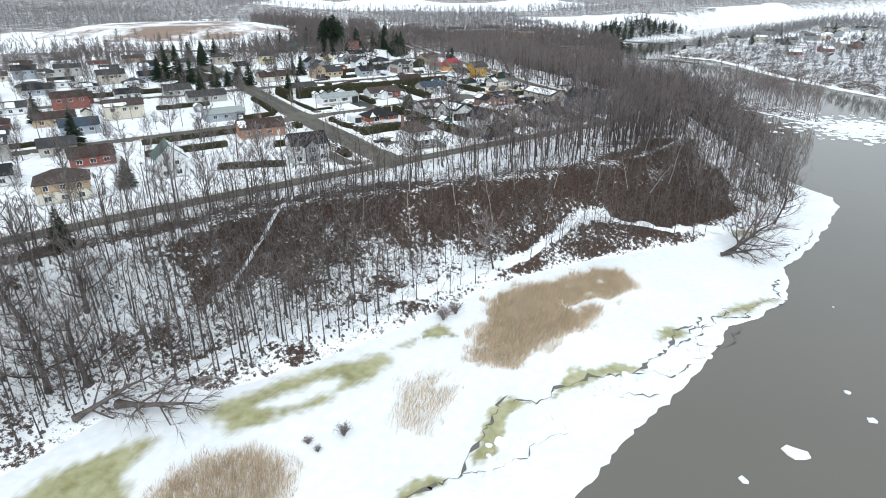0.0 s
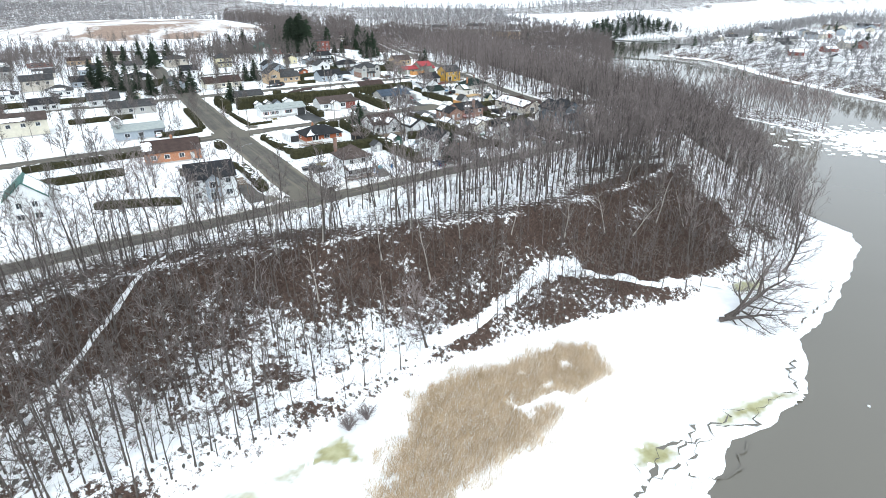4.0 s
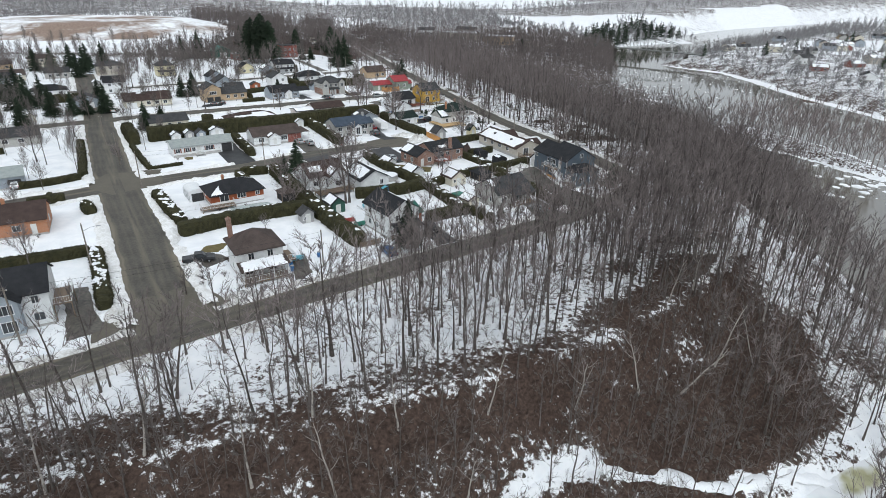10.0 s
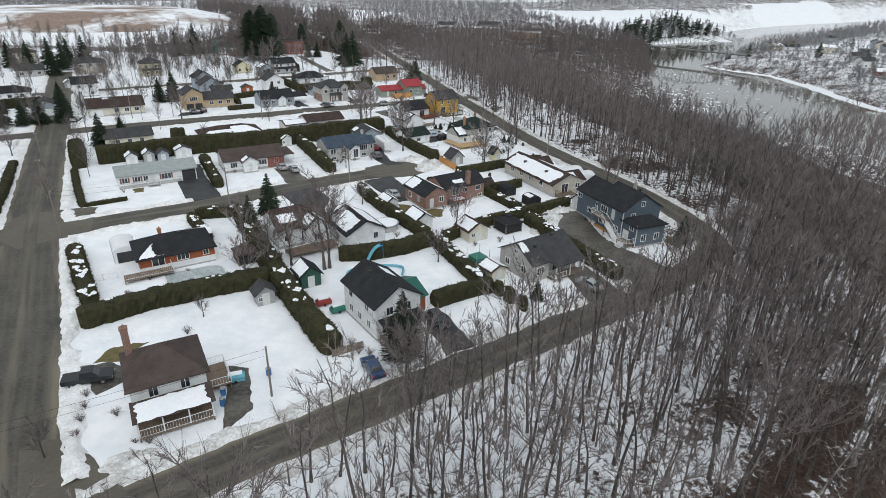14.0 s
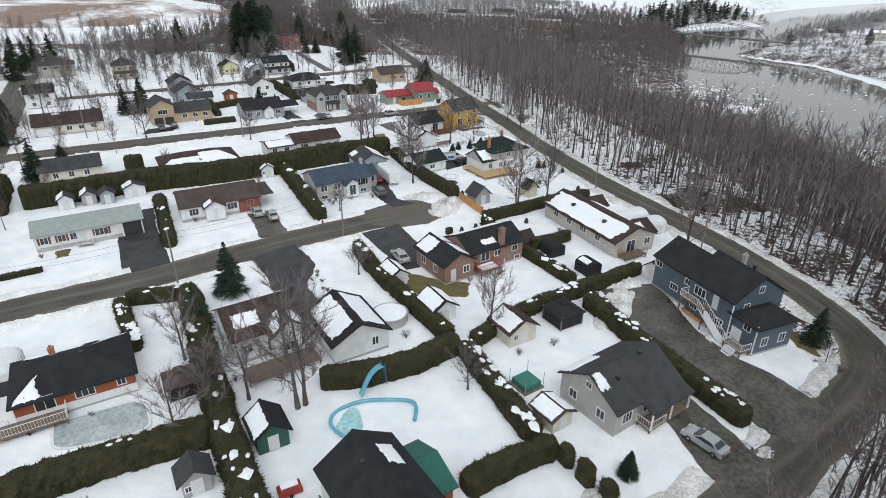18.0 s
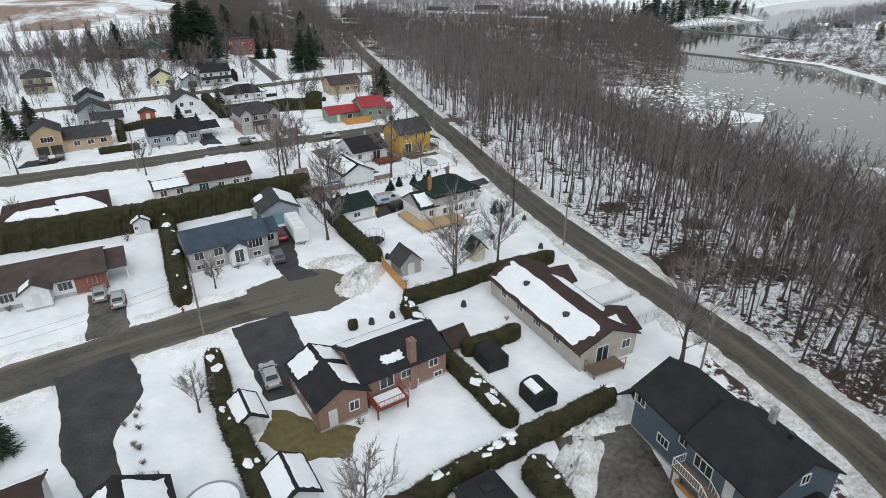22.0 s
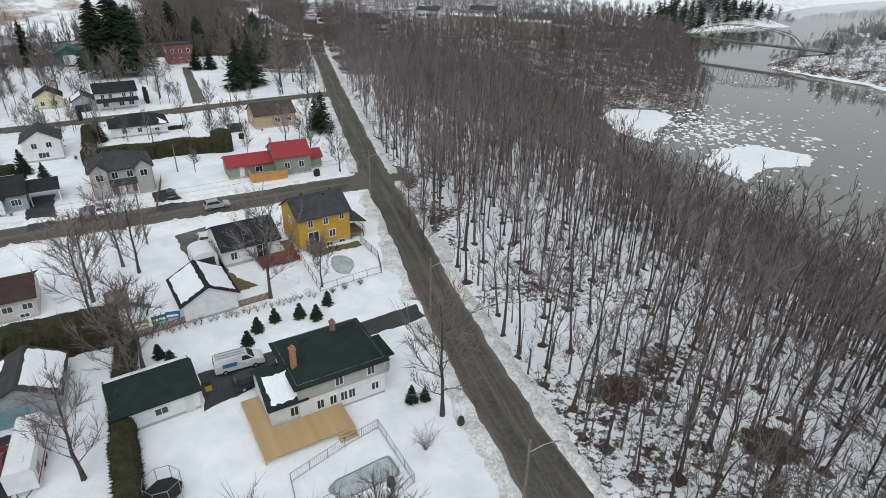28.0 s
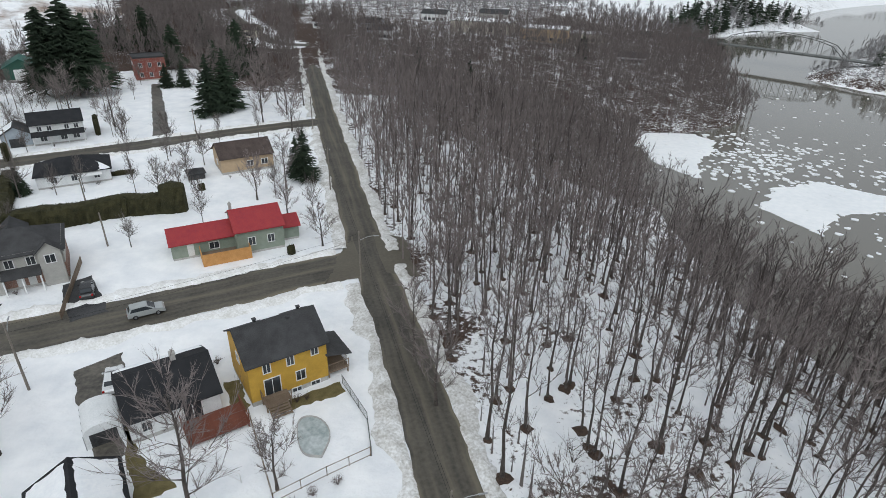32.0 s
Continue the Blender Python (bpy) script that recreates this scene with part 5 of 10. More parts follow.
def window_meshes(w, h, bars=1):
    key = (round(w, 2), round(h, 2), bars)
    if key not in window_cache:
        t = 0.09
        xs = [-w / 2 - t, -w / 2]
        for k in range(1, bars + 1):
            x = -w / 2 + w * k / (bars + 1)
            xs += [x - 0.03, x + 0.03]
        xs += [w / 2, w / 2 + t]
        fr = lattice(xs, [-t, 0, h, h + t], lambda i, j: j != 1 or i % 2 == 0, -0.07, 0.02).mesh("window", WHITE)
        pw = w / (bars + 1) - 0.05
        pn = Build().box(-pw / 2, pw / 2, -0.03, 0.01, 0.01, h - 0.01).mesh("pane", PANE)
        window_cache[key] = (fr, pn, [-w / 2 + w * (k + 0.5) / (bars + 1) for k in range(bars + 1)])
    return window_cache[key]


DOORPAINT = material("door_paint", (0.58, 0.58, 0.56), (0.70, 0.70, 0.68), 0.5, 1, 8, 0.05)
door_cache = {}


def door_meshes(w, h, mat):
    key = (round(w, 2), round(h, 2), mat.name)
    if key not in door_cache:
        b = Build().box(-w / 2, w / 2, -0.06, 0.02, 0, h)
        n = 4 if w > 2 else 2
        for k in range(n):
            z0, z1 = h * k / n + 0.06, h * (k + 1) / n - 0.06
            b.box(-w / 2 + 0.12, w / 2 - 0.12, -0.085, -0.06, z0, z1)
        door_cache[key] = b.mesh("door", mat)
    return door_cache[key]


def side_pose(side, w, d, u, z):
    if side == "front":
        return pose(u, -d / 2, z)
    if side == "back":
        return pose(-u, d / 2, z, 0, 0, 180)
    if side == "right":
        return pose(w / 2, u, z, 0, 0, 90)
    return pose(-w / 2, -u, z, 0, 0, -90)


def add_openings(h, w, d, openings):
    """Windows and doors: side, place along it, sill height, width, height, kind."""
    for side, u, z, ow, oh, *kind in openings:
        kind = kind[0] if kind else "w"
        m = side_pose(side, w, d, u, z)
        if kind[0] == "w":
            fr, pn, xs = window_meshes(ow, oh, int(kind[1:] or 1))
            o = part("window", fr, None, h)
            o.matrix_basis = m
            for x in xs:
                part("pane", pn, None, o, "dark reflecting glass").matrix_basis = pose(x, 0, 0)
        else:
            mat = {"d": DOORPAINT, "g": WHITE, "t": W["teal"], "k": TAR}[kind[0]]
            o = part("garage_door" if ow > 2 else "door", door_meshes(ow, oh, mat), None, h)
            o.matrix_basis = m


def roof_build(kind, w, d, z, rise, over=0.45, thick=0.16):
    b = Build()
    if kind == "flat":
        b.box(-w / 2 - 0.1, w / 2 + 0.1, -d / 2 - 0.1, d / 2 + 0.1, z, z + 0.25)
        b.box(-w / 2 - 0.1, w / 2 + 0.1, -d / 2 - 0.1, -d / 2 + 0.12, z + 0.25, z + 0.5)
        b.box(-w / 2 - 0.1, w / 2 + 0.1, d / 2 - 0.12, d / 2 + 0.1, z + 0.25, z + 0.5)
        return b
    if kind == "hip":
        x, y = w / 2 + over, d / 2 + over
        drop = rise * over / (min(w, d) / 2)
        r = max(x - y, 0.01)
        q = max(y - x, 0.01)
        if x >= y:
            top = [(-r, 0, z + rise), (r, 0, z + rise)]
        else:
            top = [(0, -q, z + rise), (0, q, z + rise)]
        lo = [(-x, -y), (x, -y), (x, y), (-x, y)]
        for lift, flip in ((0, False), (-thick, True)):
            v = [(a, c, z - drop + lift) for a, c in lo] + [(a, c, e + lift) for a, c, e in top]
            f = [(0, 1, 5, 4), (1, 2, 5), (2, 3, 4, 5), (3, 0, 4)] if x >= y else [(0, 1, 4), (1, 2, 5, 4), (2, 3, 5), (3, 0, 4, 5)]
            b.add(v, [q2[::-1] for q2 in f] if flip else f)
        v = [(a, c, z - drop) for a, c in lo] + [(a, c, z - drop - thick) for a, c in lo]
        b.add(v, [(k, 4 + k, 4 + (k + 1) % 4, (k + 1) % 4) for k in range(4)])
        return b
    span, length = (d, w) if kind == "gable_x" else (w, d)
    half = span / 2
    drop = rise * over / half
    top = [(-half - over, z - drop), (0, z + rise), (half + over, z - drop)]
    ring = [(p[0], p[1] + thick) for p in top] + [(p[0], p[1]) for p in top[::-1]]
    t = Build().extrude(ring[::-1], -length / 2 - over * 0.7, length / 2 + over * 0.7)
    if kind == "gable_y":
        t.v = [np.stack([-v[:, 1], v[:, 0], v[:, 2]], -1) for v in t.v]
    ridge = Build().extrude([(-0.16, z + rise + thick - 0.05), (0.16, z + rise + thick - 0.05), (0, z + rise + thick + 0.04)], -length / 2 - over * 0.7, length / 2 + over * 0.7)
    if kind == "gable_y":
        ridge.v = [np.stack([-v[:, 1], v[:, 0], v[:, 2]], -1) for v in ridge.v]
    for v in ridge.v:
        t.add(v, ridge.f)
    return t


def roof_snow(kind, w, d, z, rise, side, u0, u1, s0, s1, seed, deep=0.13):
    """A drift lying on one slope: u along the ridge 0..1, s from eave 0 to ridge 1, with a ragged rim."""
    nu, ns = 16, 9
    span, length = (w, d) if kind == "gable_y" else (d, w)
    over = 0.4
    half = span / 2
    g = np.random.RandomState(seed)
    U, S = np.meshgrid(np.linspace(u0, u1, nu), np.linspace(s0, s1, ns), indexing="ij")
    rim = np.zeros((nu, ns))
    rim[1:-1, 1:-1] = 1
    jit = (1 - rim)
    U = U + jit * g.normal(0, 0.012, U.shape) + 0.006 * g.normal(0, 1, U.shape)
    S = np.clip(S + jit * g.normal(0, 0.016, S.shape), -0.02, 0.985)
    along = (U - 0.5) * (length + over)
    across = -(half + over) + S * (half + over)
    if kind == "hip":
        lim = np.maximum(length / 2 + over - (S * (half + over)), 0.05)
        along = np.clip(along, -lim + 0.1, lim - 0.1)
    zz = z - rise * over / half + S * (rise + rise * over / half) + (0.0 if kind == "hip" else 0.16)
    top = zz + np.where(rim > 0, deep * (0.8 + 0.3 * g.rand(nu, ns)), 0.03)
    if kind == "gable_y":
        pts = np.stack([across * (-1 if side == "back" else 1), along, top], -1) if side != "back" else np.stack([-across, along, top], -1)
    else:
        pts = np.stack([along, across if side == "front" else -across, top], -1)
    ids = np.arange(nu * ns).reshape(nu, ns)
    q = np.stack([ids[:-1, :-1], ids[1:, :-1], ids[1:, 1:], ids[:-1, 1:]], -1).reshape(-1, 4)
    if (kind == "gable_y") != (side == "back"):
        q = q[:, ::-1]
    return quick_mesh("snow_drift", pts.reshape(-1, 3), q, SNOW, True)


def body_build(kind, w, d, z0, z, rise):
    b = Build()
    b.box(-w / 2, w / 2, -d / 2, d / 2, z0, z)
    if kind == "gable_x":
        b.add([(s * w / 2, y, zz) for s in (-1, 1) for y, zz in ((-d / 2, z), (d / 2, z), (0, z + rise))], [(0, 2, 1), (3, 4, 5), (0, 3, 5, 2), (1, 2, 5, 4)])
    if kind == "gable_y":
        b.add([(x, s * d / 2, zz) for s in (-1, 1) for x, zz in ((-w / 2, z), (w / 2, z), (0, z + rise))], [(0, 1, 2), (3, 5, 4), (0, 2, 5, 3), (1, 4, 5, 2)])
    return b


def volume(h, kind, w, d, eave, rise, wall, roof, ox=0.0, oy=0.0, base=0.35, openings=(), drifts=(), seed=0, upper=None):
    """One block of a house under the thing h: plinth, walls, roof, openings and snow, at an offset in the house's own axes."""
    off = pose(ox, oy, 0)
    made = []
    if base:
        made.append(part("foundation", Build().box(-w / 2 + 0.05, w / 2 - 0.05, -d / 2 + 0.05, d / 2 - 0.05, -0.3, base), CONCRETE, h))
    if upper:
        made.append(part("lower_wall", Build().box(-w / 2, w / 2, -d / 2, d / 2, base, upper[0]), W[upper[1]], h))
        made.append(part("wall", body_build(kind, w + 0.03, d + 0.03, upper[0], eave, rise), W[wall], h))
    else:
        made.append(part("wall", body_build(kind, w, d, base, eave, rise), W[wall], h))
    made.append(part("roof", roof_build(kind, w, d, eave, rise), R[roof], h))
    for k, dr in enumerate(drifts):
        made.append(part("snow_drift", roof_snow(kind, w, d, eave, rise, *dr, seed=seed * 7 + k), None, h, "snow lying on the roof"))
    before = set(h.children)
    add_openings(h, w, d, openings)
    made += [o for o in h.children if o not in before]
    for o in made:
        o.matrix_basis = off @ o.matrix_basis


def house(ax, ay, yaw, w, d, label, name="house", category="house", group="houses of the town", z=-0.05):
    """An empty at the middle of a house whose front left corner stands at (ax, ay)."""
    c, s = math.cos(radians(yaw)), math.sin(radians(yaw))
    x, y = ax + c * w / 2 - s * d / 2, ay + s * w / 2 + c * d / 2
    return thing(name, pose(x, y, ground_z(x, y) + 0.03, 0, 0, yaw), label, category, group)


def chimney(h, x, y, z0, z1, mat, s=0.6):
    part("chimney", Build().box(x - s / 2, x + s / 2, y - s / 2, y + s / 2, z0, z1).box(x - s / 2 - 0.07, x + s / 2 + 0.07, y - s / 2 - 0.07, y + s / 2 + 0.07, z1 - 0.25, z1 - 0.1).box(x - 0.12, x + 0.12, y - 0.12, y + 0.12, z1, z1 + 0.25), mat, h)


def vents(h, *places):
    for x, y, z in places:
        part("roof_vent", Build().box(x - 0.16, x + 0.16, y - 0.16, y + 0.16, z - 0.3, z + 0.3).box(x - 0.22, x + 0.22, y - 0.22, y + 0.22, z + 0.3, z + 0.38), TAR, h)


baluster_cache = {}


def railing(h, pts, z, high=1.0, mat=WHITE, step=0.28):
    """A railing with posts and balusters along points in the thing's axes."""
    key = (high, mat.name)
    if key not in baluster_cache:
        baluster_cache[key] = (Build().rod((0, 0, 0), (0, 0, high), 0.018, sides=4).mesh("baluster", mat), Build().rod((0, 0, 0), (0, 0, high + 0.06), 0.05, sides=4).mesh("post", mat))
    slim, stout = baluster_cache[key]
    for (x0, y0), (x1, y1) in zip(pts, pts[1:]):
        part("rail", Build().rod((x0, y0, z + high), (x1, y1, z + high), 0.045, sides=4), mat, h)
        part("rail", Build().rod((x0, y0, z + 0.12), (x1, y1, z + 0.12), 0.03, sides=4), mat, h)
        n = max(2, int(math.hypot(x1 - x0, y1 - y0) / step))
        for k in range(n + 1):
            end = k in (0, n)
            if not (k == n and (x1, y1) != pts[-1]):
                part("post" if end else "baluster", stout if end else slim, None, h).matrix_basis = pose(x0 + (x1 - x0) * k / n, y0 + (y1 - y0) * k / n, z)


plank_cache = {}


def deck(h, x0, x1, y0, y1, z, mat=WOOD, rail=None, railmat=WHITE):
    """A raised floor of separate planks on a joist frame and posts."""
    part("deck_frame", Build().box(x0, x1, y0, y1, z - 0.2, z - 0.055), mat, h)
    key = (round(x1 - x0, 2), mat.name)
    if key not in plank_cache:
        plank_cache[key] = Build().box(0, x1 - x0, 0, 0.24, -0.05, 0).mesh("plank", mat)
    y = y0
    while y < y1 - 0.2:
        part("plank", plank_cache[key], None, h).matrix_basis = pose(x0, y, z)
        y += 0.255
    for x in (x0 + 0.1, x1 - 0.1):
        for yy in (y0 + 0.1, y1 - 0.1):
            part("deck_post", Build().box(x - 0.07, x + 0.07, yy - 0.07, yy + 0.07, -0.3, z - 0.2), mat, h)
    if rail:
        railing(h, rail, z, mat=railmat)


def stairs(h, x0, x1, y, z, n, mat=WOOD, toward=-1, run=0.27):
    st = part("stairs", Build().box(x0 + 0.1, x1 - 0.1, min(y, y + toward * 0.05), max(y, y + toward * 0.05), z - 0.4, z - 0.05), mat, h)
    for k in range(n):
        zz = z * (n - k) / (n + 1)
        part("tread", Build().box(x0, x1, min(y + toward * run * k, y + toward * run * (k + 1)), max(y + toward * run * k, y + toward * run * (k + 1)), zz - 0.06, zz), mat, st)
    for x in (x0, x1 - 0.08):
        part("stringer", Build().add([(x, y, z - 0.1), (x + 0.08, y, z - 0.1), (x, y, z - 0.4), (x + 0.08, y, z - 0.4), (x, y + toward * run * n, 0), (x + 0.08, y + toward * run * n, 0), (x, y + toward * run * n, -0.2), (x + 0.08, y + toward * run * n, -0.2)],
              [(0, 1, 5, 4), (2, 6, 7, 3), (0, 4, 6, 2), (1, 3, 7, 5)]), mat, st)


def wins(side, z, *us, w=1.0, h=1.1, k="w1"):
    return [(side, u, z, w, h, k) for u in us]


# --- white house with a brown hipped roof, beside the first corner
h = house(-9.7, 137.6, 31, 7.6, 7.4, "white two-storey house with brown hipped roof and a front verandah", category="house")
volume(h, "hip", 7.6, 7.4, 5.4, 2.3, "white", "brown", base=0.4, openings=wins("front", 3.6, -1.6, 1.6, w=0.9) + wins("front", 1.0, -2.2, 1.8, w=1.2, h=1.2) + [("front", 0, 0.5, 0.9, 2.0, "d")] + wins("left", 3.5, -1.8, 1.6) + wins("left", 1.0, 0) + wins("right", 3.5, 0, 2))
chimney(h, -3.2, 2.6, 3, 9.2, W["brick"], 0.75)
deck(h, -3.8, 3.8, -6.2, -3.7, 0.55, WOOD, [(-3.8, -3.7), (-3.8, -6.2), (3.8, -6.2), (3.8, -3.7)])
part("verandah_roof", Build().extrude([(-6.6, 2.75), (-3.6, 3.35), (-3.6, 3.5), (-6.6, 2.9)][::-1], -4.1, 4.1), R["brown"], h)
me = roof_snow("gable_x", 8.2, 6, 2.75, 1.2, "front", 0.08, 0.9, 0.1, 0.75, 77)
o = part("snow_drift", me, None, h, "snow lying on the verandah roof")
o.matrix_basis = pose(0, -3.55, -0.02)
for x in (-3.7, -1.3, 1.3, 3.7):
    part("verandah_post", Build().box(x - 0.07, x + 0.07, -6.2, -6.06, 0.55, 2.8), WHITE, h)
deck(h, 3.85, 6.6, -1.5, 3.2, 0.9, WOOD, [(3.9, -1.5), (6.6, -1.5), (6.6, 3.2), (3.9, 3.2)], WHITE)

# --- red-orange bungalow with a dark hipped roof
h = house(-26.1, 172.2, 33, 11.6, 8.4, "orange-red brick bungalow with dark hipped roof, partly snowed over")
volume(h, "hip", 11.6, 8.4, 3.0, 2.0, "redwood", "black", base=0.9, openings=wins("front", 1.5, 0.8, w=1.8, h=1.0, k="w2") + [("front", -3.0, 0.9, 1.8, 2.0, "w1")] + wins("front", 1.6, 4.4, w=0.8, h=0.8) + wins("right", 1.5, 0) + wins("left", 1.5, -1),
       drifts=[("front", 0.02, 0.22, 0.05, 0.6), ("back", 0.75, 0.98, 0.0, 0.85), ("back", 0.1, 0.6, 0.05, 0.5)], seed=3)
part("white_band", Build().box(-5.85, 5.85, -4.26, -4.2, 0.3, 1.25), WHITE, h)
chimney(h, -1.6, 1.0, 4, 5.6, W["orange"], 0.55)
vents(h, (1.2, -0.6, 4.7))
deck(h, -8.4, -1.2, -6.4, -4.25, 0.8, WOOD, [(-8.4, -4.3), (-8.4, -6.4), (-1.2, -6.4), (-1.2, -4.3)])

# --- white house with black roof and green lean-to
h = house(14.0, 155.4, 36, 7.0, 9.4, "white two-storey house with black roof and a green-roofed lean-to")
volume(h, "gable_y", 7.0, 9.4, 5.3, 2.2, "white", "black", base=0.4, openings=wins("left", 3.6, -2.5, 2.2) + wins("left", 1.2, -2.5, 0, 2.6, w=0.9) + wins("front", 3.6, -1.4, 1.4) + wins("front", 1.0, -1.8, w=1.5, k="w2") + [("front", 1.8, 0.5, 0.9, 2.0, "d")],
       drifts=[("back", 0.55, 0.8, 0.3, 0.7)], seed=5)
vents(h, (-0.8, 1.5, 7.0))
volume(h, "gable_x", 3.2, 6.0, 3.0, 1.2, "redwood", "teal", 4.8, 1.4, openings=wins("front", 1.2, 0))
part("porch_roof", Build().extrude([(-7.2, 2.5), (-4.6, 3.2), (-4.6, 3.35), (-7.2, 2.65)][::-1], -3.2, 3.2), R["black"], h)
deck(h, -3.1, 3.1, -7.0, -4.75, 0.8, WOOD, [(-3.1, -4.8), (-3.1, -7.0), (1.8, -7.0)])
for x in (-3.0, 0, 3.0):
    part("porch_post", Build().box(x - 0.07, x + 0.07, -6.95, -6.81, 0.8, 2.6), WHITE, h)

# --- grey house near the bend
h = house(36.9, 173.2, 36, 10.2, 7.9, "beige-grey bungalow with a broad dark grey gabled roof")
volume(h, "gable_x", 10.2, 7.9, 3.4, 2.3, "greige", "grey", base=0.6, openings=wins("front", 1.2, -3.2, w=1.4, h=1.2, k="w2") + wins("front", 1.2, 0.4, w=1.8, h=1.3, k="w2") + [("front", 3.0, 0.7, 0.95, 2.05, "d")] + wins("left", 1.2, -2, 2) + wins("left", 3.9, 0, w=0.7, h=0.7),
       drifts=[("back", 0.02, 0.5, 0.0, 0.35), ("front", 0.0, 0.12, 0.55, 0.95)], seed=6)
vents(h, (2.2, -0.4, 5.7), (-2.5, -1.6, 5.0))
deck(h, -1.5, 5.0, -5.8, -4.0, 0.5, WOOD, [(-1.5, -4.0), (-1.5, -5.8), (1.0, -5.8)])
part("porch_roof", Build().extrude([(-6.1, 2.75), (-3.6, 3.45), (-3.6, 3.6), (-6.1, 2.9)][::-1], -1.7, 5.2), R["grey"], h)
for x in (-1.4, 1.8, 4.9):
    part("porch_post", Build().box(x - 0.08, x + 0.08, -5.9, -5.74, 0.5, 2.8), WHITE, h)

# --- large slate blue house
h = house(49.9, 206.0, -66.5, 15.6, 8.6, "large slate-blue two-storey house with black roof and white stairs")
volume(h, "gable_x", 7.8, 7.6, 5.2, 2.3, "blue", "black", -3.9, 0, openings=wins("front", 3.7, -3.0, 3.0, w=1.1, h=0.8) + wins("front", 1.6, 0.6, w=1.4, h=0.9, k="w2") + wins("left", 3.5, 0) + wins("left", 1.2, 1.5))
volume(h, "gable_x", 7.8, 8.6, 5.9, 2.8, "blue", "black", 3.9, -0.2, openings=wins("front", 3.7, -1.8, w=1.9, h=1.2, k="w2") + [("front", 1.0, 3.2, 0.95, 2.05, "d")] + wins("front", 1.3, -2.4, 2.2, w=1.2, h=1.0, k="w2") + wins("right", 4.0, -2.0, w=0.9) + wins("right", 6.4, 0, w=0.8, h=0.9))
volume(h, "hip", 4.2, 6.4, 4.4, 1.1, "blue", "black", 9.6, -1.0, openings=wins("front", 3.0, 0.6, w=1.0, h=0.9) + wins("right", 1.2, -1.5, 1.5, w=1.0, h=1.2) + [("front", -0.8, 0.4, 1.6, 2.1, "g")])
for x0, y0, z1 in ((7.72, -4.56, 5.9), (-7.88, -3.86, 5.2), (11.6, -4.26, 4.4)):
    part("corner_board", Build().box(x0, x0 + 0.15, y0, y0 + 0.1, 0.3, z1), WHITE, h)
chimney(h, 2.6, 1.8, 6, 9.2, CONCRETE, 0.5)
vents(h, (5.0, 1.0, 8.4))
deck(h, 0.2, 4.6, -6.0, -4.55, 3.1, WOOD, [(0.2, -4.6), (0.2, -6.0), (3.4, -6.0)])
part("stairs", Build().add([(3.4 + 0.34 * k, y, 3.1 - 0.22 * k) for k in range(15) for y in (-6.0, -4.9)] + [(3.4 + 0.34 * k, y, 2.85 - 0.22 * k) for k in range(15) for y in (-6.0, -4.9)],
                           [(2 * k, 2 * k + 2, 2 * k + 3, 2 * k + 1) for k in range(14)] + [(30 + 2 * k, 31 + 2 * k, 33 + 2 * k, 32 + 2 * k) for k in range(14)] + [(2 * k, 30 + 2 * k, 32 + 2 * k, 2 * k + 2) for k in range(14)] + [(2 * k + 1, 2 * k + 3, 33 + 2 * k, 31 + 2 * k) for k in range(14)]), WHITE, h)
b = Build()
for k in range(0, 15):
    for y in (-6.0, -4.9):
        b.rod((3.4 + 0.34 * k, y, 3.1 - 0.22 * k), (3.4 + 0.34 * k, y, 4.1 - 0.22 * k), 0.03, sides=4)
for y in (-6.0, -4.9):
    b.rod((3.4, y, 4.1), (3.4 + 0.34 * 14, y, 4.1 - 0.22 * 14), 0.05, sides=4)
part("railing", b, WHITE, h)
deck(h, 8.6, 11.5, -6.0, -4.3, 0.9, WOOD, [(8.6, -4.4), (8.6, -6.0), (11.5, -6.0), (11.5, -4.4)])
stairs(h, 9.4, 10.8, -6.0, 0.9, 4, WHITE)
part("flower_box", Build().box(-0.2, 3.6, -4.75, -4.45, 0.05, 0.5), ORANGEWOOD, h)

# --- beige house with the long brown snowy roof
h = house(37.1, 232.7, -61.7, 20.2, 8.4, "long beige brick bungalow with brown gabled roof under a snow sheet")
volume(h, "gable_x", 20.2, 8.4, 3.0, 1.8, "beige", "redbrown", base=0.7, openings=wins("front", 1.4, -6.5, -2.6, 5.4, w=1.2, h=1.0) + wins("front", 1.4, 1.4, w=1.6, h=1.1, k="w2") + [("right", -1.0, 0.6, 1.7, 2.1, "w1")] + wins("right", 1.4, 2.6, w=1.2), drifts=[("front", 0.04, 0.94, 0.03, 0.86), ("back", 0.24, 0.9, 0.05, 0.42)], seed=9)
volume(h, "gable_y", 5.2, 4.6, 2.9, 1.3, "beige", "redbrown", 6.5, 3.0, openings=wins("back", 1.3, 0), drifts=[("back", 0.1, 0.6, 0.1, 0.8)], seed=10)
volume(h, "gable_y", 4.0, 4.4, 2.9, 1.2, "beige", "redbrown", -6.0, 3.6, openings=wins("back", 1.3, 0), seed=11)
part("eave_trim", Build().box(-10.5, 10.5, -4.72, -4.66, 2.6, 2.78), R["redbrown"], h)
for x in (-4.2, 4.4):
    part("roof_vent", Build().rod((x, -2.2, 3.6), (x, -2.2, 4.35), 0.42, 0.42, 10).rod((x, -2.2, 4.35), (x, -2.2, 4.45), 0.5, 0.2, 10), TAR, h)
deck(h, 10.15, 12.0, -3.6, 1.0, 0.7, WOOD, [(10.2, -3.6), (12.0, -3.6), (12.0, 1.0)], WOOD)

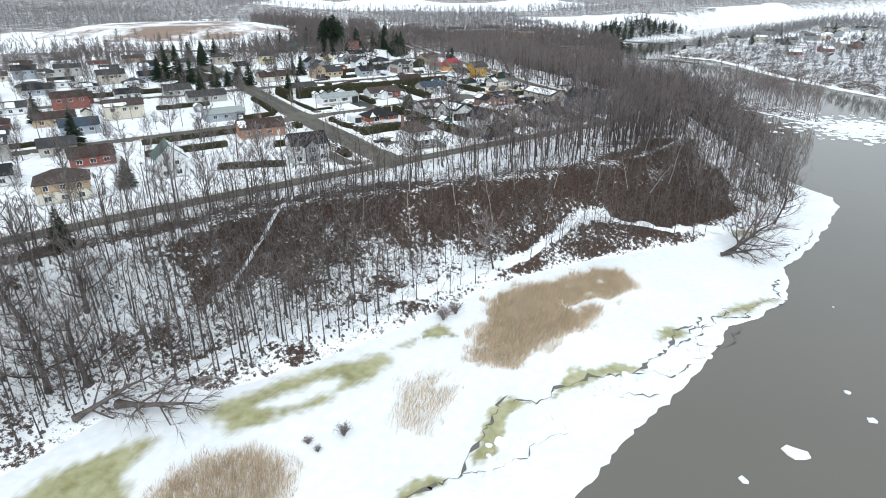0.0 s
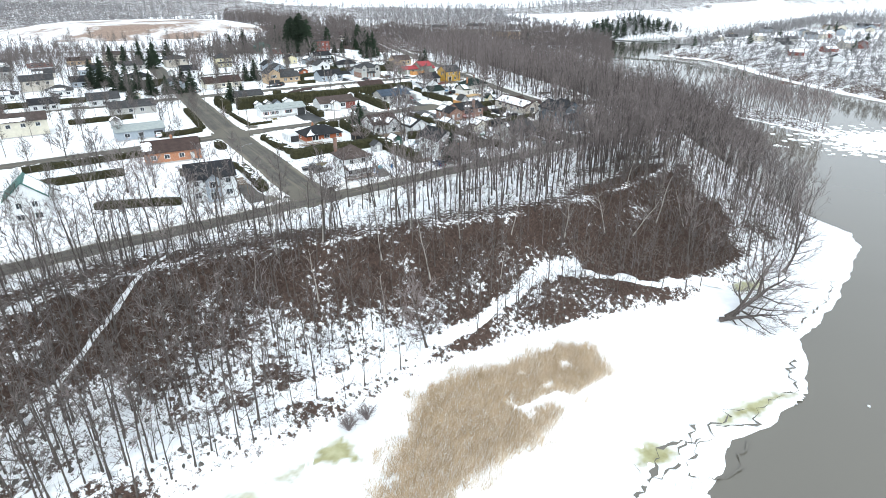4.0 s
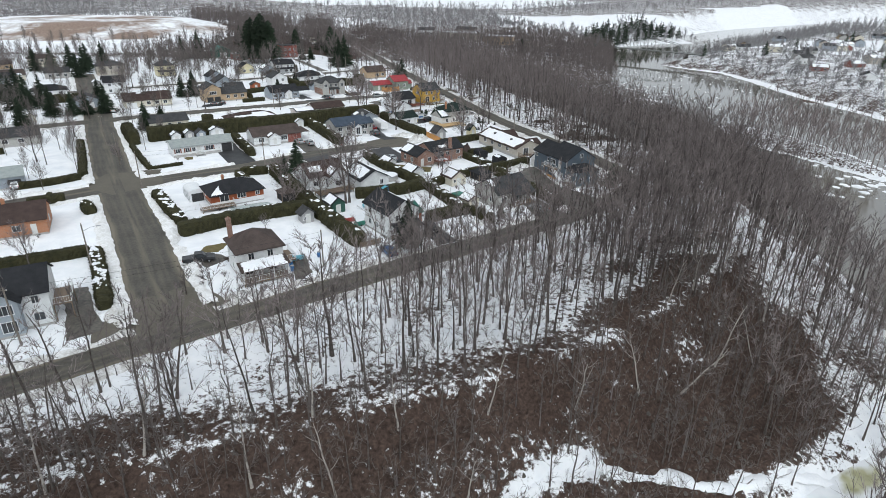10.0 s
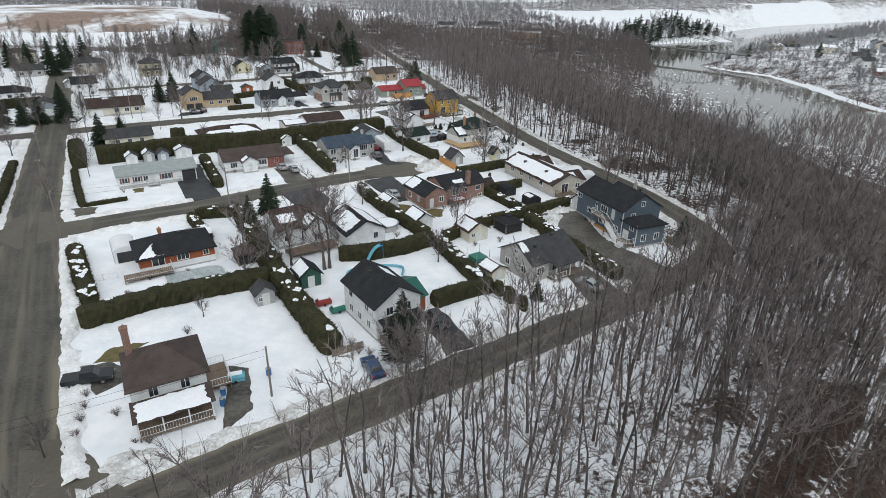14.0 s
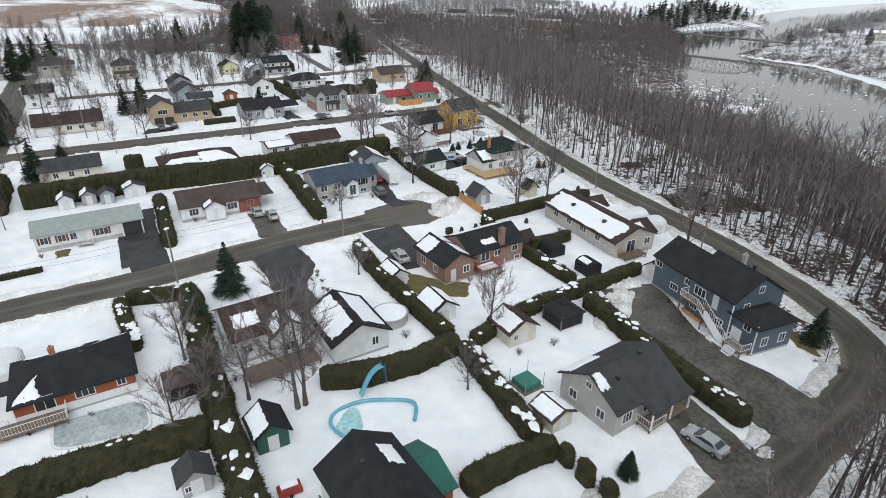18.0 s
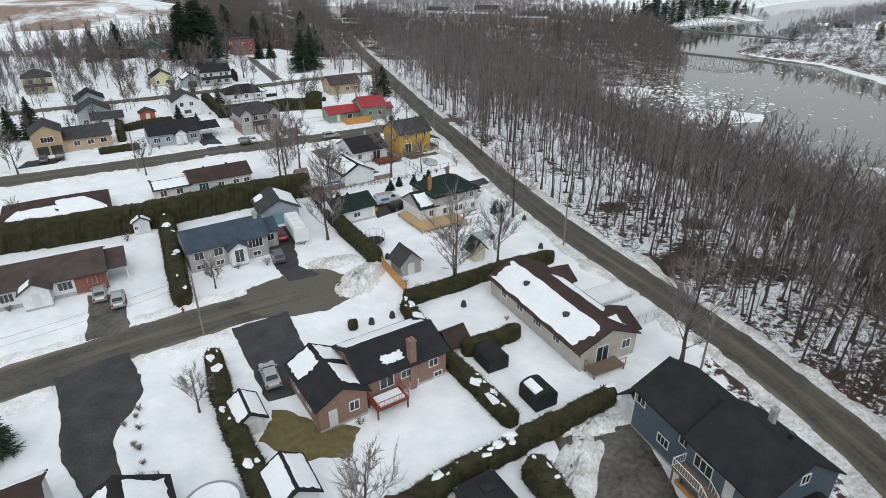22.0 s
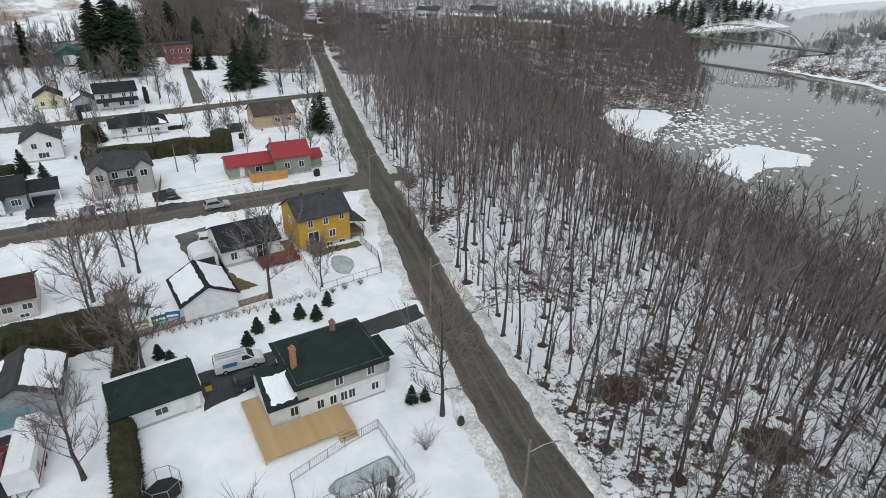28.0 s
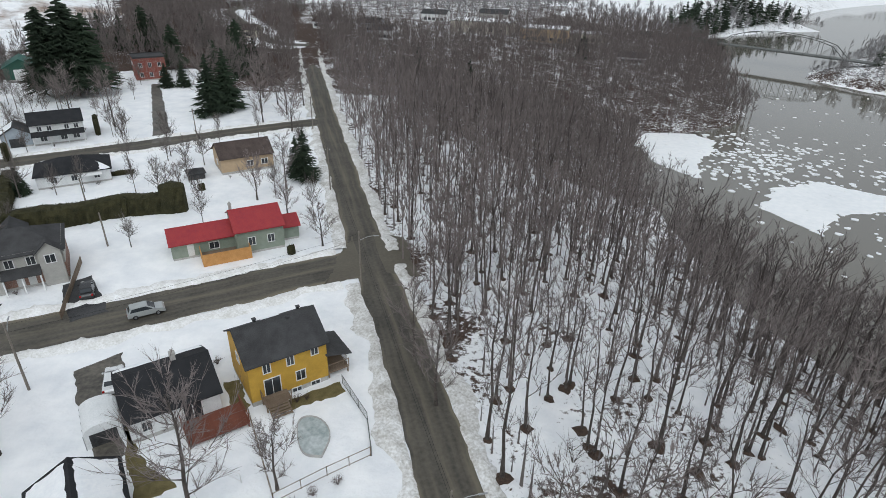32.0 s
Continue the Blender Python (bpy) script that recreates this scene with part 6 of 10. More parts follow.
# --- brick split-level with black roof
h = house(18.2, 204.6, 34.5, 16.0, 7.6, "red-brown brick split-level house with black roof and snow patches")
volume(h, "gable_x", 10.6, 7.4, 3.6, 1.7, "brick", "black", 2.7, 0.6, openings=wins("front", 1.7, -2.4, w=1.6, h=1.5, k="w1") + wins("front", 2.0, 0.0, 3.6, w=1.1, h=0.9) + wins("front", 0.35, 1.0, 4.2, w=1.0, h=0.6),
       drifts=[("back", 0.05, 0.95, 0.05, 0.8), ("front", 0.30, 0.52, 0.25, 0.5)], seed=12)
volume(h, "gable_y", 5.4, 8.6, 3.3, 1.5, "brick", "black", -5.3, 0.2, openings=wins("front", 1.4, 1.2, w=1.0) + [("front", -1.2, 0.4, 0.95, 2.05, "d")] + wins("left", 1.3, -2, 1.5, w=1.0), drifts=[("back", 0.12, 0.55, 0.1, 0.85), ("front", 0.6, 0.97, 0.1, 0.9), ("back", 0.65, 0.97, 0.1, 0.9)], seed=13)
chimney(h, 3.6, -2.9, 0, 6.6, W["brick"], 0.8)
deck(h, -2.2, 1.6, -5.6, -3.2, 1.3, REDWOOD, [(-2.2, -3.3), (-2.2, -5.6), (1.6, -5.6), (1.6, -3.3)], REDPL)
part("snow_drift", Build().box(-1.7, 1.3, -5.3, -3.6, 1.3, 1.5), SNOW, h, "snow heaped on the deck")

# --- white long bungalow with carport
h = house(-50.6, 212.3, 32.5, 13.2, 7.0, "long white bungalow with grey-green metal roof and a carport")
volume(h, "gable_x", 16.6, 7.0, 3.0, 1.3, "white", "palemetal", 1.7, 0, base=0)
part("foundation", Build().box(-6.5, 6.5, -3.55, -3.4, -0.2, 0.7), CONCRETE, h)
add_openings(h, 13.2, 7.06, wins("front", 1.3, -5.2, -2.6, w=1.1) + wins("front", 1.2, 3.4, w=2.0, h=1.2, k="w2") + [("front", 0.5, 0.6, 0.95, 2.05, "d")] + wins("front", 1.3, -0.9, w=0.9))
# the carport is solid here; its inner shade is a dark panel on the front
part("carport_dark_bay", Build().box(6.75, 9.9, -3.56, -3.51, 0.0, 2.6), TAR, h, "dark panel for the shade inside the carport")
for x in (6.7, 9.85):
    part("carport_post", Build().box(x - 0.09, x + 0.09, -3.75, -3.57, 0, 3.0), WHITE, h)
for x in (-6.0, -4.4, -3.4, -1.8, 2.2, 4.6):
    part("shutter", Build().box(x - 0.16, x + 0.16, -3.6, -3.52, 1.25, 2.45), REDWOOD, h)
deck(h, -0.6, 1.8, -4.9, -3.56, 0.6, CONCRETE, [(-0.6, -3.6), (-0.6, -4.9), (1.8, -4.9)], WHITE)

# --- brown-roofed bungalow with red brick end
h = house(-31.6, 225.7, 30.5, 14.6, 8.4, "white and red-brick bungalow with grey-brown roof and small gabled porch")
volume(h, "gable_x", 14.6, 8.4, 3.0, 1.8, "white", "brown", base=0.6, openings=wins("front", 1.2, -5.0, w=1.6, h=1.2, k="w2") + wins("front", 1.2, 2.0, w=1.8, h=1.2, k="w2") + wins("front", 1.3, 5.4, w=1.1) + [("front", -1.4, 0.6, 0.95, 2.05, "d")], drifts=[("back", 0.1, 0.9, 0.0, 0.3)], seed=15)
part("brick_panel", Build().box(3.2, 7.33, -4.27, -4.19, 0.2, 3.0), W["redbrick"], h)
volume(h, "gable_y", 3.4, 2.0, 2.9, 1.1, "white", "brown", -1.4, -5.1, openings=[("front", 0, 0.6, 1.0, 2.0, "d")], drifts=[("front", 0.1, 0.9, 0.1, 0.8)], seed=16)
part("carport_roof", Build().box(7.35, 10.2, -3.8, 3.6, 2.75, 2.95), R["brown"], h)
for y in (-3.6, 3.4):
    part("carport_post", Build().box(10.0, 10.14, y - 0.07, y + 0.07, 0, 2.75), WHITE, h)

# --- blue-roofed raised bungalow on the turning place, with its garage
h = house(-8.6, 237.6, 34, 12.2, 7.8, "grey raised bungalow with blue-grey roof and a gabled entry")
volume(h, "gable_x", 12.2, 7.8, 3.7, 1.8, "greige", "blue", base=0.5, openings=wins("front", 2.0, -4.6, -1.7, w=1.3, h=1.2, k="w1") + wins("front", 1.9, 4.1, w=2.2, h=1.4, k="w3") + wins("front", 0.4, -4.6, -1.7, 4.1, w=1.2, h=0.7), drifts=[("back", 0.2, 0.6, 0.55, 0.95)], seed=18)
volume(h, "gable_y", 2.6, 2.0, 3.2, 0.9, "white", "blue", 1.0, -4.6, openings=[("front", 0, 0.8, 1.3, 2.1, "w1")])
volume(h, "gable_x", 2.4, 4.6, 3.2, 1.2, "greige", "blue", 7.2, 0.6, openings=wins("front", 1.4, 0, w=1.1))
chimney(h, 5.4, -0.4, 4.5, 6.4, CONCRETE, 0.6)
h = house(-2.8, 254.9, 28, 6.8, 7.4, "teal garage with a grey gabled roof half under snow", "garage", "garage", "garages")
volume(h, "gable_y", 6.8, 7.4, 2.8, 1.8, "bluegrey", "grey", openings=[("front", -0.9, 0, 3.0, 2.2, "t")], drifts=[("back", 0.1, 0.95, 0.05, 0.9), ("front", 0.65, 0.95, 0.1, 0.5)], seed=20)

# --- white house among the big trees, with its garage
h = house(-6.2, 182.6, 35, 9.4, 9.0, "white house with snowy brown roof and wooden deck")
volume(h, "gable_x", 9.4, 8.0, 3.8, 2.3, "white", "redbrown", 0, 0.5, base=0.5, openings=wins("front", 1.4, -3.0, 3.0, w=1.2) + [("front", 0.4, 0.6, 1.6, 2.1, "w1")], drifts=[("front", 0.10, 0.42, 0.3, 0.7), ("back", 0.0, 1.0, 0.0, 0.4)], seed=22)
volume(h, "gable_y", 4.2, 3.6, 3.8, 1.7, "white", "redbrown", 2.0, -3.6, openings=wins("front", 1.3, 0, w=1.5, k="w2"), drifts=[("front", 0.1, 0.9, 0.2, 0.85), ("back", 0.1, 0.9, 0.2, 0.85)], seed=23)
deck(h, -4.4, 4.4, -8.6, -5.5, 0.8, WOOD, [(-4.4, -5.6), (-4.4, -8.6), (4.4, -8.6), (4.4, -5.6)], WOOD)
h = house(5.4, 184.2, 33, 7.4, 9.2, "white garage with dark gabled roof, both slopes under snow", "garage", "garage", "garages")
volume(h, "gable_y", 7.4, 9.2, 2.8, 2.0, "white", "black", openings=wins("right", 1.2, 0) + wins("front", 1.2, 1.8, w=0.8), drifts=[("front", 0.12, 0.95, 0.12, 0.86), ("back", 0.1, 0.95, 0.12, 0.86)], seed=24)

# --- white and grey house with dark green hipped roof and a new deck
h = house(25.9, 256.9, 33, 12.2, 8.2, "white and grey house with dark green hipped roof and wooden deck")
volume(h, "hip", 9.6, 8.2, 4.9, 2.1, "greige", "green", 1.3, 0, base=0.3, upper=(2.7, "white"), openings=wins("front", 3.2, -0.4, 3.2, w=0.8, h=1.0) + wins("front", 1.0, -2.6, -1.2, 0.0, 0.9, w=0.7, h=1.1) + wins("front", 1.0, 3.6, w=0.8, h=0.9) + wins("right", 1.2, 0) + wins("left", 3.4, 2))
volume(h, "gable_x", 3.6, 6.4, 3.0, 1.9, "greige", "green", -4.6, -0.6, upper=(2.6, "white"), openings=wins("front", 1.0, 0.6, w=0.8), drifts=[("front", 0.1, 0.9, 0.1, 0.85)], seed=25)
chimney(h, -2.9, -1.4, 3.5, 7.6, W["orange"], 0.55)
chimney(h, 2.2, 0.6, 6.4, 8.0, W["brick"], 0.5)
deck(h, -8.3, 0.9, -8.0, -4.16, 0.75, NEWWOOD)
deck(h, -8.3, -6.42, -4.16, 1.3, 0.75, NEWWOOD)
stairs(h, -1.0, 0.9, -8.0, 0.75, 3, NEWWOOD)
volume(h, "hip", 2.0, 3.4, 3.0, 0.7, "grey", "green", 7.1, 0.6, openings=wins("front", 1.0, 0, w=0.7))
h = house(10.6, 255.2, 36.5, 7.9, 6.0, "long white garage with dark green roof", "garage", "garage", "garages")
volume(h, "gable_x", 7.9, 6.0, 2.7, 1.5, "white", "green", openings=wins("front", 1.0, 0.2, w=1.2, h=0.8) + [("front", 2.9, 0.1, 0.9, 2.0, "d")], drifts=[("back", 0.0, 1.0, 0.0, 0.5)], seed=27)
part("stove_pipe", Build().rod((-3.2, -1.4, 3.2), (-3.2, -1.4, 4.5), 0.09), TAR, h)

# --- white garage with snow, black-roofed house, yellow house
h = house(8.7, 275.0, 36, 6.8, 8.0, "white garage with black roof edges, both slopes under snow", "garage", "garage", "garages")
volume(h, "gable_y", 6.8, 8.0, 2.7, 1.8, "white", "black", openings=[("back", 0, 0, 2.6, 2.1, "g")] + wins("right", 1.0, 1), drifts=[("front", 0.06, 0.97, 0.08, 0.9), ("back", 0.06, 0.97, 0.08, 0.9)], seed=28)
h = house(8.2, 289.8, 36, 8.8, 8.6, "white bungalow with a black gabled roof and red-brown deck")
volume(h, "gable_x", 8.8, 8.6, 3.0, 2.1, "white", "black", base=0.5, openings=wins("front", 1.1, -2.8, w=0.9) + [("front", 1.6, 0.5, 1.8, 2.0, "w1")] + wins("left", 1.2, -2, 1), drifts=[("back", 0.0, 1.0, 0.0, 0.3)], seed=29)
chimney(h, 1.2, 0.4, 4.5, 6.2, CONCRETE, 0.5)
deck(h, 0.2, 6.2, -8.0, -4.35, 0.6, REDWOOD, [(0.2, -4.4), (0.2, -8.0), (6.2, -8.0), (6.2, -4.4)], REDWOOD)
h = house(18.3, 295.8, 36, 8.8, 7.4, "mustard-yellow two-storey house with dark roof and white windows")
volume(h, "gable_x", 8.8, 7.4, 5.6, 2.3, "yellow", "grey", base=0.6, openings=wins("front", 3.9, -2.4, 0.2, w=0.75, h=1.15) + wins("front", 4.2, 3.0, w=0.75, h=1.1) + [("front", -2.0, 0.9, 1.7, 2.1, "w1")] + wins("front", 1.5, 1.2, w=1.0, h=1.2) + wins("front", 0.05, 0.6, 2.8, w=1.0, h=0.5) + wins("left", 3.8, 0) + wins("right", 3.8, 0),
       drifts=[("back", 0.4, 0.6, 0.4, 0.7)], seed=30)
vents(h, (-2.0, 0.5, 7.9), (1.4, -0.5, 7.6), (3.0, 0.6, 7.8))
deck(h, -3.4, -0.6, -5.4, -3.75, 1.0, WOOD, [(-3.4, -3.8), (-3.4, -5.4), (-0.6, -5.4)], WOOD)
stairs(h, -3.2, -1.0, -5.4, 1.0, 5, WOOD)
deck(h, 4.45, 7.0, -3.6, 0.6, 0.9, WOOD, [(4.5, -3.6), (7.0, -3.6), (7.0, 0.6)], WOOD)
part("porch_roof", Build().add([(4.2, -4.0, 3.7), (7.3, -4.0, 2.9), (7.3, 1.0, 2.9), (4.2, 1.0, 3.7), (4.2, -4.0, 3.55), (7.3, -4.0, 2.75), (7.3, 1.0, 2.75), (4.2, 1.0, 3.55)], [(0, 1, 2, 3), (4, 7, 6, 5), (0, 4, 5, 1), (1, 5, 6, 2), (2, 6, 7, 3)]), R["grey"], h)
for y in (-3.5, 0.5):
    part("porch_post", Build().box(6.85, 6.99, y - 0.07, y + 0.07, 0.9, 2.9), WHITE, h)

# --- red-roofed green house with a cedar fence
h = house(4.6, 329.4, 30, 7.4, 8.0, "sage-green house with bright red metal roof and cedar-fenced deck")
volume(h, "gable_x", 7.4, 8.0, 4.2, 2.0, "green", "redmetal", base=0.4, openings=wins("front", 1.5, -1.4, 1.6, w=1.0, h=1.3) + wins("right", 1.5, 0))
volume(h, "gable_x", 9.6, 6.2, 2.8, 1.3, "green", "redmetal", -8.4, 1.4, openings=wins("front", 1.0, 1.5, w=1.4) + [("front", -2, 0.4, 0.95, 2.0, "d")])
volume(h, "gable_x", 3.0, 4.0, 2.6, 1.1, "green", "redmetal", 5.2, 0.4)
chimney(h, -3.4, 1.2, 5, 7, CONCRETE, 0.45)
deck(h, -9.0, -3.8, -5.4, -1.8, 0.7, WOOD)
part("cedar_fence", Build().box(-9.1, -2.0, -5.6, -5.5, 0.0, 2.0).box(-9.2, -9.1, -5.6, -2.0, 0.0, 2.0).box(-2.0, -1.9, -5.6, -4.0, 0.0, 2.0), ORANGEWOOD, h)

# --- houses along the second street
h = house(-26.9, 265.4, 33, 18.8, 7.2, "long pale bungalow half brown-roofed and half flat under snow")
volume(h, "gable_x", 12.0, 7.2, 3.1, 1.4, "pink", "redbrown", 3.4, 0, openings=wins("front", 1.4, -0.2, 2.8, 5.0, w=1.1, h=0.8) + wins("front", 1.1, -3.6, w=1.8, h=1.4, k="w2") + wins("front", 0.3, 0.6, 4.4, w=1.0, h=0.5), drifts=[("back", 0.0, 1.0, 0.0, 0.5)], seed=33)
volume(h, "gable_x", 6.8, 6.4, 2.7, 0.7, "pink", "grey", -6.0, -0.2, openings=wins("front", 1.2, -1.8, 1.2, w=1.2), drifts=[("front", 0.03, 0.97, 0.04, 0.95), ("back", 0.03, 0.97, 0.04, 0.95)], seed=34)
vents(h, (1.0, 1.2, 4.1), (5.6, 1.0, 4.2))
part("tarpaulin", Build().extrude([(-6.2, 0), (-3.8, 0), (-3.9, 1.2), (-5.2, 1.4), (-6.1, 0.9)], -1.6, 2.2), TURQ, h, "turquoise tarpaulin over garden furniture")
h = house(-46.0, 249.4, 32, 16.6, 9.5, "low bungalow with brown roof heavy with snow")
volume(h, "hip", 16.6, 9.5, 2.7, 1.7, "cream", "redbrown", openings=wins("front", 1.1, -5, 0, 5), drifts=[("front", 0.03, 0.5, 0.0, 0.55), ("front", 0.5, 0.97, 0.0, 0.8), ("back", 0.05, 0.95, 0.0, 0.5)], seed=35)
h = house(-70.5, 244.0, 33, 12.0, 8.0, "low bungalow with a dark grey roof behind the hedge")
volume(h, "gable_x", 12.0, 8.0, 2.8, 1.6, "cream", "grey", openings=wins("front", 1.1, -3, 0, 3))
h = house(-96.0, 280.3, 32, 17.0, 8.6, "brown-roofed bungalow with cream walls and a double garage")
volume(h, "gable_x", 17.0, 8.6, 3.0, 2.3, "cream", "redbrown", base=0.5, openings=wins("front", 1.2, 0.0, 3.0, 6.0, w=1.3) + [("front", -6.0, 0.1, 3.6, 2.1, "g")], drifts=[("front", 0.3, 0.4, 0.8, 0.95)], seed=36)
h = house(-70.0, 294.2, 34, 17.0, 8.6, "tan split-level house with dark roof and double garage")
volume(h, "gable_y", 6.4, 8.6, 5.4, 1.9, "tan", "grey", -5.2, 0, openings=wins("front", 3.2, 0, w=2.6, h=1.2, k="w3") + [("front", -1.4, 0.1, 2.4, 2.1, "k"), ("front", 1.5, 0.1, 2.4, 2.1, "k")])
volume(h, "gable_x", 10.6, 8.0, 3.2, 1.9, "tan", "grey", 3.3, 0.3, openings=wins("front", 1.3, -2.5, 0.5, 3.4, w=1.3), drifts=[("back", 0.1, 0.9, 0.0, 0.3)], seed=37)
h = house(-45.4, 302.2, 34, 12.2, 8.4, "blue-grey bungalow with dark roof, gabled entry and carport")
volume(h, "gable_x", 12.2, 8.4, 3.2, 2.1, "bluegrey", "black", base=0.4, openings=wins("front", 1.1, -4.4, 4.4, w=1.5, k="w2") + wins("front", 1.1, -1.8, w=1.0))
volume(h, "gable_y", 2.6, 1.8, 3.1, 1.0, "white", "black", 1.2, -4.9, openings=[("front", 0, 0.4, 1.0, 2.0, "d")])
part("carport_roof", Build().extrude([(-3.4, 2.7), (0.4, 3.9), (4.2, 2.7), (4.2, 2.85), (0.4, 4.05), (-3.4, 2.85)][::-1], 6.3, 11.5), R["black"], h)
for x in (6.6, 11.2):
    part("carport_post", Build().box(x - 0.08, x + 0.08, -3.3, -3.14, 0, 2.8), WHITE, h)
h = house(-26.2, 314.4, 33, 10.8, 8.6, "grey two-storey house with dark roof, twin gables and brick ground floor")
volume(h, "hip", 10.8, 8.6, 5.5, 2.2, "greige", "grey", base=0.4, upper=(2.9, "brick"), openings=wins("front", 3.5, -3.6, -1.2, 1.4, 3.8, w=1.0, h=1.2) + wins("front", 0.9, -3.6, 3.6, w=1.7, h=1.3, k="w2") + [("front", -0.5, 0.4, 0.95, 2.05, "d"), ("front", 0.9, 0.4, 0.95, 2.05, "d")])
for x in (-3.8, 3.8):
    volume(h, "gable_y", 2.8, 1.0, 5.5, 1.3, "greige", "grey", x, -4.6, base=0, openings=wins("front", 3.6, 0, w=1.2, h=1.2))
part("porch_roof", Build().extrude([(-6.4, 2.6), (-4.3, 3.2), (-4.3, 3.35), (-6.4, 2.75)][::-1], -2.4, 2.4), R["grey"], h)
for x in (-2.2, 0, 2.2):
    part("porch_post", Build().box(x - 0.09, x + 0.09, -6.3, -6.12, 0, 2.7), WHITE, h)

# --- houses along the third street and the school-like brick building
h = house(-52.5, 333.0, 33, 7.4, 8.0, "white two-storey house with dark gabled roof")
volume(h, "gable_y", 7.4, 8.0, 4.6, 2.2, "white", "grey", openings=wins("front", 3.0, -1.4, 1.4) + wins("front", 0.8, 0, w=2.0, k="w2"))
h = house(-74.5, 320.8, 33, 8.4, 8.0, "white storey-and-a-half house with grey roof")
volume(h, "gable_y", 8.4, 8.0, 4.2, 2.4, "bluegrey", "grey", openings=wins("front", 3.2, 0) + wins("front", 0.9, -2.4, 2.4, w=1.3))
volume(h, "gable_x", 8.0, 4.0, 2.6, 1.2, "white", "grey", 3.0, -5.0, openings=wins("front", 1, -2, 2))
h = house(-62.5, 378.6, 34, 11.0, 7.6, "white two-storey house with dark roof and long porch")
volume(h, "gable_x", 11.0, 7.6, 5.0, 1.9, "white", "black", openings=wins("front", 3.3, -3.6, -1.6, 2.0, 4.0, w=0.9) + wins("front", 0.9, -3.2, 1, 3.6, w=1.3))
part("porch_roof", Build().extrude([(-6.2, 2.5), (-3.8, 3.1), (-3.8, 3.25), (-6.2, 2.65)][::-1], -5.5, 5.5), R["black"], h)
for x in (-5.2, -1.8, 1.8, 5.2):
    part("porch_post", Build().box(x - 0.09, x + 0.09, -6.1, -5.92, 0, 2.6), WHITE, h)
volume(h, "gable_y", 6.0, 7.0, 3.0, 1.8, "bluegrey", "grey", -8.6, 0.2, openings=[("front", 0, 0, 3.0, 2.1, "k")], drifts=[("front", 0.1, 0.9, 0.1, 0.9)], seed=41)
h = house(-80.2, 377.8, 33, 6.8, 6.6, "small pale-yellow house with black roof")
volume(h, "gable_y", 6.8, 6.6, 3.4, 2.0, "yellowish", "black", openings=wins("front", 1.0, -1.6, 1.6))
h = house(-43.8, 352.4, 32, 13.0, 8.8, "low white bungalow with dark hipped roof rimmed with snow")
volume(h, "hip", 13.0, 8.8, 2.9, 1.9, "white", "black", openings=wins("front", 1.0, -3.5, 0, 4), drifts=[("back", 0.02, 0.98, 0.0, 0.3), ("front", 0.85, 0.99, 0.0, 0.5)], seed=42)
part("awning", Build().box(1.6, 5.0, -6.6, -4.4, 2.2, 2.32), WHITE, h)
h = house(-11.5, 364.2, 33, 11.0, 8.0, "tan bungalow with brown gabled roof beside the road")
volume(h, "gable_x", 11.0, 8.0, 3.6, 2.2, "tan", "brown", base=0.5, openings=wins("front", 1.3, 0.5, 3.6, w=1.3) + wins("right", 1.3, 0) + wins("left", 1.3, 0))
h = house(-82.0, 333.4, 33, 7.4, 7.6, "white and blue two-storey house with dark gabled roof")
volume(h, "gable_y", 7.4, 7.6, 4.8, 2.2, "bluegrey", "black", openings=wins("front", 3.1, -1.4, 1.4) + wins("front", 0.8, 0, w=2.0, k="w2"))
h = house(-118.5, 363.4, 33, 8.6, 8.2, "tall cream house with a grey hipped roof and porch")
volume(h, "hip", 8.6, 8.2, 5.8, 2.2, "yellowish", "grey", openings=wins("front", 3.6, -2, 2) + wins("front", 0.9, -2, 2))
part("porch_roof", Build().extrude([(-6.4, 2.6), (-4.1, 3.2), (-4.1, 3.35), (-6.4, 2.75)][::-1], -4.3, 4.3), R["grey"], h)
h = house(-119.5, 312.0, 33, 8.4, 8.2, "white two-storey house with dark roof")
volume(h, "gable_x", 8.4, 8.2, 5.0, 2.0, "white", "black", openings=wins("front", 3.3, -2, 2) + wins("front", 0.9, -2, 2))
h = house(-114.0, 279.0, 33, 8.6, 8.0, "pale blue garage with grey gabled roof", "garage", "garage", "garages")
volume(h, "gable_y", 8.6, 8.0, 3.0, 2.0, "bluegrey", "grey", openings=[("front", 0, 0, 4.0, 2.2, "g")])
h = house(-74.5, 449.5, 33, 10.0, 9.0, "square dark red brick building with a flat white roof", "brick_building", "building", "large buildings")
volume(h, "flat", 10.0, 9.0, 7.4, 0, "redbrick", "grey", openings=wins("front", 4.4, -3, 0, 3, h=1.4) + wins("front", 1.2, -3, 0, 3, h=1.4) + wins("right", 4.4, -2, 2, h=1.4) + wins("left", 4.4, -2, 2, h=1.4))
h = house(-101.0, 433.5, 33, 24.0, 8.0, "long low red brick wing with flat snowy roof", "brick_building", "building", "large buildings")
volume(h, "flat", 24.0, 8.0, 3.6, 0, "redbrick", "palemetal", openings=wins("front", 1.1, -10, -7, -4, -1, 2, 5, 8, w=1.4, h=1.5))
part("snow_drift", Build().box(-11.8, 11.8, -3.8, 3.8, 3.85, 4.0), SNOW, h, "snow on the flat roof")
h = house(-115.0, 441.5, 34, 10.0, 12.0, "dark green metal barn with a white door", "barn", "barn", "large buildings")
volume(h, "gable_y", 10.0, 12.0, 4.2, 2.6, "darkgreen", "teal", openings=[("front", 0, 0, 4.4, 3.6, "g")])

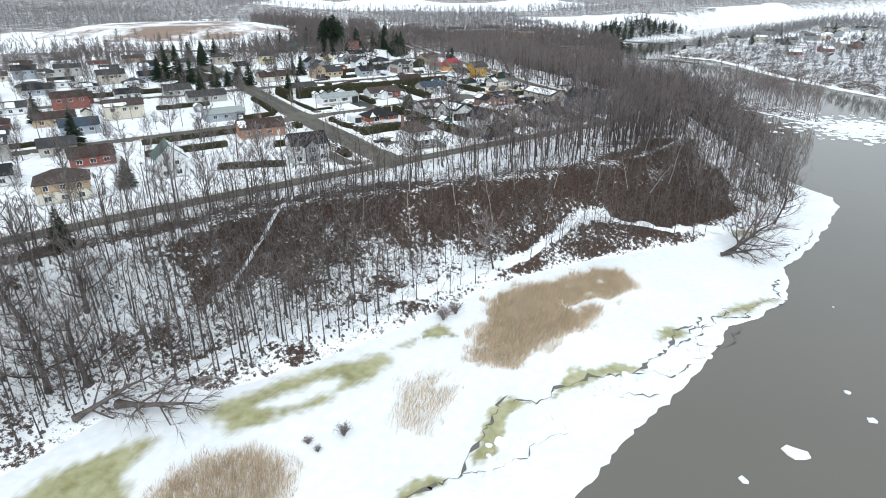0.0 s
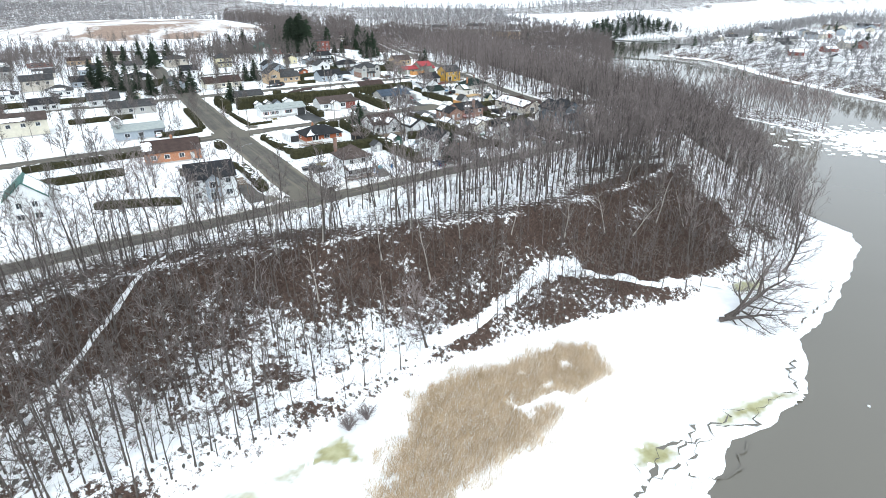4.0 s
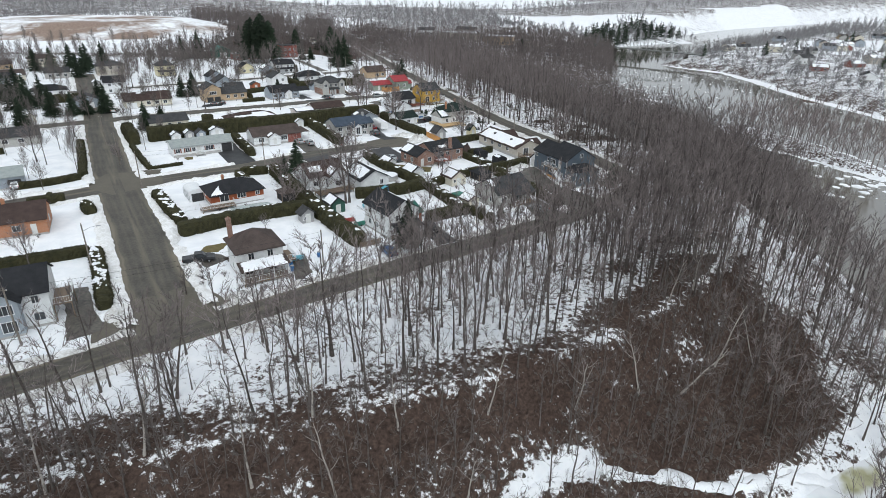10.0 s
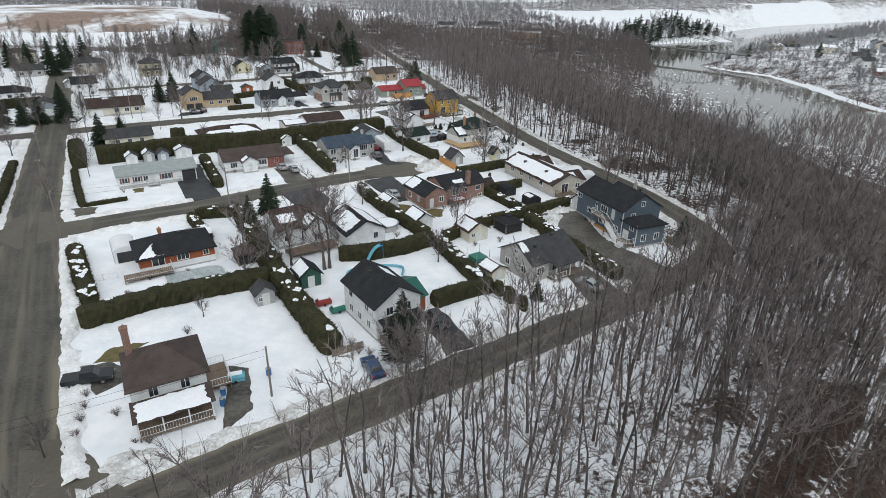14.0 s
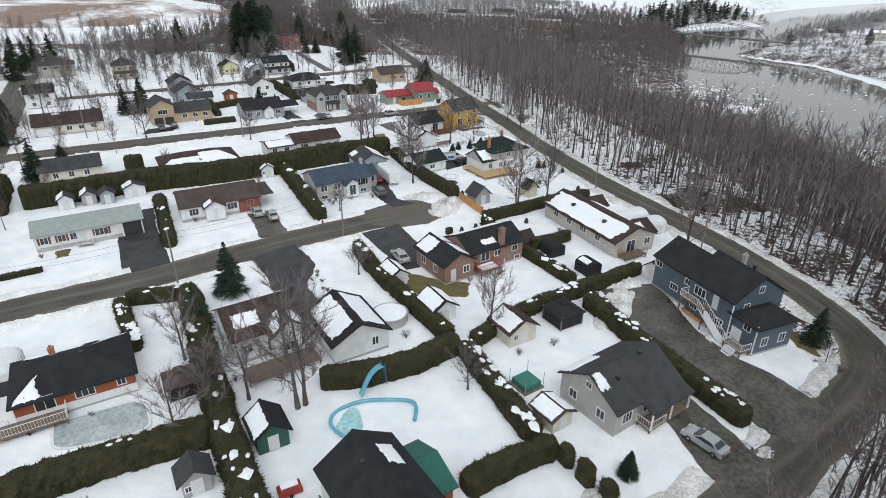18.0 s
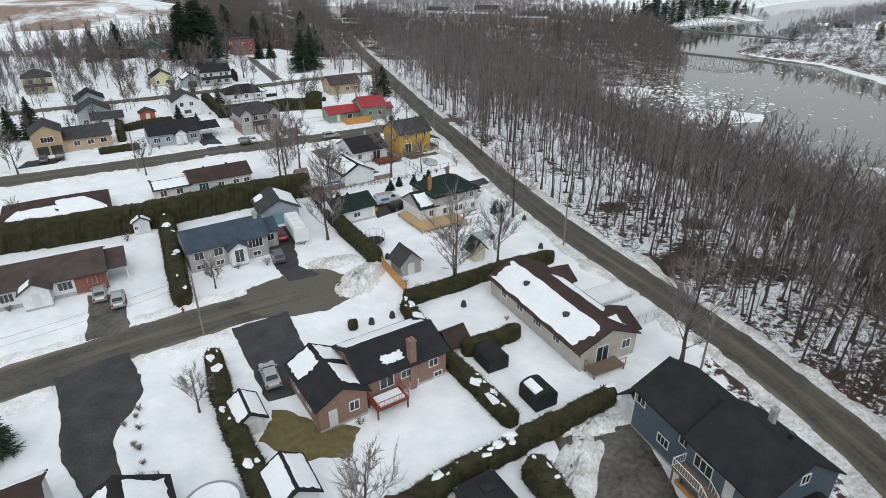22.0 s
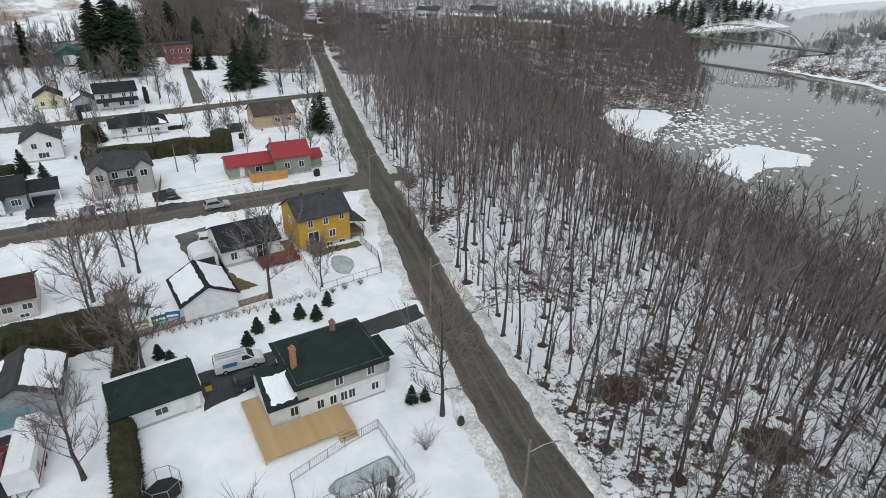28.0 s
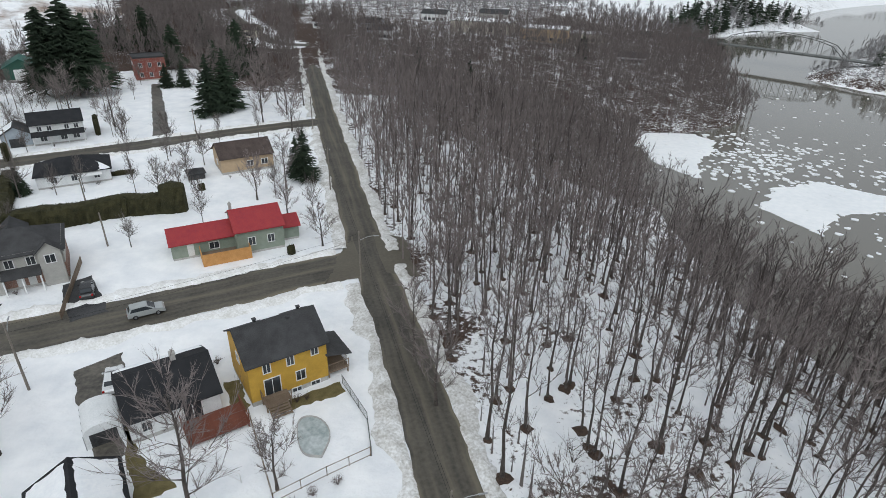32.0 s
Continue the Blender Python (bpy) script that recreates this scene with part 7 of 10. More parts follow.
# --- west of the broad street
h = house(-41.6, 119.6, 27, 10.2, 8.4, "white two-storey house with black roof and a glazed front gable")
volume(h, "gable_x", 10.2, 8.4, 5.6, 2.4, "white", "black", base=0.4, openings=wins("front", 3.9, -3.4, 3.4, w=0.9, h=1.1) + wins("front", 1.1, -3.4, 3.4, w=1.3, h=1.2) + wins("right", 3.8, 0) + wins("right", 1.2, 1.5))
volume(h, "gable_y", 3.2, 1.8, 5.4, 1.4, "bluegrey", "black", 0, -5.0, openings=wins("front", 3.6, 0, w=1.8, h=1.4, k="w2") + wins("front", 0.9, 0, w=1.8, h=1.6, k="w2"))
deck(h, 5.15, 7.6, -3.6, 2.0, 2.8, WOOD, [(5.2, -3.6), (7.6, -3.6), (7.6, 2.0)])
h = house(-66.2, 151.2, 27, 14.6, 9.4, "orange-brick bungalow with brown gabled roof and snow on the back slope")
volume(h, "gable_x", 14.6, 9.4, 3.3, 2.2, "orange", "redbrown", base=0.4, openings=wins("front", 1.3, -5, -1.6, 2.2, w=1.3) + wins("right", 1.3, 0) + [("front", 5, 0.4, 0.95, 2.0, "d")], drifts=[("front", 0.0, 0.16, 0.2, 0.9), ("back", 0.2, 0.95, 0.0, 0.9)], seed=45)
chimney(h, 0.5, 0.2, 4.5, 6.6, W["orange"], 0.6)
h = house(-87.5, 178.5, 33, 14.4, 7.6, "pale bungalow with a light metal roof and a carport")
# the dark door panel is drawn in place of the carport's shaded opening
volume(h, "gable_x", 14.4, 7.6, 3.0, 1.4, "bluegrey", "palemetal", openings=wins("front", 1.1, -4, 0, w=1.4) + [("front", 5.2, 0, 2.6, 2.2, "k")])
h = house(-109.5, 218.5, 33, 16.0, 8.2, "grey bungalow with a grey roof")
volume(h, "gable_x", 16.0, 8.2, 3.0, 1.8, "greige", "grey", openings=wins("front", 1.1, -5, -1, 3, w=1.4))
h = house(-102.5, 116.8, 33, 11.4, 8.4, "red-brown bungalow with a brown roof")
volume(h, "gable_x", 11.4, 8.4, 3.2, 1.9, "redbrick", "redbrown", openings=wins("front", 1.2, -3.4, 0, 3.4, w=1.4))
h = house(-129.0, 157.0, 31, 12.0, 8.4, "pale blue bungalow with a blue-grey roof")
volume(h, "gable_x", 12.0, 8.4, 3.2, 1.9, "bluegrey", "blue", openings=wins("front", 1.2, -3.4, 0, 3.4, w=1.4))
h = house(-74.0, 107.0, 30, 7.4, 8.4, "tall white house with green and white roof planes")
volume(h, "gable_y", 7.4, 8.4, 5.4, 3.2, "white", "teal", openings=wins("front", 3.4, -1.4, 1.4) + wins("front", 0.9, -1.6, 1.6, w=1.3), drifts=[("back", 0.05, 0.95, 0.0, 0.9)], seed=47)
h = house(-92.5, 86.6, 30, 11.0, 8.4, "brown and cream two-storey house with hipped roof")
volume(h, "hip", 11.0, 8.4, 5.2, 2.1, "tan", "brown", upper=(2.8, "cream"), openings=wins("front", 3.3, -3.4, 0, 3.4) + wins("front", 0.9, -3.4, 0, 3.4, w=1.3))

# --- further houses of the town, in rows along the streets to the west
kinds = [("white", "grey", "white bungalow with a grey roof"), ("cream", "brown", "cream bungalow with a brown roof"), ("bluegrey", "black", "pale blue-grey house with a dark roof"), ("redbrick", "redbrown", "red brick bungalow with a brown roof"),
         ("greige", "grey", "grey house with a grey roof"), ("white", "black", "white house with a black roof"), ("tan", "redbrown", "tan house with a red-brown roof"), ("beige", "grey", "beige bungalow with a grey roof")]
ux, uy = math.cos(radians(33)), math.sin(radians(33))
hr = random.Random(77)
lots = []
for row, (ox, oy, n) in enumerate([(-108, 70, 4), (-118, 96, 5), (-118, 130, 4), (-150, 142, 4), (-128, 182, 5), (-160, 205, 4), (-128, 238, 3), (-160, 262, 4), (-145, 300, 4), (-185, 330, 4), (-150, 365, 3), (-205, 250, 4), (-230, 300, 4), (-200, 390, 5), (-255, 200, 5)]):
    for k in range(n):
        lots.append((ox - ux * 21 * k + hr.uniform(-1.5, 1.5), oy - uy * 21 * k + hr.uniform(-1.5, 1.5)))
for k, (x, y) in enumerate(lots):
    wall, rf, lab = kinds[(k * 5 + k // 4) % 8]
    w, d, two = hr.uniform(10, 14), hr.uniform(7.5, 9), hr.random() < 0.25
    h = house(x, y, 33, w, d, lab + (" in two storeys" if two else "") + " in snow")
    e = 5.2 if two else 3.0
    side = hr.choice(["gable_x", "gable_x", "hip"])
    volume(h, side, w, d, e, hr.uniform(1.6, 2.2), wall, rf, openings=wins("front", e - 2.0, -w * 0.3, 0, w * 0.3, w=1.3), drifts=[("front", 0.02, hr.uniform(0.4, 0.98), 0.0, hr.uniform(0.3, 0.9)), ("back", 0.02, 0.98, 0, 0.6)] if hr.random() < 0.6 else [], seed=60 + k)
# --- stores and sheds by the bridge, and the settlement across the river
for k, (x, y, w, d, e, wall, rf) in enumerate([(28, 596, 34, 18, 6, "beige", "palemetal"), (66, 588, 26, 16, 7, "tan", "palemetal"), (96, 612, 22, 14, 5, "cream", "palemetal"), (8, 640, 16, 12, 5, "white", "grey"), (44, 640, 18, 12, 6, "greige", "grey"), (-22, 585, 12, 9, 5, "bluegrey", "black"), (-48, 590, 11, 9, 4, "white", "redbrown"), (118, 575, 14, 10, 4, "white", "grey"), (-10, 560, 10, 8, 5, "white", "grey"), (-75, 545, 10, 9, 4, "cream", "brown")]):
    h = house(x, y, -12, w, d, "flat-roofed commercial building with pale walls" if rf == "palemetal" else "small pale building by the main road", "commercial_building" if rf == "palemetal" else "house", "building", "buildings by the bridge")
    volume(h, "flat" if rf == "palemetal" else "gable_x", w, d, e, 2.0, wall, rf, openings=wins("front", 1.2, *[w * (q / 6 - 0.5) for q in range(1, 6)], w=1.8, h=1.6))
    if rf == "palemetal":
        part("snow_drift", Build().box(-w / 2 + 0.4, w / 2 - 0.4, -d / 2 + 0.4, d / 2 - 0.4, e + 0.25, e + 0.4), SNOW, h, "snow on the flat roof")
for k in range(80):
    x, y = hr.uniform(285, 560), hr.uniform(300, 800)
    if distance(FARSHORE, np.array([x]), np.array([y]))[0] < 22 or not inside(FARLAND, np.array([x]), np.array([y]))[0]:
        continue
    wall, rf, lab = kinds[k % 8]
    h = house(x, y, hr.choice([-20, 10, 60]), 11, 8, lab + " across the river", group="houses across the river")
    volume(h, "gable_x", 11, 8, hr.choice([3.0, 4.8]), 2.0, wall, rf, openings=wins("front", 1.0, -3, 3, w=1.3), drifts=[("front", 0.05, 0.95, 0, 0.9)] if k % 2 else [], seed=200 + k)

# ------------------------------------------------------------------ paving, bare ground, ploughed snow
for k, (pts, mat, lab) in enumerate([
        ([(-43.5, 231.4), (-40.4, 232.8), (-35.5, 222.9), (-26.6, 209.9), (-32.4, 205.6), (-40.6, 219.6)], TAR, "dark wet asphalt driveway beside the carport"), ([(-21.1, 230.8), (-15.9, 231.3), (-10.8, 222.4), (-14.8, 219.9)], GRAVEL, "worn asphalt driveway with parked cars"),
        ([(-2.4, 254.0), (1.9, 255.6), (7.4, 240.4), (11.3, 237.8), (7.2, 235.0), (2.7, 241.6)], TAR, "dark driveway leading to the garage"), ([(2.6, 223.2), (9.2, 227.4), (14.9, 215.5), (15.9, 211.4), (11.4, 209.1)], TAR, "black asphalt driveway"),
        ([(-14.6, 212.6), (-8.4, 217.6), (-3.0, 210.4), (-2.5, 203.0), (2.9, 194.5), (0.6, 193.7), (-6.0, 200.1)], TAR, "curving black asphalt driveway"), ([(14.4, 265.3), (22.3, 270.5), (37.9, 281.7), (39.4, 278.8), (24.7, 267.5), (20.7, 262.2), (17.3, 259.5)], TAR, "black asphalt driveway between the houses"),
        ([(-4.3, 300.2), (-0.5, 304.0), (3.3, 297.5), (7.8, 288.4), (6.9, 286.4), (0.1, 293.6)], GRAVEL, "muddy gravel driveway"), ([(-17.2, 318.4), (-14.7, 321.3), (-7.0, 312.4), (-10.9, 309.5)], TAR, "patched dark driveway"),
        ([(42.0, 204.5), (51.0, 206.6), (53.1, 193.5), (56.0, 187.4), (59.2, 184.2), (62.6, 178.0), (56.6, 172.2), (53.6, 174.6), (49.2, 182.7), (44.1, 193.2)], GRAVEL, "muddy gravel yard beside the blue house"), ([(43.0, 177.6), (46.9, 180.4), (50.4, 172.4), (52.0, 169.4), (47.0, 165.6), (45.0, 168.6)], GRAVEL, "wet driveway beside the hedge"),
        ([(-4.0, 149.1), (-1.5, 148.8), (1.8, 141.4), (-0.4, 137.4)], GRAVEL, "muddy strip beside the house"), ([(-23.4, 147.9), (-18.7, 149.5), (-14.3, 146.9), (-17.0, 142.8)], GRAVEL, "bare parking place in the snow"), ([(-39.6, 313.7), (-35.5, 316.5), (-25.8, 301.6), (-29.6, 299.8)], TAR, "dark asphalt driveway"),
        ([(-37.0, 134.4), (-34.0, 135.6), (-24.9, 122.3), (-28.5, 119.6)], GRAVEL, "sandy driveway"), ([(-68.2, 446.7), (-65.2, 447.1), (-32.5, 385.4), (-36.2, 383.4)], GRAVEL, "long narrow lane"), ([(21.4, 161.5), (22.8, 161.4), (25.9, 155.2), (23.5, 152.4)], GRAVEL, "muddy driveway"),
        ([(-23.3, 304.0), (-19.8, 306.4), (-22.4, 313.0), (-26.2, 310.8)], TAR, "dark parking bay"), ([(20.2, 163.6), (23.0, 163.8), (25.4, 158.6), (27.2, 155.2), (24.2, 153.4), (20.6, 158.4)], TAR, "wet black driveway beside the white house"), ([(-100.5, 271.0), (-96, 274), (-98, 280.5), (-102.5, 278)], TAR, "dark driveway"), ([(-69, 285.5), (-62, 289.5), (-63, 294.5), (-70, 291)], TAR, "dark driveway")]):
    sheet(pts, 0.045 + 0.004 * (k % 5), 0.2, 0.8, mat, "driveway", lab, "driveway", 130 + k, 0, "structure", ragged=0.35)
for k, pts in enumerate([[(12.2, 208.5), (18.0, 206.4), (22.2, 205.5), (21.8, 201.6), (16.3, 200.6), (12.3, 203.0)], [(5.4, 292.9), (9.0, 289.0), (14.9, 285.0), (11.9, 283.0)],
                        [(16.4, 294.6), (18.4, 295.3), (15.5, 300.5), (13.9, 299.5)], [(20.0, 296.0), (26.5, 300.4), (27.5, 299.0), (21.4, 294.6)], [(65.0, 190.5), (67.5, 188.0), (68.2, 192.5), (65.8, 194.5)], [(-46.4, 210.6), (-44.8, 211.6), (-46, 214), (-47.6, 213)], [(-21.0, 152.0), (-16.5, 154.0), (-17.0, 149.6), (-20.6, 149.0)]]):
    sheet(pts, 0.0, 0.2, 0.6, LAWN, "grass_patch", "thawed patch of yellow-brown winter grass", "grass", 170 + k, 0, "structure", ragged=0.6)

DRIVES = [(-28.5, 207.5, 3), (-12.5, 220.5, 3), (9.2, 236.4, 3), (6.4, 224.6, 4.6), (-11, 214.5, 4.2), (38.5, 280, 2.4), (-2.4, 302, 2.6), (-9, 310.6, 2.6), (59, 175.5, 5.0), (49.4, 167.8, 3.8), (-27, 121, 3), (-27.7, 300.6, 2.6), (-34, 384, 2), (25.4, 154.2, 2.6), (-21.5, 305, 2.5), (-98, 272.5, 3), (-65.5, 287, 3.5)]
for line, half, hi, wd in ((RIVER_ROAD, 2.85, 0.42, 2.3), (STREET_A, 4.5, 0.5, 2.6), (STREET_B, 3.6, 0.5, 2.2), (STREET_C, 4.1, 0.5, 2.4), (STREET_D, 3.5, 0.45, 2.2)):
    for side in (-1, 1):
        snowbank(line, side, half, wd, hi, 10 + int(half * 10) + side, skip=DRIVES + ([(11, 233, 9)] if line is STREET_B else []), mat=DIRTYSNOW if line is RIVER_ROAD else None)


def snow_heap(cx, cy, rx, ry, high, yaw, seed, label):
    """A ploughed mound: lumpy on top, running out flat at its foot."""
    n, m = 40, 12
    r = np.random.RandomState(seed)
    a, q = np.meshgrid(np.arange(n) * math.tau / n, np.linspace(0, 1, m), indexing="ij")
    edge = 1 + 0.22 * waves(np.cos(a) * 3, np.sin(a) * 3, seed, 5)
    x, y = q * edge * rx * np.cos(a), q * edge * ry * np.sin(a)
    z = high * (1 - q ** 1.6) * (0.75 + 0.45 * waves(x, y, seed + 1, 3.2)) + 0.24 * high * r.randn(n, m) * (1 - q) ** 0.6 * (q < 0.95) - 0.12 * q
    ids = np.arange(n * m).reshape(n, m)
    nx = np.roll(ids, -1, 0)
    f = np.stack([ids[:, :-1], ids[:, 1:], nx[:, 1:], nx[:, :-1]], -1).reshape(-1, 4)
    solid("snow_mound", quick_mesh("snow_mound", np.stack([x, y, z], -1).reshape(-1, 3), f, DIRTYSNOW, True), None, pose(cx, cy, 0.0, 0, 0, yaw), label, "snow mound", "snow mounds")


snow_heap(17.6, 236.0, 3.2, 6.0, 1.5, -20, 31, "heap of dirty ploughed snow beyond the turning place")
snow_heap(12.5, 241.8, 4.4, 2.4, 0.7, 20, 32, "low heap of ploughed snow at the edge of the turning place")
snow_heap(43.4, 199.6, 2.6, 7.4, 1.1, -24, 33, "long heap of ploughed snow along the muddy yard")
snow_heap(54.6, 192.5, 1.0, 3.4, 0.3, -24, 39, "low strip of old snow along the house wall")
snow_heap(46.6, 206.0, 4.0, 1.8, 0.8, 20, 34, "heap of ploughed snow at the end of the yard")
snow_heap(33.6, 165.0, 3.2, 1.4, 0.6, 36, 35, "low ridge of dirty snow beside the driveway")
snow_heap(52.2, 171.6, 1.6, 0.9, 0.35, 36, 36, "low ridge of dirty snow at the road corner")
snow_heap(-24.6, 126.5, 1.9, 4.4, 0.8, 30, 37, "heap of ploughed snow beside the street corner")
snow_heap(-8.2, 133.0, 3.0, 1.6, 0.6, 35, 38, "heap of ploughed snow beside the road junction")


# ------------------------------------------------------------------ hedges
def hedge(pts, width, high, seed, label="clipped green-brown cedar hedge", snow=0.0, name="hedge"):
    p = np.array(pts, float)
    seg = np.r_[0, np.cumsum(np.hypot(*np.diff(p, axis=0).T))]
    s = np.linspace(0, seg[-1], max(3, int(seg[-1] / 0.45)))
    c = np.stack([np.interp(s, seg, p[:, 0]), np.interp(s, seg, p[:, 1])], -1)
    d = np.gradient(c, axis=0)
    d /= np.hypot(*d.T)[:, None]
    nrm = np.stack([-d[:, 1], d[:, 0]], -1)
    g = np.random.RandomState(seed)
    prof = np.array([(-0.5, -0.1), (-0.53, 0.35), (-0.5, 0.7), (-0.36, 0.94), (0, 1.0), (0.36, 0.94), (0.5, 0.7), (0.53, 0.35), (0.5, -0.1)])
    m = len(prof)
    endf = np.minimum(1, np.minimum(np.arange(len(s)), np.arange(len(s))[::-1]) * 0.35 + 0.55)
    jit = g.normal(0, 0.07, (len(s), m))
    off = prof[None, :, 0] * width * endf[:, None] * (1 + 0.12 * waves(s, s * 0, seed, 5)[:, None] + jit)
    zz = prof[None, :, 1] * high * (0.97 + 0.06 * waves(s, s * 0, seed + 1, 6)[:, None]) * (0.85 + 0.15 * endf[:, None]) + g.normal(0, 0.05, (len(s), m))
    v = np.zeros((len(s), m, 3))
    v[..., :2] = c[:, None] + nrm[:, None] * off[..., None]
    v[..., 2] = zz
    ids = np.arange(len(s) * m).reshape(len(s), m)
    q = np.stack([ids[:-1, :-1], ids[:-1, 1:], ids[1:, 1:], ids[1:, :-1]], -1).reshape(-1, 4)
    tri = np.concatenate([q[:, [0, 1, 2]], q[:, [0, 2, 3]]])
    for e, rev in ((0, False), (len(s) - 1, True)):
        fan = np.array([[ids[e, 0], ids[e, k + 1], ids[e, k]] for k in range(1, m - 1)])
        tri = np.concatenate([tri, fan[:, ::-1] if rev else fan])
    n = int(seg[-1] * 62 * (0.6 + 0.25 * high))
    i, j, u, w = g.randint(0, len(s) - 1, n), g.randint(0, m - 1, n), g.rand(n, 1), g.rand(n, 1)
    base = (v[i, j] * (1 - u) + v[i + 1, j] * u) * (1 - w) + (v[i, j + 1] * (1 - u) + v[i + 1, j + 1] * u) * w
    out = np.zeros((n, 3))
    side = (prof[j, 0] + prof[j + 1, 0]) / 2
    out[:, :2] = nrm[i] * np.sign(side)[:, None] * np.abs(side)[:, None] * 0.5
    out += g.normal(0, 0.11, (n, 3)) + [0, 0, 0.10]
    cv, cf = cones(np.concatenate([base, base + out, np.full((n, 1), 0.055), np.zeros((n, 1))], 1), 3)
    vv, ff = merged([(v.reshape(-1, 3), tri), (cv, cf)])
    h = thing(name, pose(0, 0, ground_z(*c[len(c) // 2])), label, "hedge", "hedges")
    part("foliage", quick_mesh("foliage", vv, ff, CEDAR), None, h)
    if snow:
        caps = Build()
        for k in range(int(seg[-1] * snow)):
            a = g.randint(0, len(s))
            r, cx, cy = 0.2 + 0.55 * g.rand() ** 2, *(c[a] + nrm[a] * g.uniform(-0.34, 0.34) * width)
            if waves(s[a], 0.0, seed + 5, 8) < -0.35:
                continue
            st = g.uniform(1.0, 1.9)
            dx, dy = d[a]
            nn = 7
            zt = high * 0.98
            rim = [(r * st * math.cos(t * math.tau / nn) * g.uniform(0.6, 1.3), r * math.sin(t * math.tau / nn) * g.uniform(0.5, 1.2)) for t in range(nn)]
            caps.add([(cx + e * dx - f * dy, cy + e * dy + f * dx, zt - 0.05) for e, f in rim] + [(cx, cy, zt + 0.16)], [(t, (t + 1) % nn, nn) for t in range(nn)])
        o = part("snow_cap", caps, SNOW, h, "clumps of snow on top")
        o["kind"] = "stuff"
    return h


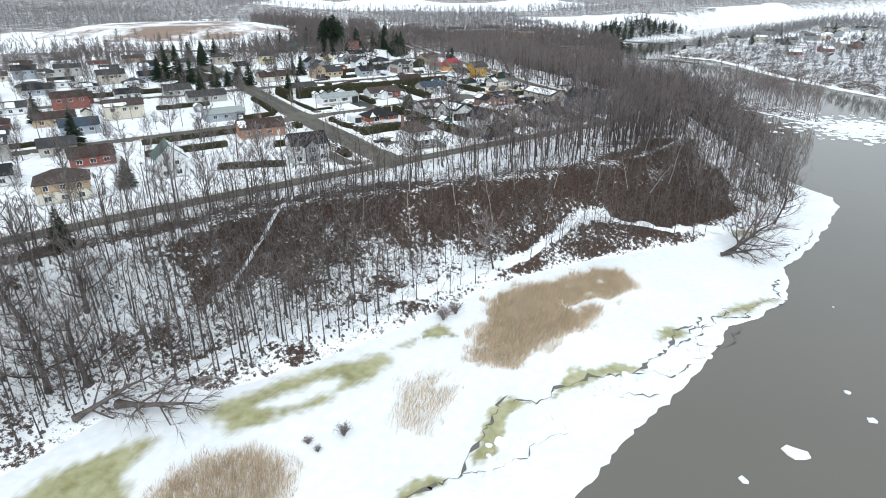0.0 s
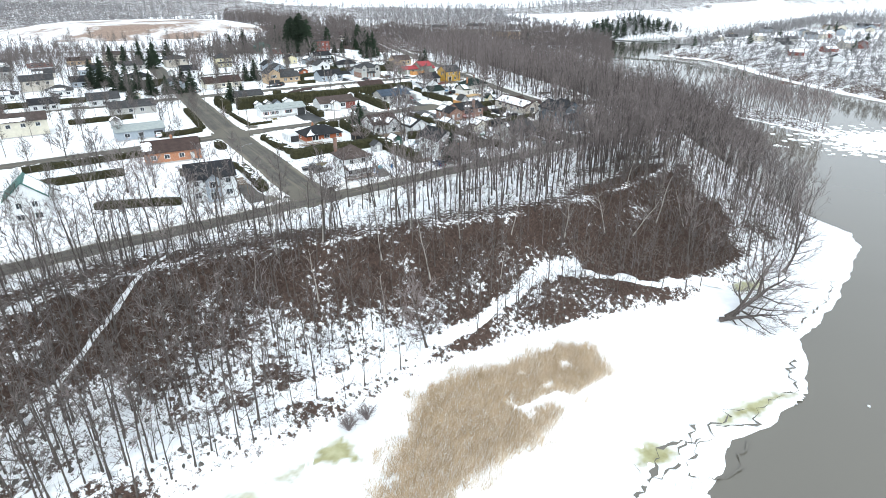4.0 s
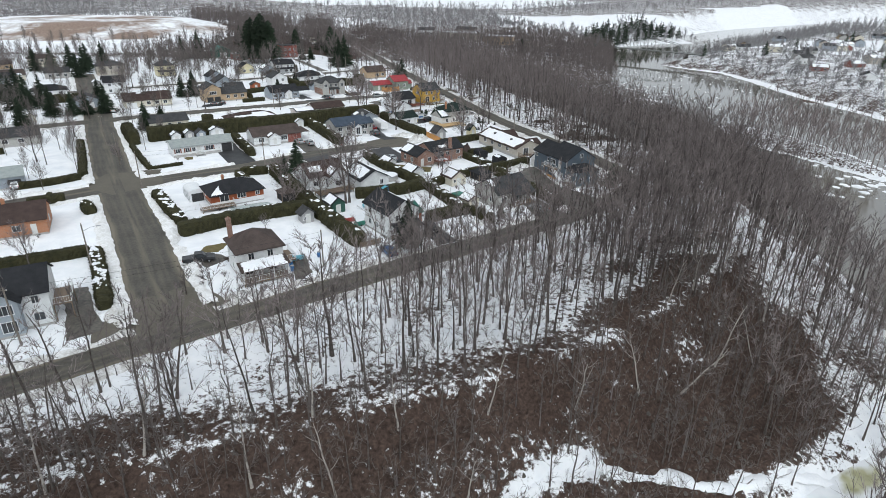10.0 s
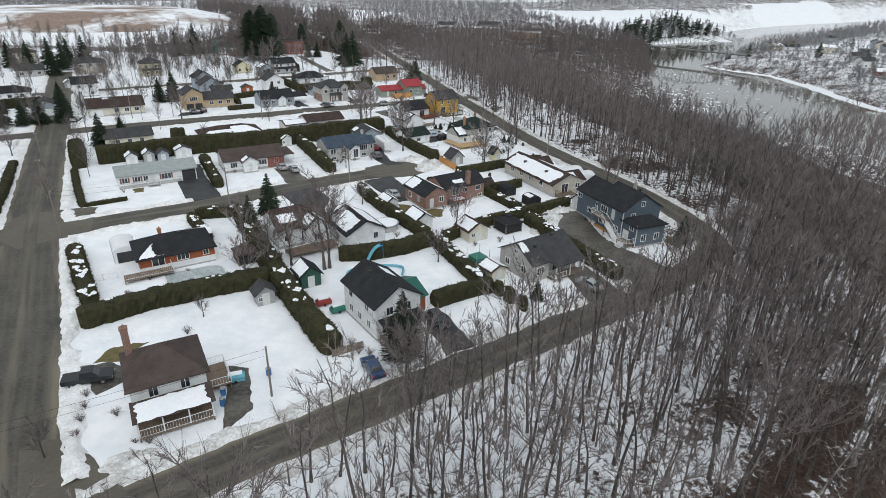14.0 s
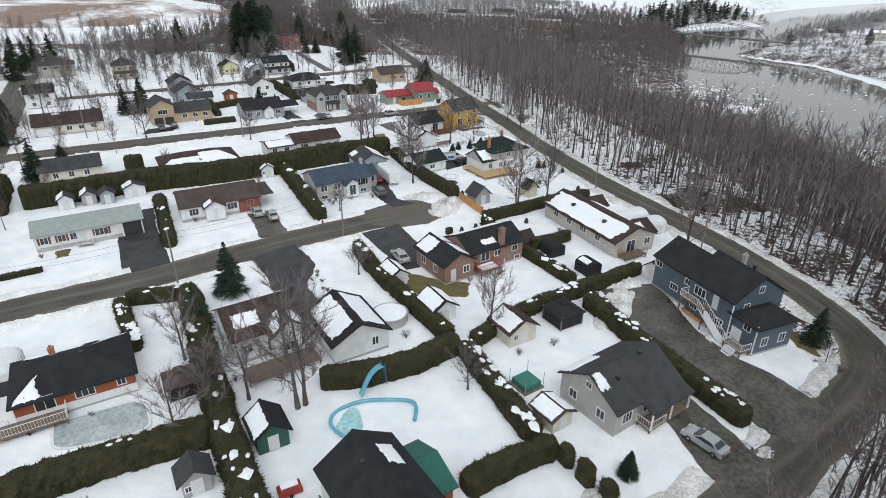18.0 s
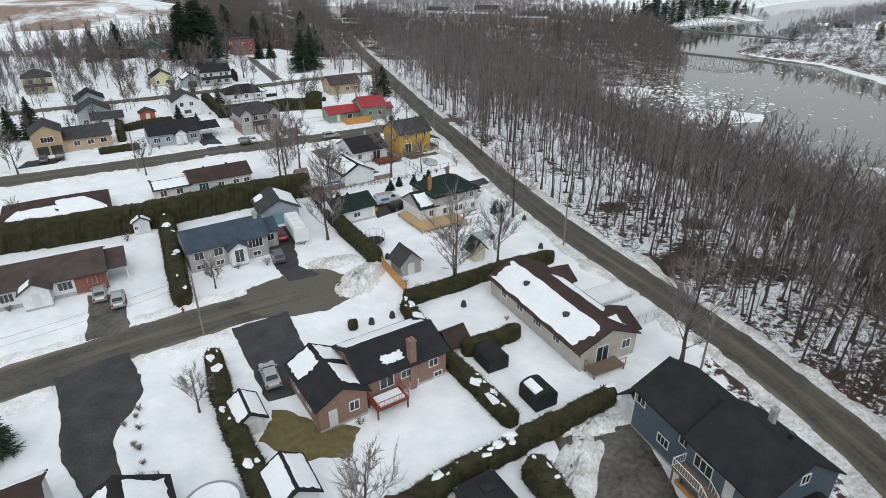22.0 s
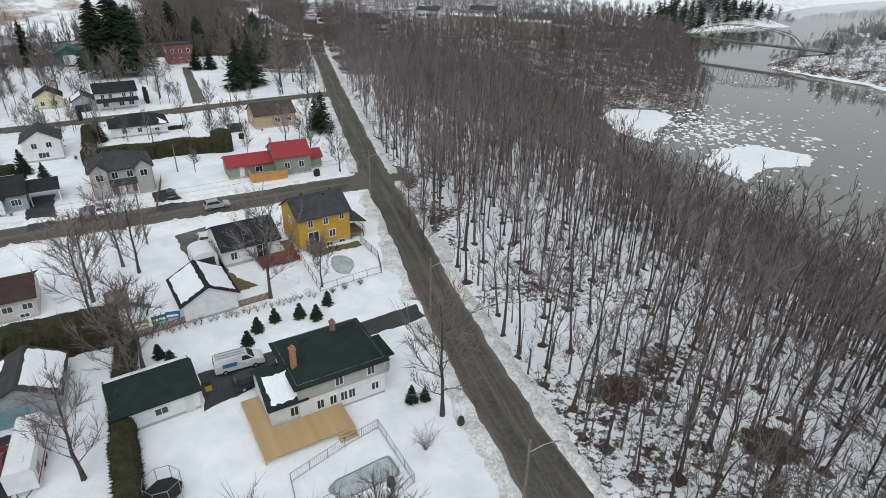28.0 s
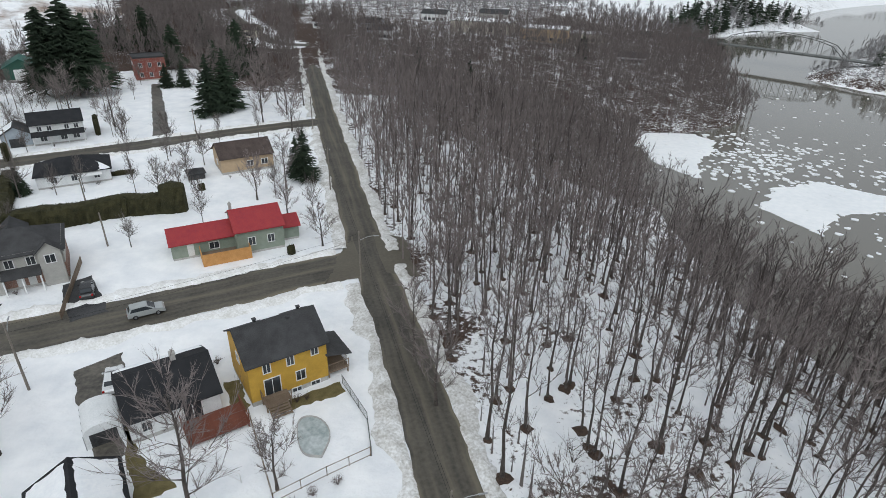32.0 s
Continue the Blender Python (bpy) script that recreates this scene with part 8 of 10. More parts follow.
TALLH = "tall dense dark cedar hedge in the snow"
for k, (pts, w, hi, lab, sn) in enumerate([
        ([(-66, 231.5), (-47.8, 243.0), (-35.5, 248.0), (-23.5, 255.0), (-11.1, 264), (2.0, 272.0)], 3.0, 4.3, TALLH, 0), ([(-67.8, 226.8), (-72.5, 234), (-76.5, 240.5)], 2.6, 4.0, TALLH, 0),
        ([(-40.8, 236), (-32.7, 221.6), (-29.2, 215.4)], 1.7, 1.9, "clipped cedar hedge capped with snow", 2.2), ([(-20.2, 255.0), (-11.3, 238.2), (-5.6, 227.8)], 1.9, 2.6, TALLH, 0.4), ([(3.7, 270.0), (8.4, 260), (12.7, 252.4), (19.6, 241.6)], 1.8, 2.2, "long dark cedar hedge beside the lawn", 0),
        ([(-68, 224.7), (-60.9, 213.6), (-52.4, 201.2)], 1.0, 1.1, "low clipped hedge round the white bungalow", 0), ([(-52.4, 201.7), (-45.7, 206.3)], 0.9, 0.7, "row of low brown shrubs", 0),
        ([(-41.8, 180.4), (-35.4, 171.4), (-28.8, 162.4)], 1.9, 1.8, "clipped hedge topped with snow clumps", 2.6), ([(-27.6, 157.4), (-23.9, 160.2), (-19.5, 163.8), (-14.0, 167.0), (-7.8, 170.3), (-5.0, 171.6)], 2.6, 2.3, TALLH, 0.2),
        ([(-19.1, 199.0), (-14.5, 191), (-9.6, 182.1), (-2.3, 169.4), (3.9, 159.6), (8.9, 152.4)], 2.4, 2.6, "long tall cedar hedge with patches of snow", 0.6), ([(-27.8, 196.2), (-20.3, 185.8)], 1.5, 1.7, "clipped hedge topped with snow clumps", 2.6), ([(-27.3, 197.2), (-20.6, 199.0)], 1.5, 1.9, "dark clipped cedar hedge in the snow", 1.0),
        ([(3.0, 216.0), (6.5, 209), (10.8, 202.3), (15.2, 196), (19.4, 189.8)], 1.7, 2.0, "long cedar hedge with a little snow", 0.6), ([(4.4, 180.3), (9.8, 181.6), (14.6, 183.6), (20.3, 188.4)], 2.2, 2.2, TALLH, 0), ([(21.3, 187.7), (25.3, 179.4), (28.6, 172.6)], 1.9, 1.8, "dark hedge thick with snow clumps", 3.0),
        ([(21.2, 165.5), (25.9, 168.7), (30.4, 171.0)], 1.9, 2.0, TALLH, 0), ([(24.9, 229.6), (31.3, 233.5), (37.9, 238.2), (47.5, 243.2)], 1.6, 1.8, "dark cedar hedge behind the brown-roofed house", 0), ([(25.0, 228.4), (30.4, 217.6), (34.4, 211.7), (38.3, 205.8)], 1.5, 1.6, "cedar hedge with snow along its top", 1.8),
        ([(38.3, 203.0), (43.6, 206.2), (49.4, 210.4)], 1.6, 1.8, TALLH, 0.2), ([(33.0, 218.0), (37.0, 220.4), (40.2, 222.5)], 1.5, 1.7, TALLH, 0), ([(39.4, 200.2), (44.2, 189.4), (48.4, 181.7), (51.8, 175.4)], 2.0, 2.0, "long cedar hedge dotted with snow", 1.4), ([(22.3, 188.8), (27.0, 194.4), (33, 199.4), (39.2, 203)], 1.5, 1.8, "cedar hedge with snow clumps", 1.2),
        ([(-55.5, 307.5), (-61, 317), (-66, 326)], 1.5, 1.6, "clipped cedar hedge in the snow", 0), ([(-60.5, 318), (-56, 323.5), (-51, 327.5)], 2.0, 1.8, "dark clipped hedge in the snow", 0), ([(-56, 297.2), (-48.2, 302.0)], 1.6, 1.4, "dark clipped hedge in the snow", 0), ([(-53.0, 357.5), (-44, 343), (-38, 333.6)], 2.0, 2.2, TALLH, 0), ([(-40, 333.8), (-30, 338), (-21, 344.0), (-13.4, 346)], 3.0, 3.2, TALLH, 0), ([(-15.5, 345.2), (-11.6, 347.4)], 3.6, 4.6, TALLH, 0),
        ([(-85, 228), (-75, 210.5), (-66.2, 194.5)], 1.5, 1.5, "clipped cedar hedge in the snow", 0), ([(-66, 193), (-71, 188), (-77, 184.5)], 1.5, 1.5, "clipped cedar hedge in the snow", 0), ([(-39.4, 148.6), (-33, 138), (-27.4, 128.2)], 1.8, 1.6, "clipped hedge thick with snow clumps", 3.0), ([(-53, 141.6), (-46, 145.2), (-40.2, 148.2)], 1.6, 1.8, TALLH, 0), ([(-62, 117), (-52, 119), (-44, 120)], 1.8, 1.4, "brownish clipped hedge in the snow", 0),
        ([(-96, 145), (-80, 156), (-70, 162.5)], 1.5, 1.6, "clipped cedar hedge in the snow", 0), ([(-118, 205), (-100, 216)], 1.5, 1.6, "clipped cedar hedge in the snow", 0), ([(-88, 130), (-76, 138), (-68, 143)], 1.7, 1.8, TALLH, 0), ([(-140, 285), (-122, 297)], 2, 3, TALLH, 0), ([(-150, 130), (-128, 144)], 1.6, 1.7, TALLH, 0), ([(-112, 140), (-100, 120)], 1.6, 1.7, TALLH, 0), ([(-170, 230), (-150, 243), (-132, 254)], 1.6, 2, TALLH, 0), ([(-34.5, 361.4), (-30.5, 363.8)], 0.8, 0.8, "low shrubs in the snow", 0),
        ([(-66.5, 172.5), (-60.5, 176.5)], 1.8, 1.9, "rounded clipped shrub in the snow", 0), ([(-54, 172.5), (-50.6, 168.5)], 1.9, 1.8, "rounded clipped shrubs by the corner", 0.6), ([(-57, 254.2), (-54.8, 257.5)], 1.9, 3.4, TALLH, 0)]):
    hedge(pts, w * 1.22, hi * 1.1, 500 + k * 3, lab, sn)


# ------------------------------------------------------------------ vehicles
def carpaint(name, c):
    return material(name, c, tuple(v * 1.15 for v in c), 0.25, 2, 20, 0, 0.2, spec=0.6)


PAINTS = dict(silver=carpaint("silver_car_paint", (0.36, 0.38, 0.38)), white=carpaint("white_car_paint", (0.68, 0.69, 0.70)), black=carpaint("black_car_paint", (0.02, 0.021, 0.023)), red=carpaint("red_car_paint", (0.20, 0.02, 0.025)), blue=carpaint("blue_car_paint", (0.03, 0.06, 0.14)), grey=carpaint("grey_car_paint", (0.10, 0.105, 0.11)))
HEADLAMP = material("lamp_glass", (0.6, 0.6, 0.58), (0.75, 0.75, 0.73), 0.15, 3, 20, 0)
TAILLAMP = material("tail_lamp_glass", (0.30, 0.01, 0.01), (0.40, 0.02, 0.02), 0.2, 3, 20, 0)
BODY = dict(  # length, half width, height, lower side profile, cabin profile
    sedan=(4.7, 0.9, [(-2.3, 0.35), (-2.35, 0.75), (-2.2, 0.95), (-1.3, 1.0), (1.0, 0.98), (2.0, 0.86), (2.33, 0.7), (2.35, 0.35)], [(-1.75, 0.98), (-1.05, 1.42), (0.25, 1.45), (1.15, 0.96)]),
    wagon=(4.6, 0.92, [(-2.25, 0.38), (-2.3, 0.85), (-2.2, 1.05), (1.1, 1.02), (2.05, 0.92), (2.3, 0.72), (2.3, 0.38)], [(-2.15, 1.02), (-1.8, 1.62), (0.2, 1.66), (1.2, 1.0)]),
    van=(5.6, 1.0, [(-2.75, 0.42), (-2.8, 1.1), (-2.75, 1.35), (1.5, 1.3), (2.4, 1.1), (2.75, 0.85), (2.78, 0.42)], [(-2.75, 1.3), (-2.7, 2.0), (0.9, 2.05), (1.75, 1.28)]),
    pickup=(5.5, 0.98, [(-2.7, 0.5), (-2.75, 1.05), (-0.7, 1.08), (1.3, 1.08), (2.4, 0.98), (2.72, 0.8), (2.72, 0.5)], [(-0.75, 1.05), (-0.6, 1.72), (0.6, 1.75), (1.35, 1.06)]))


def vehicle(kind, x, y, yaw, colour, label, name="car", category="car"):
    length, hw, low, cab = BODY[kind]
    t = thing(name, pose(x, y, ground_z(x, y) + 0.1, 0, 0, yaw), label, category, "parked vehicles")

    def side_on(profile, w0, w1):
        n = len(profile)
        z0, z1 = min(p[1] for p in profile), max(p[1] for p in profile)
        f = lambda z: w0 + (w1 - w0) * (z - z0) / (z1 - z0)
        b = Build()
        v = [(px, s * f(z), z) for s in (-1, 1) for px, z in profile]
        return b.add(v, [tuple(range(n)), tuple(range(n, 2 * n))[::-1]] + [(i, n + i, n + (i + 1) % n, (i + 1) % n) for i in range(n)])

    part("body", side_on(low, hw, hw * 0.96), PAINTS[colour], t)
    part("cabin", side_on(cab, hw * 0.93, hw * 0.76), PAINTS[colour], t)
    mx, mz = sum(p[0] for p in cab) / 4, sum(p[1] for p in cab) / 4
    glass = [(mx + (px - mx) * 0.84, mz + (z - mz) * 0.74) for px, z in cab]
    if kind == "van":
        glass = [(0.3, 1.42), (0.35, 1.9), (0.85, 1.92), (1.45, 1.42)]
    part("side_glass", side_on(glass, hw * 0.925, hw * 0.805), PANE, t)
    (fx0, fz0), (fx1, fz1) = cab[3], cab[2]
    w = hw * 0.76
    part("windscreen", Build().add([(fx0 - 0.08 + 0.03, -w, fz0 + 0.08), (fx0 - 0.08 + 0.03, w, fz0 + 0.08), (fx1 + 0.12, w * 0.9, fz1 - 0.06), (fx1 + 0.12, -w * 0.9, fz1 - 0.06), (fx0 - 0.3, -w, fz0 + 0.02), (fx0 - 0.3, w, fz0 + 0.02)], [(0, 1, 2, 3), (0, 3, 4), (1, 5, 2), (4, 3, 2, 5), (0, 4, 5, 1)]), PANE, t)
    (rx0, rz0), (rx1, rz1) = cab[0], cab[1]
    part("rear_window", Build().add([(rx0 + 0.03, -w, rz0 + 0.1), (rx0 + 0.03, w, rz0 + 0.1), (rx1 - 0.06, w * 0.9, rz1 - 0.05), (rx1 - 0.06, -w * 0.9, rz1 - 0.05), (rx0 + 0.3, -w, rz0 + 0.05), (rx0 + 0.3, w, rz0 + 0.05)], [(1, 0, 3, 2), (0, 4, 3), (1, 2, 5), (4, 5, 2, 3), (0, 1, 5, 4)]), PANE, t)
    for sx in (-0.3, 0.3):
        for sy in (-1, 1):
            tyre = part("wheel", Build().rod((sx * length, sy * (hw - 0.2), 0.32), (sx * length, sy * (hw + 0.02), 0.32), 0.33, 0.33, 14), BLACK, t)
            part("rim", Build().rod((sx * length, sy * (hw - 0.05), 0.32), (sx * length, sy * (hw + 0.03), 0.32), 0.2, 0.17, 10), STEEL, tyre)
    for sy in (-1, 1):
        part("headlight", Build().box(length / 2 - 0.28, length / 2 - 0.02, sy * hw * 0.7 - 0.2, sy * hw * 0.7 + 0.2, 0.62, 0.76), HEADLAMP, t)
        part("tail_light", Build().box(-length / 2 - 0.01, -length / 2 + 0.1, sy * hw * 0.8 - 0.12, sy * hw * 0.8 + 0.12, 0.7, 0.95), TAILLAMP, t)
        part("mirror", Build().box(0.75, 0.95, sy * (hw + 0.1) - 0.09, sy * (hw + 0.1) + 0.09, 0.98, 1.12), PAINTS[colour], t)
    return t


for kind, x, y, yaw, col, lab in (
        ("sedan", 10.7, 212.9, 118, "silver", "silver saloon car parked on a black driveway"), ("sedan", -19.0, 230.6, 120, "silver", "silver car parked under the carport edge"), ("sedan", -15.6, 229.1, 120, "silver", "silver-grey car parked on the driveway"),
        ("wagon", 3.4, 242.6, 116, "grey", "dark grey car parked before the raised bungalow"), ("sedan", 1.6, 250.6, 118, "red", "dark red car parked by the garage"), ("wagon", 21.3, 264.0, 35, "black", "black car parked on the driveway"),
        ("wagon", -1.7, 312.2, 33, "silver", "silver minivan parked on the street"), ("sedan", 1.5, 298.4, 115, "white", "white car parked on the gravel driveway"), ("sedan", -12.4, 316.6, 120, "black", "dark car parked on the patched driveway"),
        ("wagon", -23.3, 306.6, 122, "grey", "dark car parked before the twin-gabled house"), ("sedan", -21.6, 308.4, 122, "white", "white car parked before the twin-gabled house"), ("pickup", -19.3, 145.2, 20, "black", "black pickup truck parked beside the white house"),
        ("sedan", 14.3, 148.9, 118, "blue", "dark blue car parked by the road"), ("wagon", 22.2, 160.2, -62, "black", "black car parked on the wet driveway"), ("sedan", 46.2, 172.4, 128, "silver", "silver car parked beside the hedge"), ("sedan", -66, 291.2, 122, "grey", "dark car parked before its garage"), ("wagon", -63.2, 293.2, 122, "black", "black car parked before its garage"),
        ("sedan", -98.6, 275.5, 122, "white", "white car parked on the driveway"), ("wagon", -77.5, 185.6, 120, "white", "white car parked under the carport")):
    vehicle(kind, x, y, yaw, col, lab)
v = vehicle("van", 18.6, 266.8, 30, "white", "white work van with a ladder rack on its roof", "van", "van")
for sy in (-0.5, 0, 0.5):
    part("roof_ladder", Build().box(-2.5, 0.8, sy - 0.05, sy + 0.05, 2.1, 2.2), STEEL, v)
part("sign_panel", Build().box(-1.9, -0.3, -1.03, -0.99, 1.0, 1.5), BLUEPL, v, "blue printed panel")
# caravan beside the garage
t = thing("caravan", pose(4.4, 251.2, 0.1, 0, 0, 117), "long white caravan parked beside the garage", "caravan", "parked vehicles")
part("body", Build().extrude([(-1.2, 0.6), (1.2, 0.6), (1.25, 2.6), (1.0, 2.95), (-1.0, 2.95), (-1.25, 2.6)], -3.9, 3.9), WHITE, t)
for x in (-2.4, 0.0, 2.3):
    part("roof_hatch", Build().box(x - 0.35, x + 0.35, -0.35, 0.35, 2.95, 3.12), CANVAS, t)
for x in (-2.6, 0.6, 2.6):
    part("window", Build().box(x - 0.5, x + 0.5, -1.27, -1.2, 1.5, 2.2), PANE, t)
part("stripe", Build().box(-3.85, 3.85, -1.265, -1.2, 1.0, 1.15), REDPL, t)
for x in (-0.5, 0.5):
    for y in (-1.15, 0.95):
        part("wheel", Build().rod((x, y, 0.35), (x, y + 0.2, 0.35), 0.35, 0.35, 12), BLACK, t)
part("drawbar", Build().rod((-3.9, -0.6, 0.55), (-5.2, 0, 0.55), 0.06).rod((-3.9, 0.6, 0.55), (-5.2, 0, 0.55), 0.06), RUSTSTEEL, t)


# ------------------------------------------------------------------ sheds, shelters, garden things
def shed(x, y, yaw, w, d, e, rise, wall, roof, label, kind="gable_y", drifts=(), door=True, seed=0, extra=()):
    h = house(x, y, yaw, w, d, label, "garden_shed", "shed", "garden sheds")
    ops = list(extra) + ([("front", 0, 0.05, min(1.1, w * 0.45), min(1.9, e - 0.2), "d")] if door else [])
    volume(h, kind, w, d, e, rise, wall, roof, base=0.05, openings=ops, drifts=drifts, seed=seed)
    return h


BOTH = [("front", 0.05, 0.97, 0.05, 0.92), ("back", 0.05, 0.97, 0.05, 0.92)]
FLIP = [("front", 0.05, 0.97, 0.1, 0.9)]
shed(-4.6, 163.6, 33, 2.6, 2.4, 2.1, 1.0, "grey", "grey", "small grey playhouse shed with white trim", seed=301, extra=[("front", -0.8, 0.8, 0.5, 0.6, "w1")])
shed(0.6, 169.2, 33, 3.2, 3.8, 2.2, 1.3, "darkgreen", "black", "dark green shed with a black roof", drifts=FLIP, seed=302)
shed(10.4, 203.4, 33, 2.6, 4.0, 1.9, 0.9, "white", "black", "white shed under a thick snow cap", drifts=BOTH, seed=303)
shed(17.3, 193.6, 33, 3.4, 4.6, 2.2, 1.1, "white", "black", "white garden shed with snow on its roof", drifts=BOTH, seed=304)
shed(27.2, 188.6, 33, 4.2, 4.4, 2.3, 1.3, "cream", "redbrown", "cream shed with brown roof under snow", drifts=FLIP, seed=305, extra=[("front", -1.2, 1.0, 0.6, 0.7, "w1")])
shed(34.9, 242.2, 33, 2.2, 2.2, 2.2, 1.3, "yellowish", "green", "small yellow shed with a steep dark roof", seed=306)
shed(23.8, 237.2, 33, 3.4, 3.4, 2.2, 1.6, "grey", "grey", "grey shed with a steep grey roof", seed=307)
shed(-24.2, 251.2, 33, 2.6, 2.8, 2.2, 0.8, "white", "grey", "white shed with a snowy roof", drifts=BOTH, seed=308, extra=[("front", -0.9, 0.9, 0.5, 0.6, "w1")])
shed(49.8, 208.6, -60, 2.8, 3.0, 2.2, 1.2, "white", "black", "white shed with a black roof beside the blue house", seed=309)
shed(30.6, 173.4, 36, 2.8, 3.2, 1.9, 0.7, "cream", "brown", "low cream shed with a flat snow cap", drifts=BOTH, seed=310)
shed(29.6, 221.2, -55, 3.2, 2.8, 0.9, 1.2, "redwood", "redbrown", "low brown shed half buried in snow", drifts=FLIP, seed=311, door=False)
for x, y, k in ((-48.6, 237.4, 0), (-51.6, 233.8, 1), (-54.9, 233.0, 2), (-58.0, 230.4, 3)):
    shed(x, y, 33, 2.6 if k else 4.0, 2.6 if k else 4.4, 2.1, 0.9, ("white", "bluegrey", "grey", "white")[k], "grey", ("white shed with a gabled roof", "pale blue garden shed", "grey garden shed", "small white garden shed")[k] + " behind the bungalow", drifts=FLIP if k != 1 else [], seed=320 + k)
shed(-33, 327.5, 33, 3.6, 4.4, 2.4, 1.4, "bluegrey", "grey", "pale blue shed with steep roof", seed=330)
shed(-61, 329, 33, 4.0, 3.0, 2.2, 1.0, "redwood", "grey", "small brown shed by the hedge", seed=331)
for k, (x, y) in enumerate([(-112, 128), (-100, 200), (-140, 190), (-128, 100), (-150, 250), (-118, 255), (-92, 300), (-134, 330), (-60, 160), (-76, 122)]):
    shed(x, y, 33, 3.0, 3.2, 2.2, 1.0, ("white", "grey", "cream")[k % 3], "grey", "small garden shed under snow", drifts=BOTH if k % 2 else [], seed=340 + k)


def gazebo(x, y, yaw, s, label, mat, roofm):
    t = thing("gazebo", pose(x, y, ground_z(x, y), 0, 0, yaw), label, "gazebo", "gazebos")
    for sx in (-1, 1):
        for sy in (-1, 1):
            part("post", Build().box(sx * s - 0.08, sx * s + 0.08, sy * s - 0.08, sy * s + 0.08, 0, 2.2), mat, t)
    part("roof", roof_build("hip", 2 * s, 2 * s, 2.2, 1.0, 0.3), roofm, t)
    part("roof_lantern", roof_build("hip", 0.9, 0.9, 3.2, 0.35, 0.1), roofm, t)
    for q in range(4):
        part("screen", Build().box(-s + 0.1, s - 0.1, -s, -s + 0.04, 0.1, 2.1), BLACK, t, "dark screen").matrix_basis = pose(0, 0, 0, 0, 0, 90 * q)


gazebo(34.9, 195.4, 33, 1.9, "dark grey garden gazebo with screened sides", WOOD, R["black"])
gazebo(-11.3, 178.8, 33, 1.6, "brown screened gazebo with a flat dark roof", WOOD, R["brown"])


def shelter(x, y, yaw, w, d, e, label, round_top=True):
    t = thing("car_shelter", pose(x, y, ground_z(x, y), 0, 0, yaw), label, "car shelter", "canvas shelters")
    prof = [(-w / 2, 0), (w / 2, 0), (w / 2, e)] + [(w / 2 * math.cos(a), e + 0.9 * math.sin(a)) for a in np.linspace(0.25, math.pi - 0.25, 9)] + [(-w / 2, e)]
    b = Build().extrude(prof, -d / 2, d / 2)
    b.v = [np.stack([-q[:, 1], q[:, 0], q[:, 2]], -1) for q in b.v]
    part("cover", b, CANVAS, t)
    # the cover is closed; a dark panel paints the shade inside its open end
    part("doorway", Build().box(-w * 0.36, w * 0.36, -d / 2 - 0.05, -d / 2 - 0.01, 0, e * 0.95), TAR, t, "dark panel for the shade of the open end")
    for k in range(5):
        y0 = -d / 2 + d * k / 4
        part("hoop", Build().rod((-w / 2 - 0.02, y0, 0), (-w / 2 - 0.02, y0, e), 0.04).rod((w / 2 + 0.02, y0, 0), (w / 2 + 0.02, y0, e), 0.04), STEEL, t)


shelter(-32.6, 179.6, 33, 3.6, 6.0, 2.0, "white canvas car shelter beside the bungalow")
shelter(52.6, 229.8, -60, 3.7, 6.4, 1.8, "white rounded canvas car shelter under snow")
shelter(55.0, 226.0, -60, 3.7, 6.0, 1.8, "white rounded canvas car shelter beside another")
shelter(4.2, 291.6, 36, 3.4, 4.6, 1.8, "white canvas car shelter with an open dark end")
for x, y, c, lab in ((36.4, 216.4, "metal", "dark curved-roof storage shed"), (41.2, 210.0, "black", "black covered hot tub shed with snow on top")):
    t = thing("storage_box", pose(x, y, 0, 0, 0, -60), lab, "storage box", "storage boxes")
    prof = [(-1.4, 0), (1.4, 0), (1.4, 1.5)] + [(1.4 * math.cos(a), 1.5 + 0.7 * math.sin(a)) for a in np.linspace(0.3, 2.84, 7)] + [(-1.4, 1.5)]
    part("shell", Build().extrude(prof, -1.6, 1.6), R["black"], t)
    part("door", Build().box(-1.66, -1.61, -0.6, 0.6, 0.1, 1.6), STEEL, t)
    if c == "black":
        part("snow_cap", Build().extrude([(-1.2, 1.95), (-0.2, 2.1), (-0.2, 2.3), (-1.1, 2.1)], -1.2, 1.0), SNOW, t, "snow on the roof")


def pool(pts, label, rim, surf, deepz=0.0):
    cx, cy = sum(p[0] for p in pts) / len(pts), sum(p[1] for p in pts) / len(pts)
    t = thing("swimming_pool", pose(cx, cy, 0), label, "swimming pool", "swimming pools")
    loc = smoothed([(x - cx, y - cy) for x, y in pts + pts[:1]], 2)[:-1]
    out = [(x * 1.07, y * 1.07) for x, y in loc]
    n = len(loc)
    part("coping", Build().add([(*p, 0.12 + deepz) for p in loc] + [(*p, 0.12 + deepz) for p in out] + [(*p, -0.1) for p in out] + [(*p, -0.1) for p in loc], [(k, (k + 1) % n, n + (k + 1) % n, n + k)[::-1] for k in range(n)] + [(n + k, 2 * n + k, 2 * n + (k + 1) % n, n + (k + 1) % n) for k in range(n)] + [(k, (k + 1) % n, 3 * n + (k + 1) % n, 3 * n + k) for k in range(n)]), rim, t)
    part("ice", Build().prism(loc, -0.1, 0.03), surf, t, "frozen snowy water")


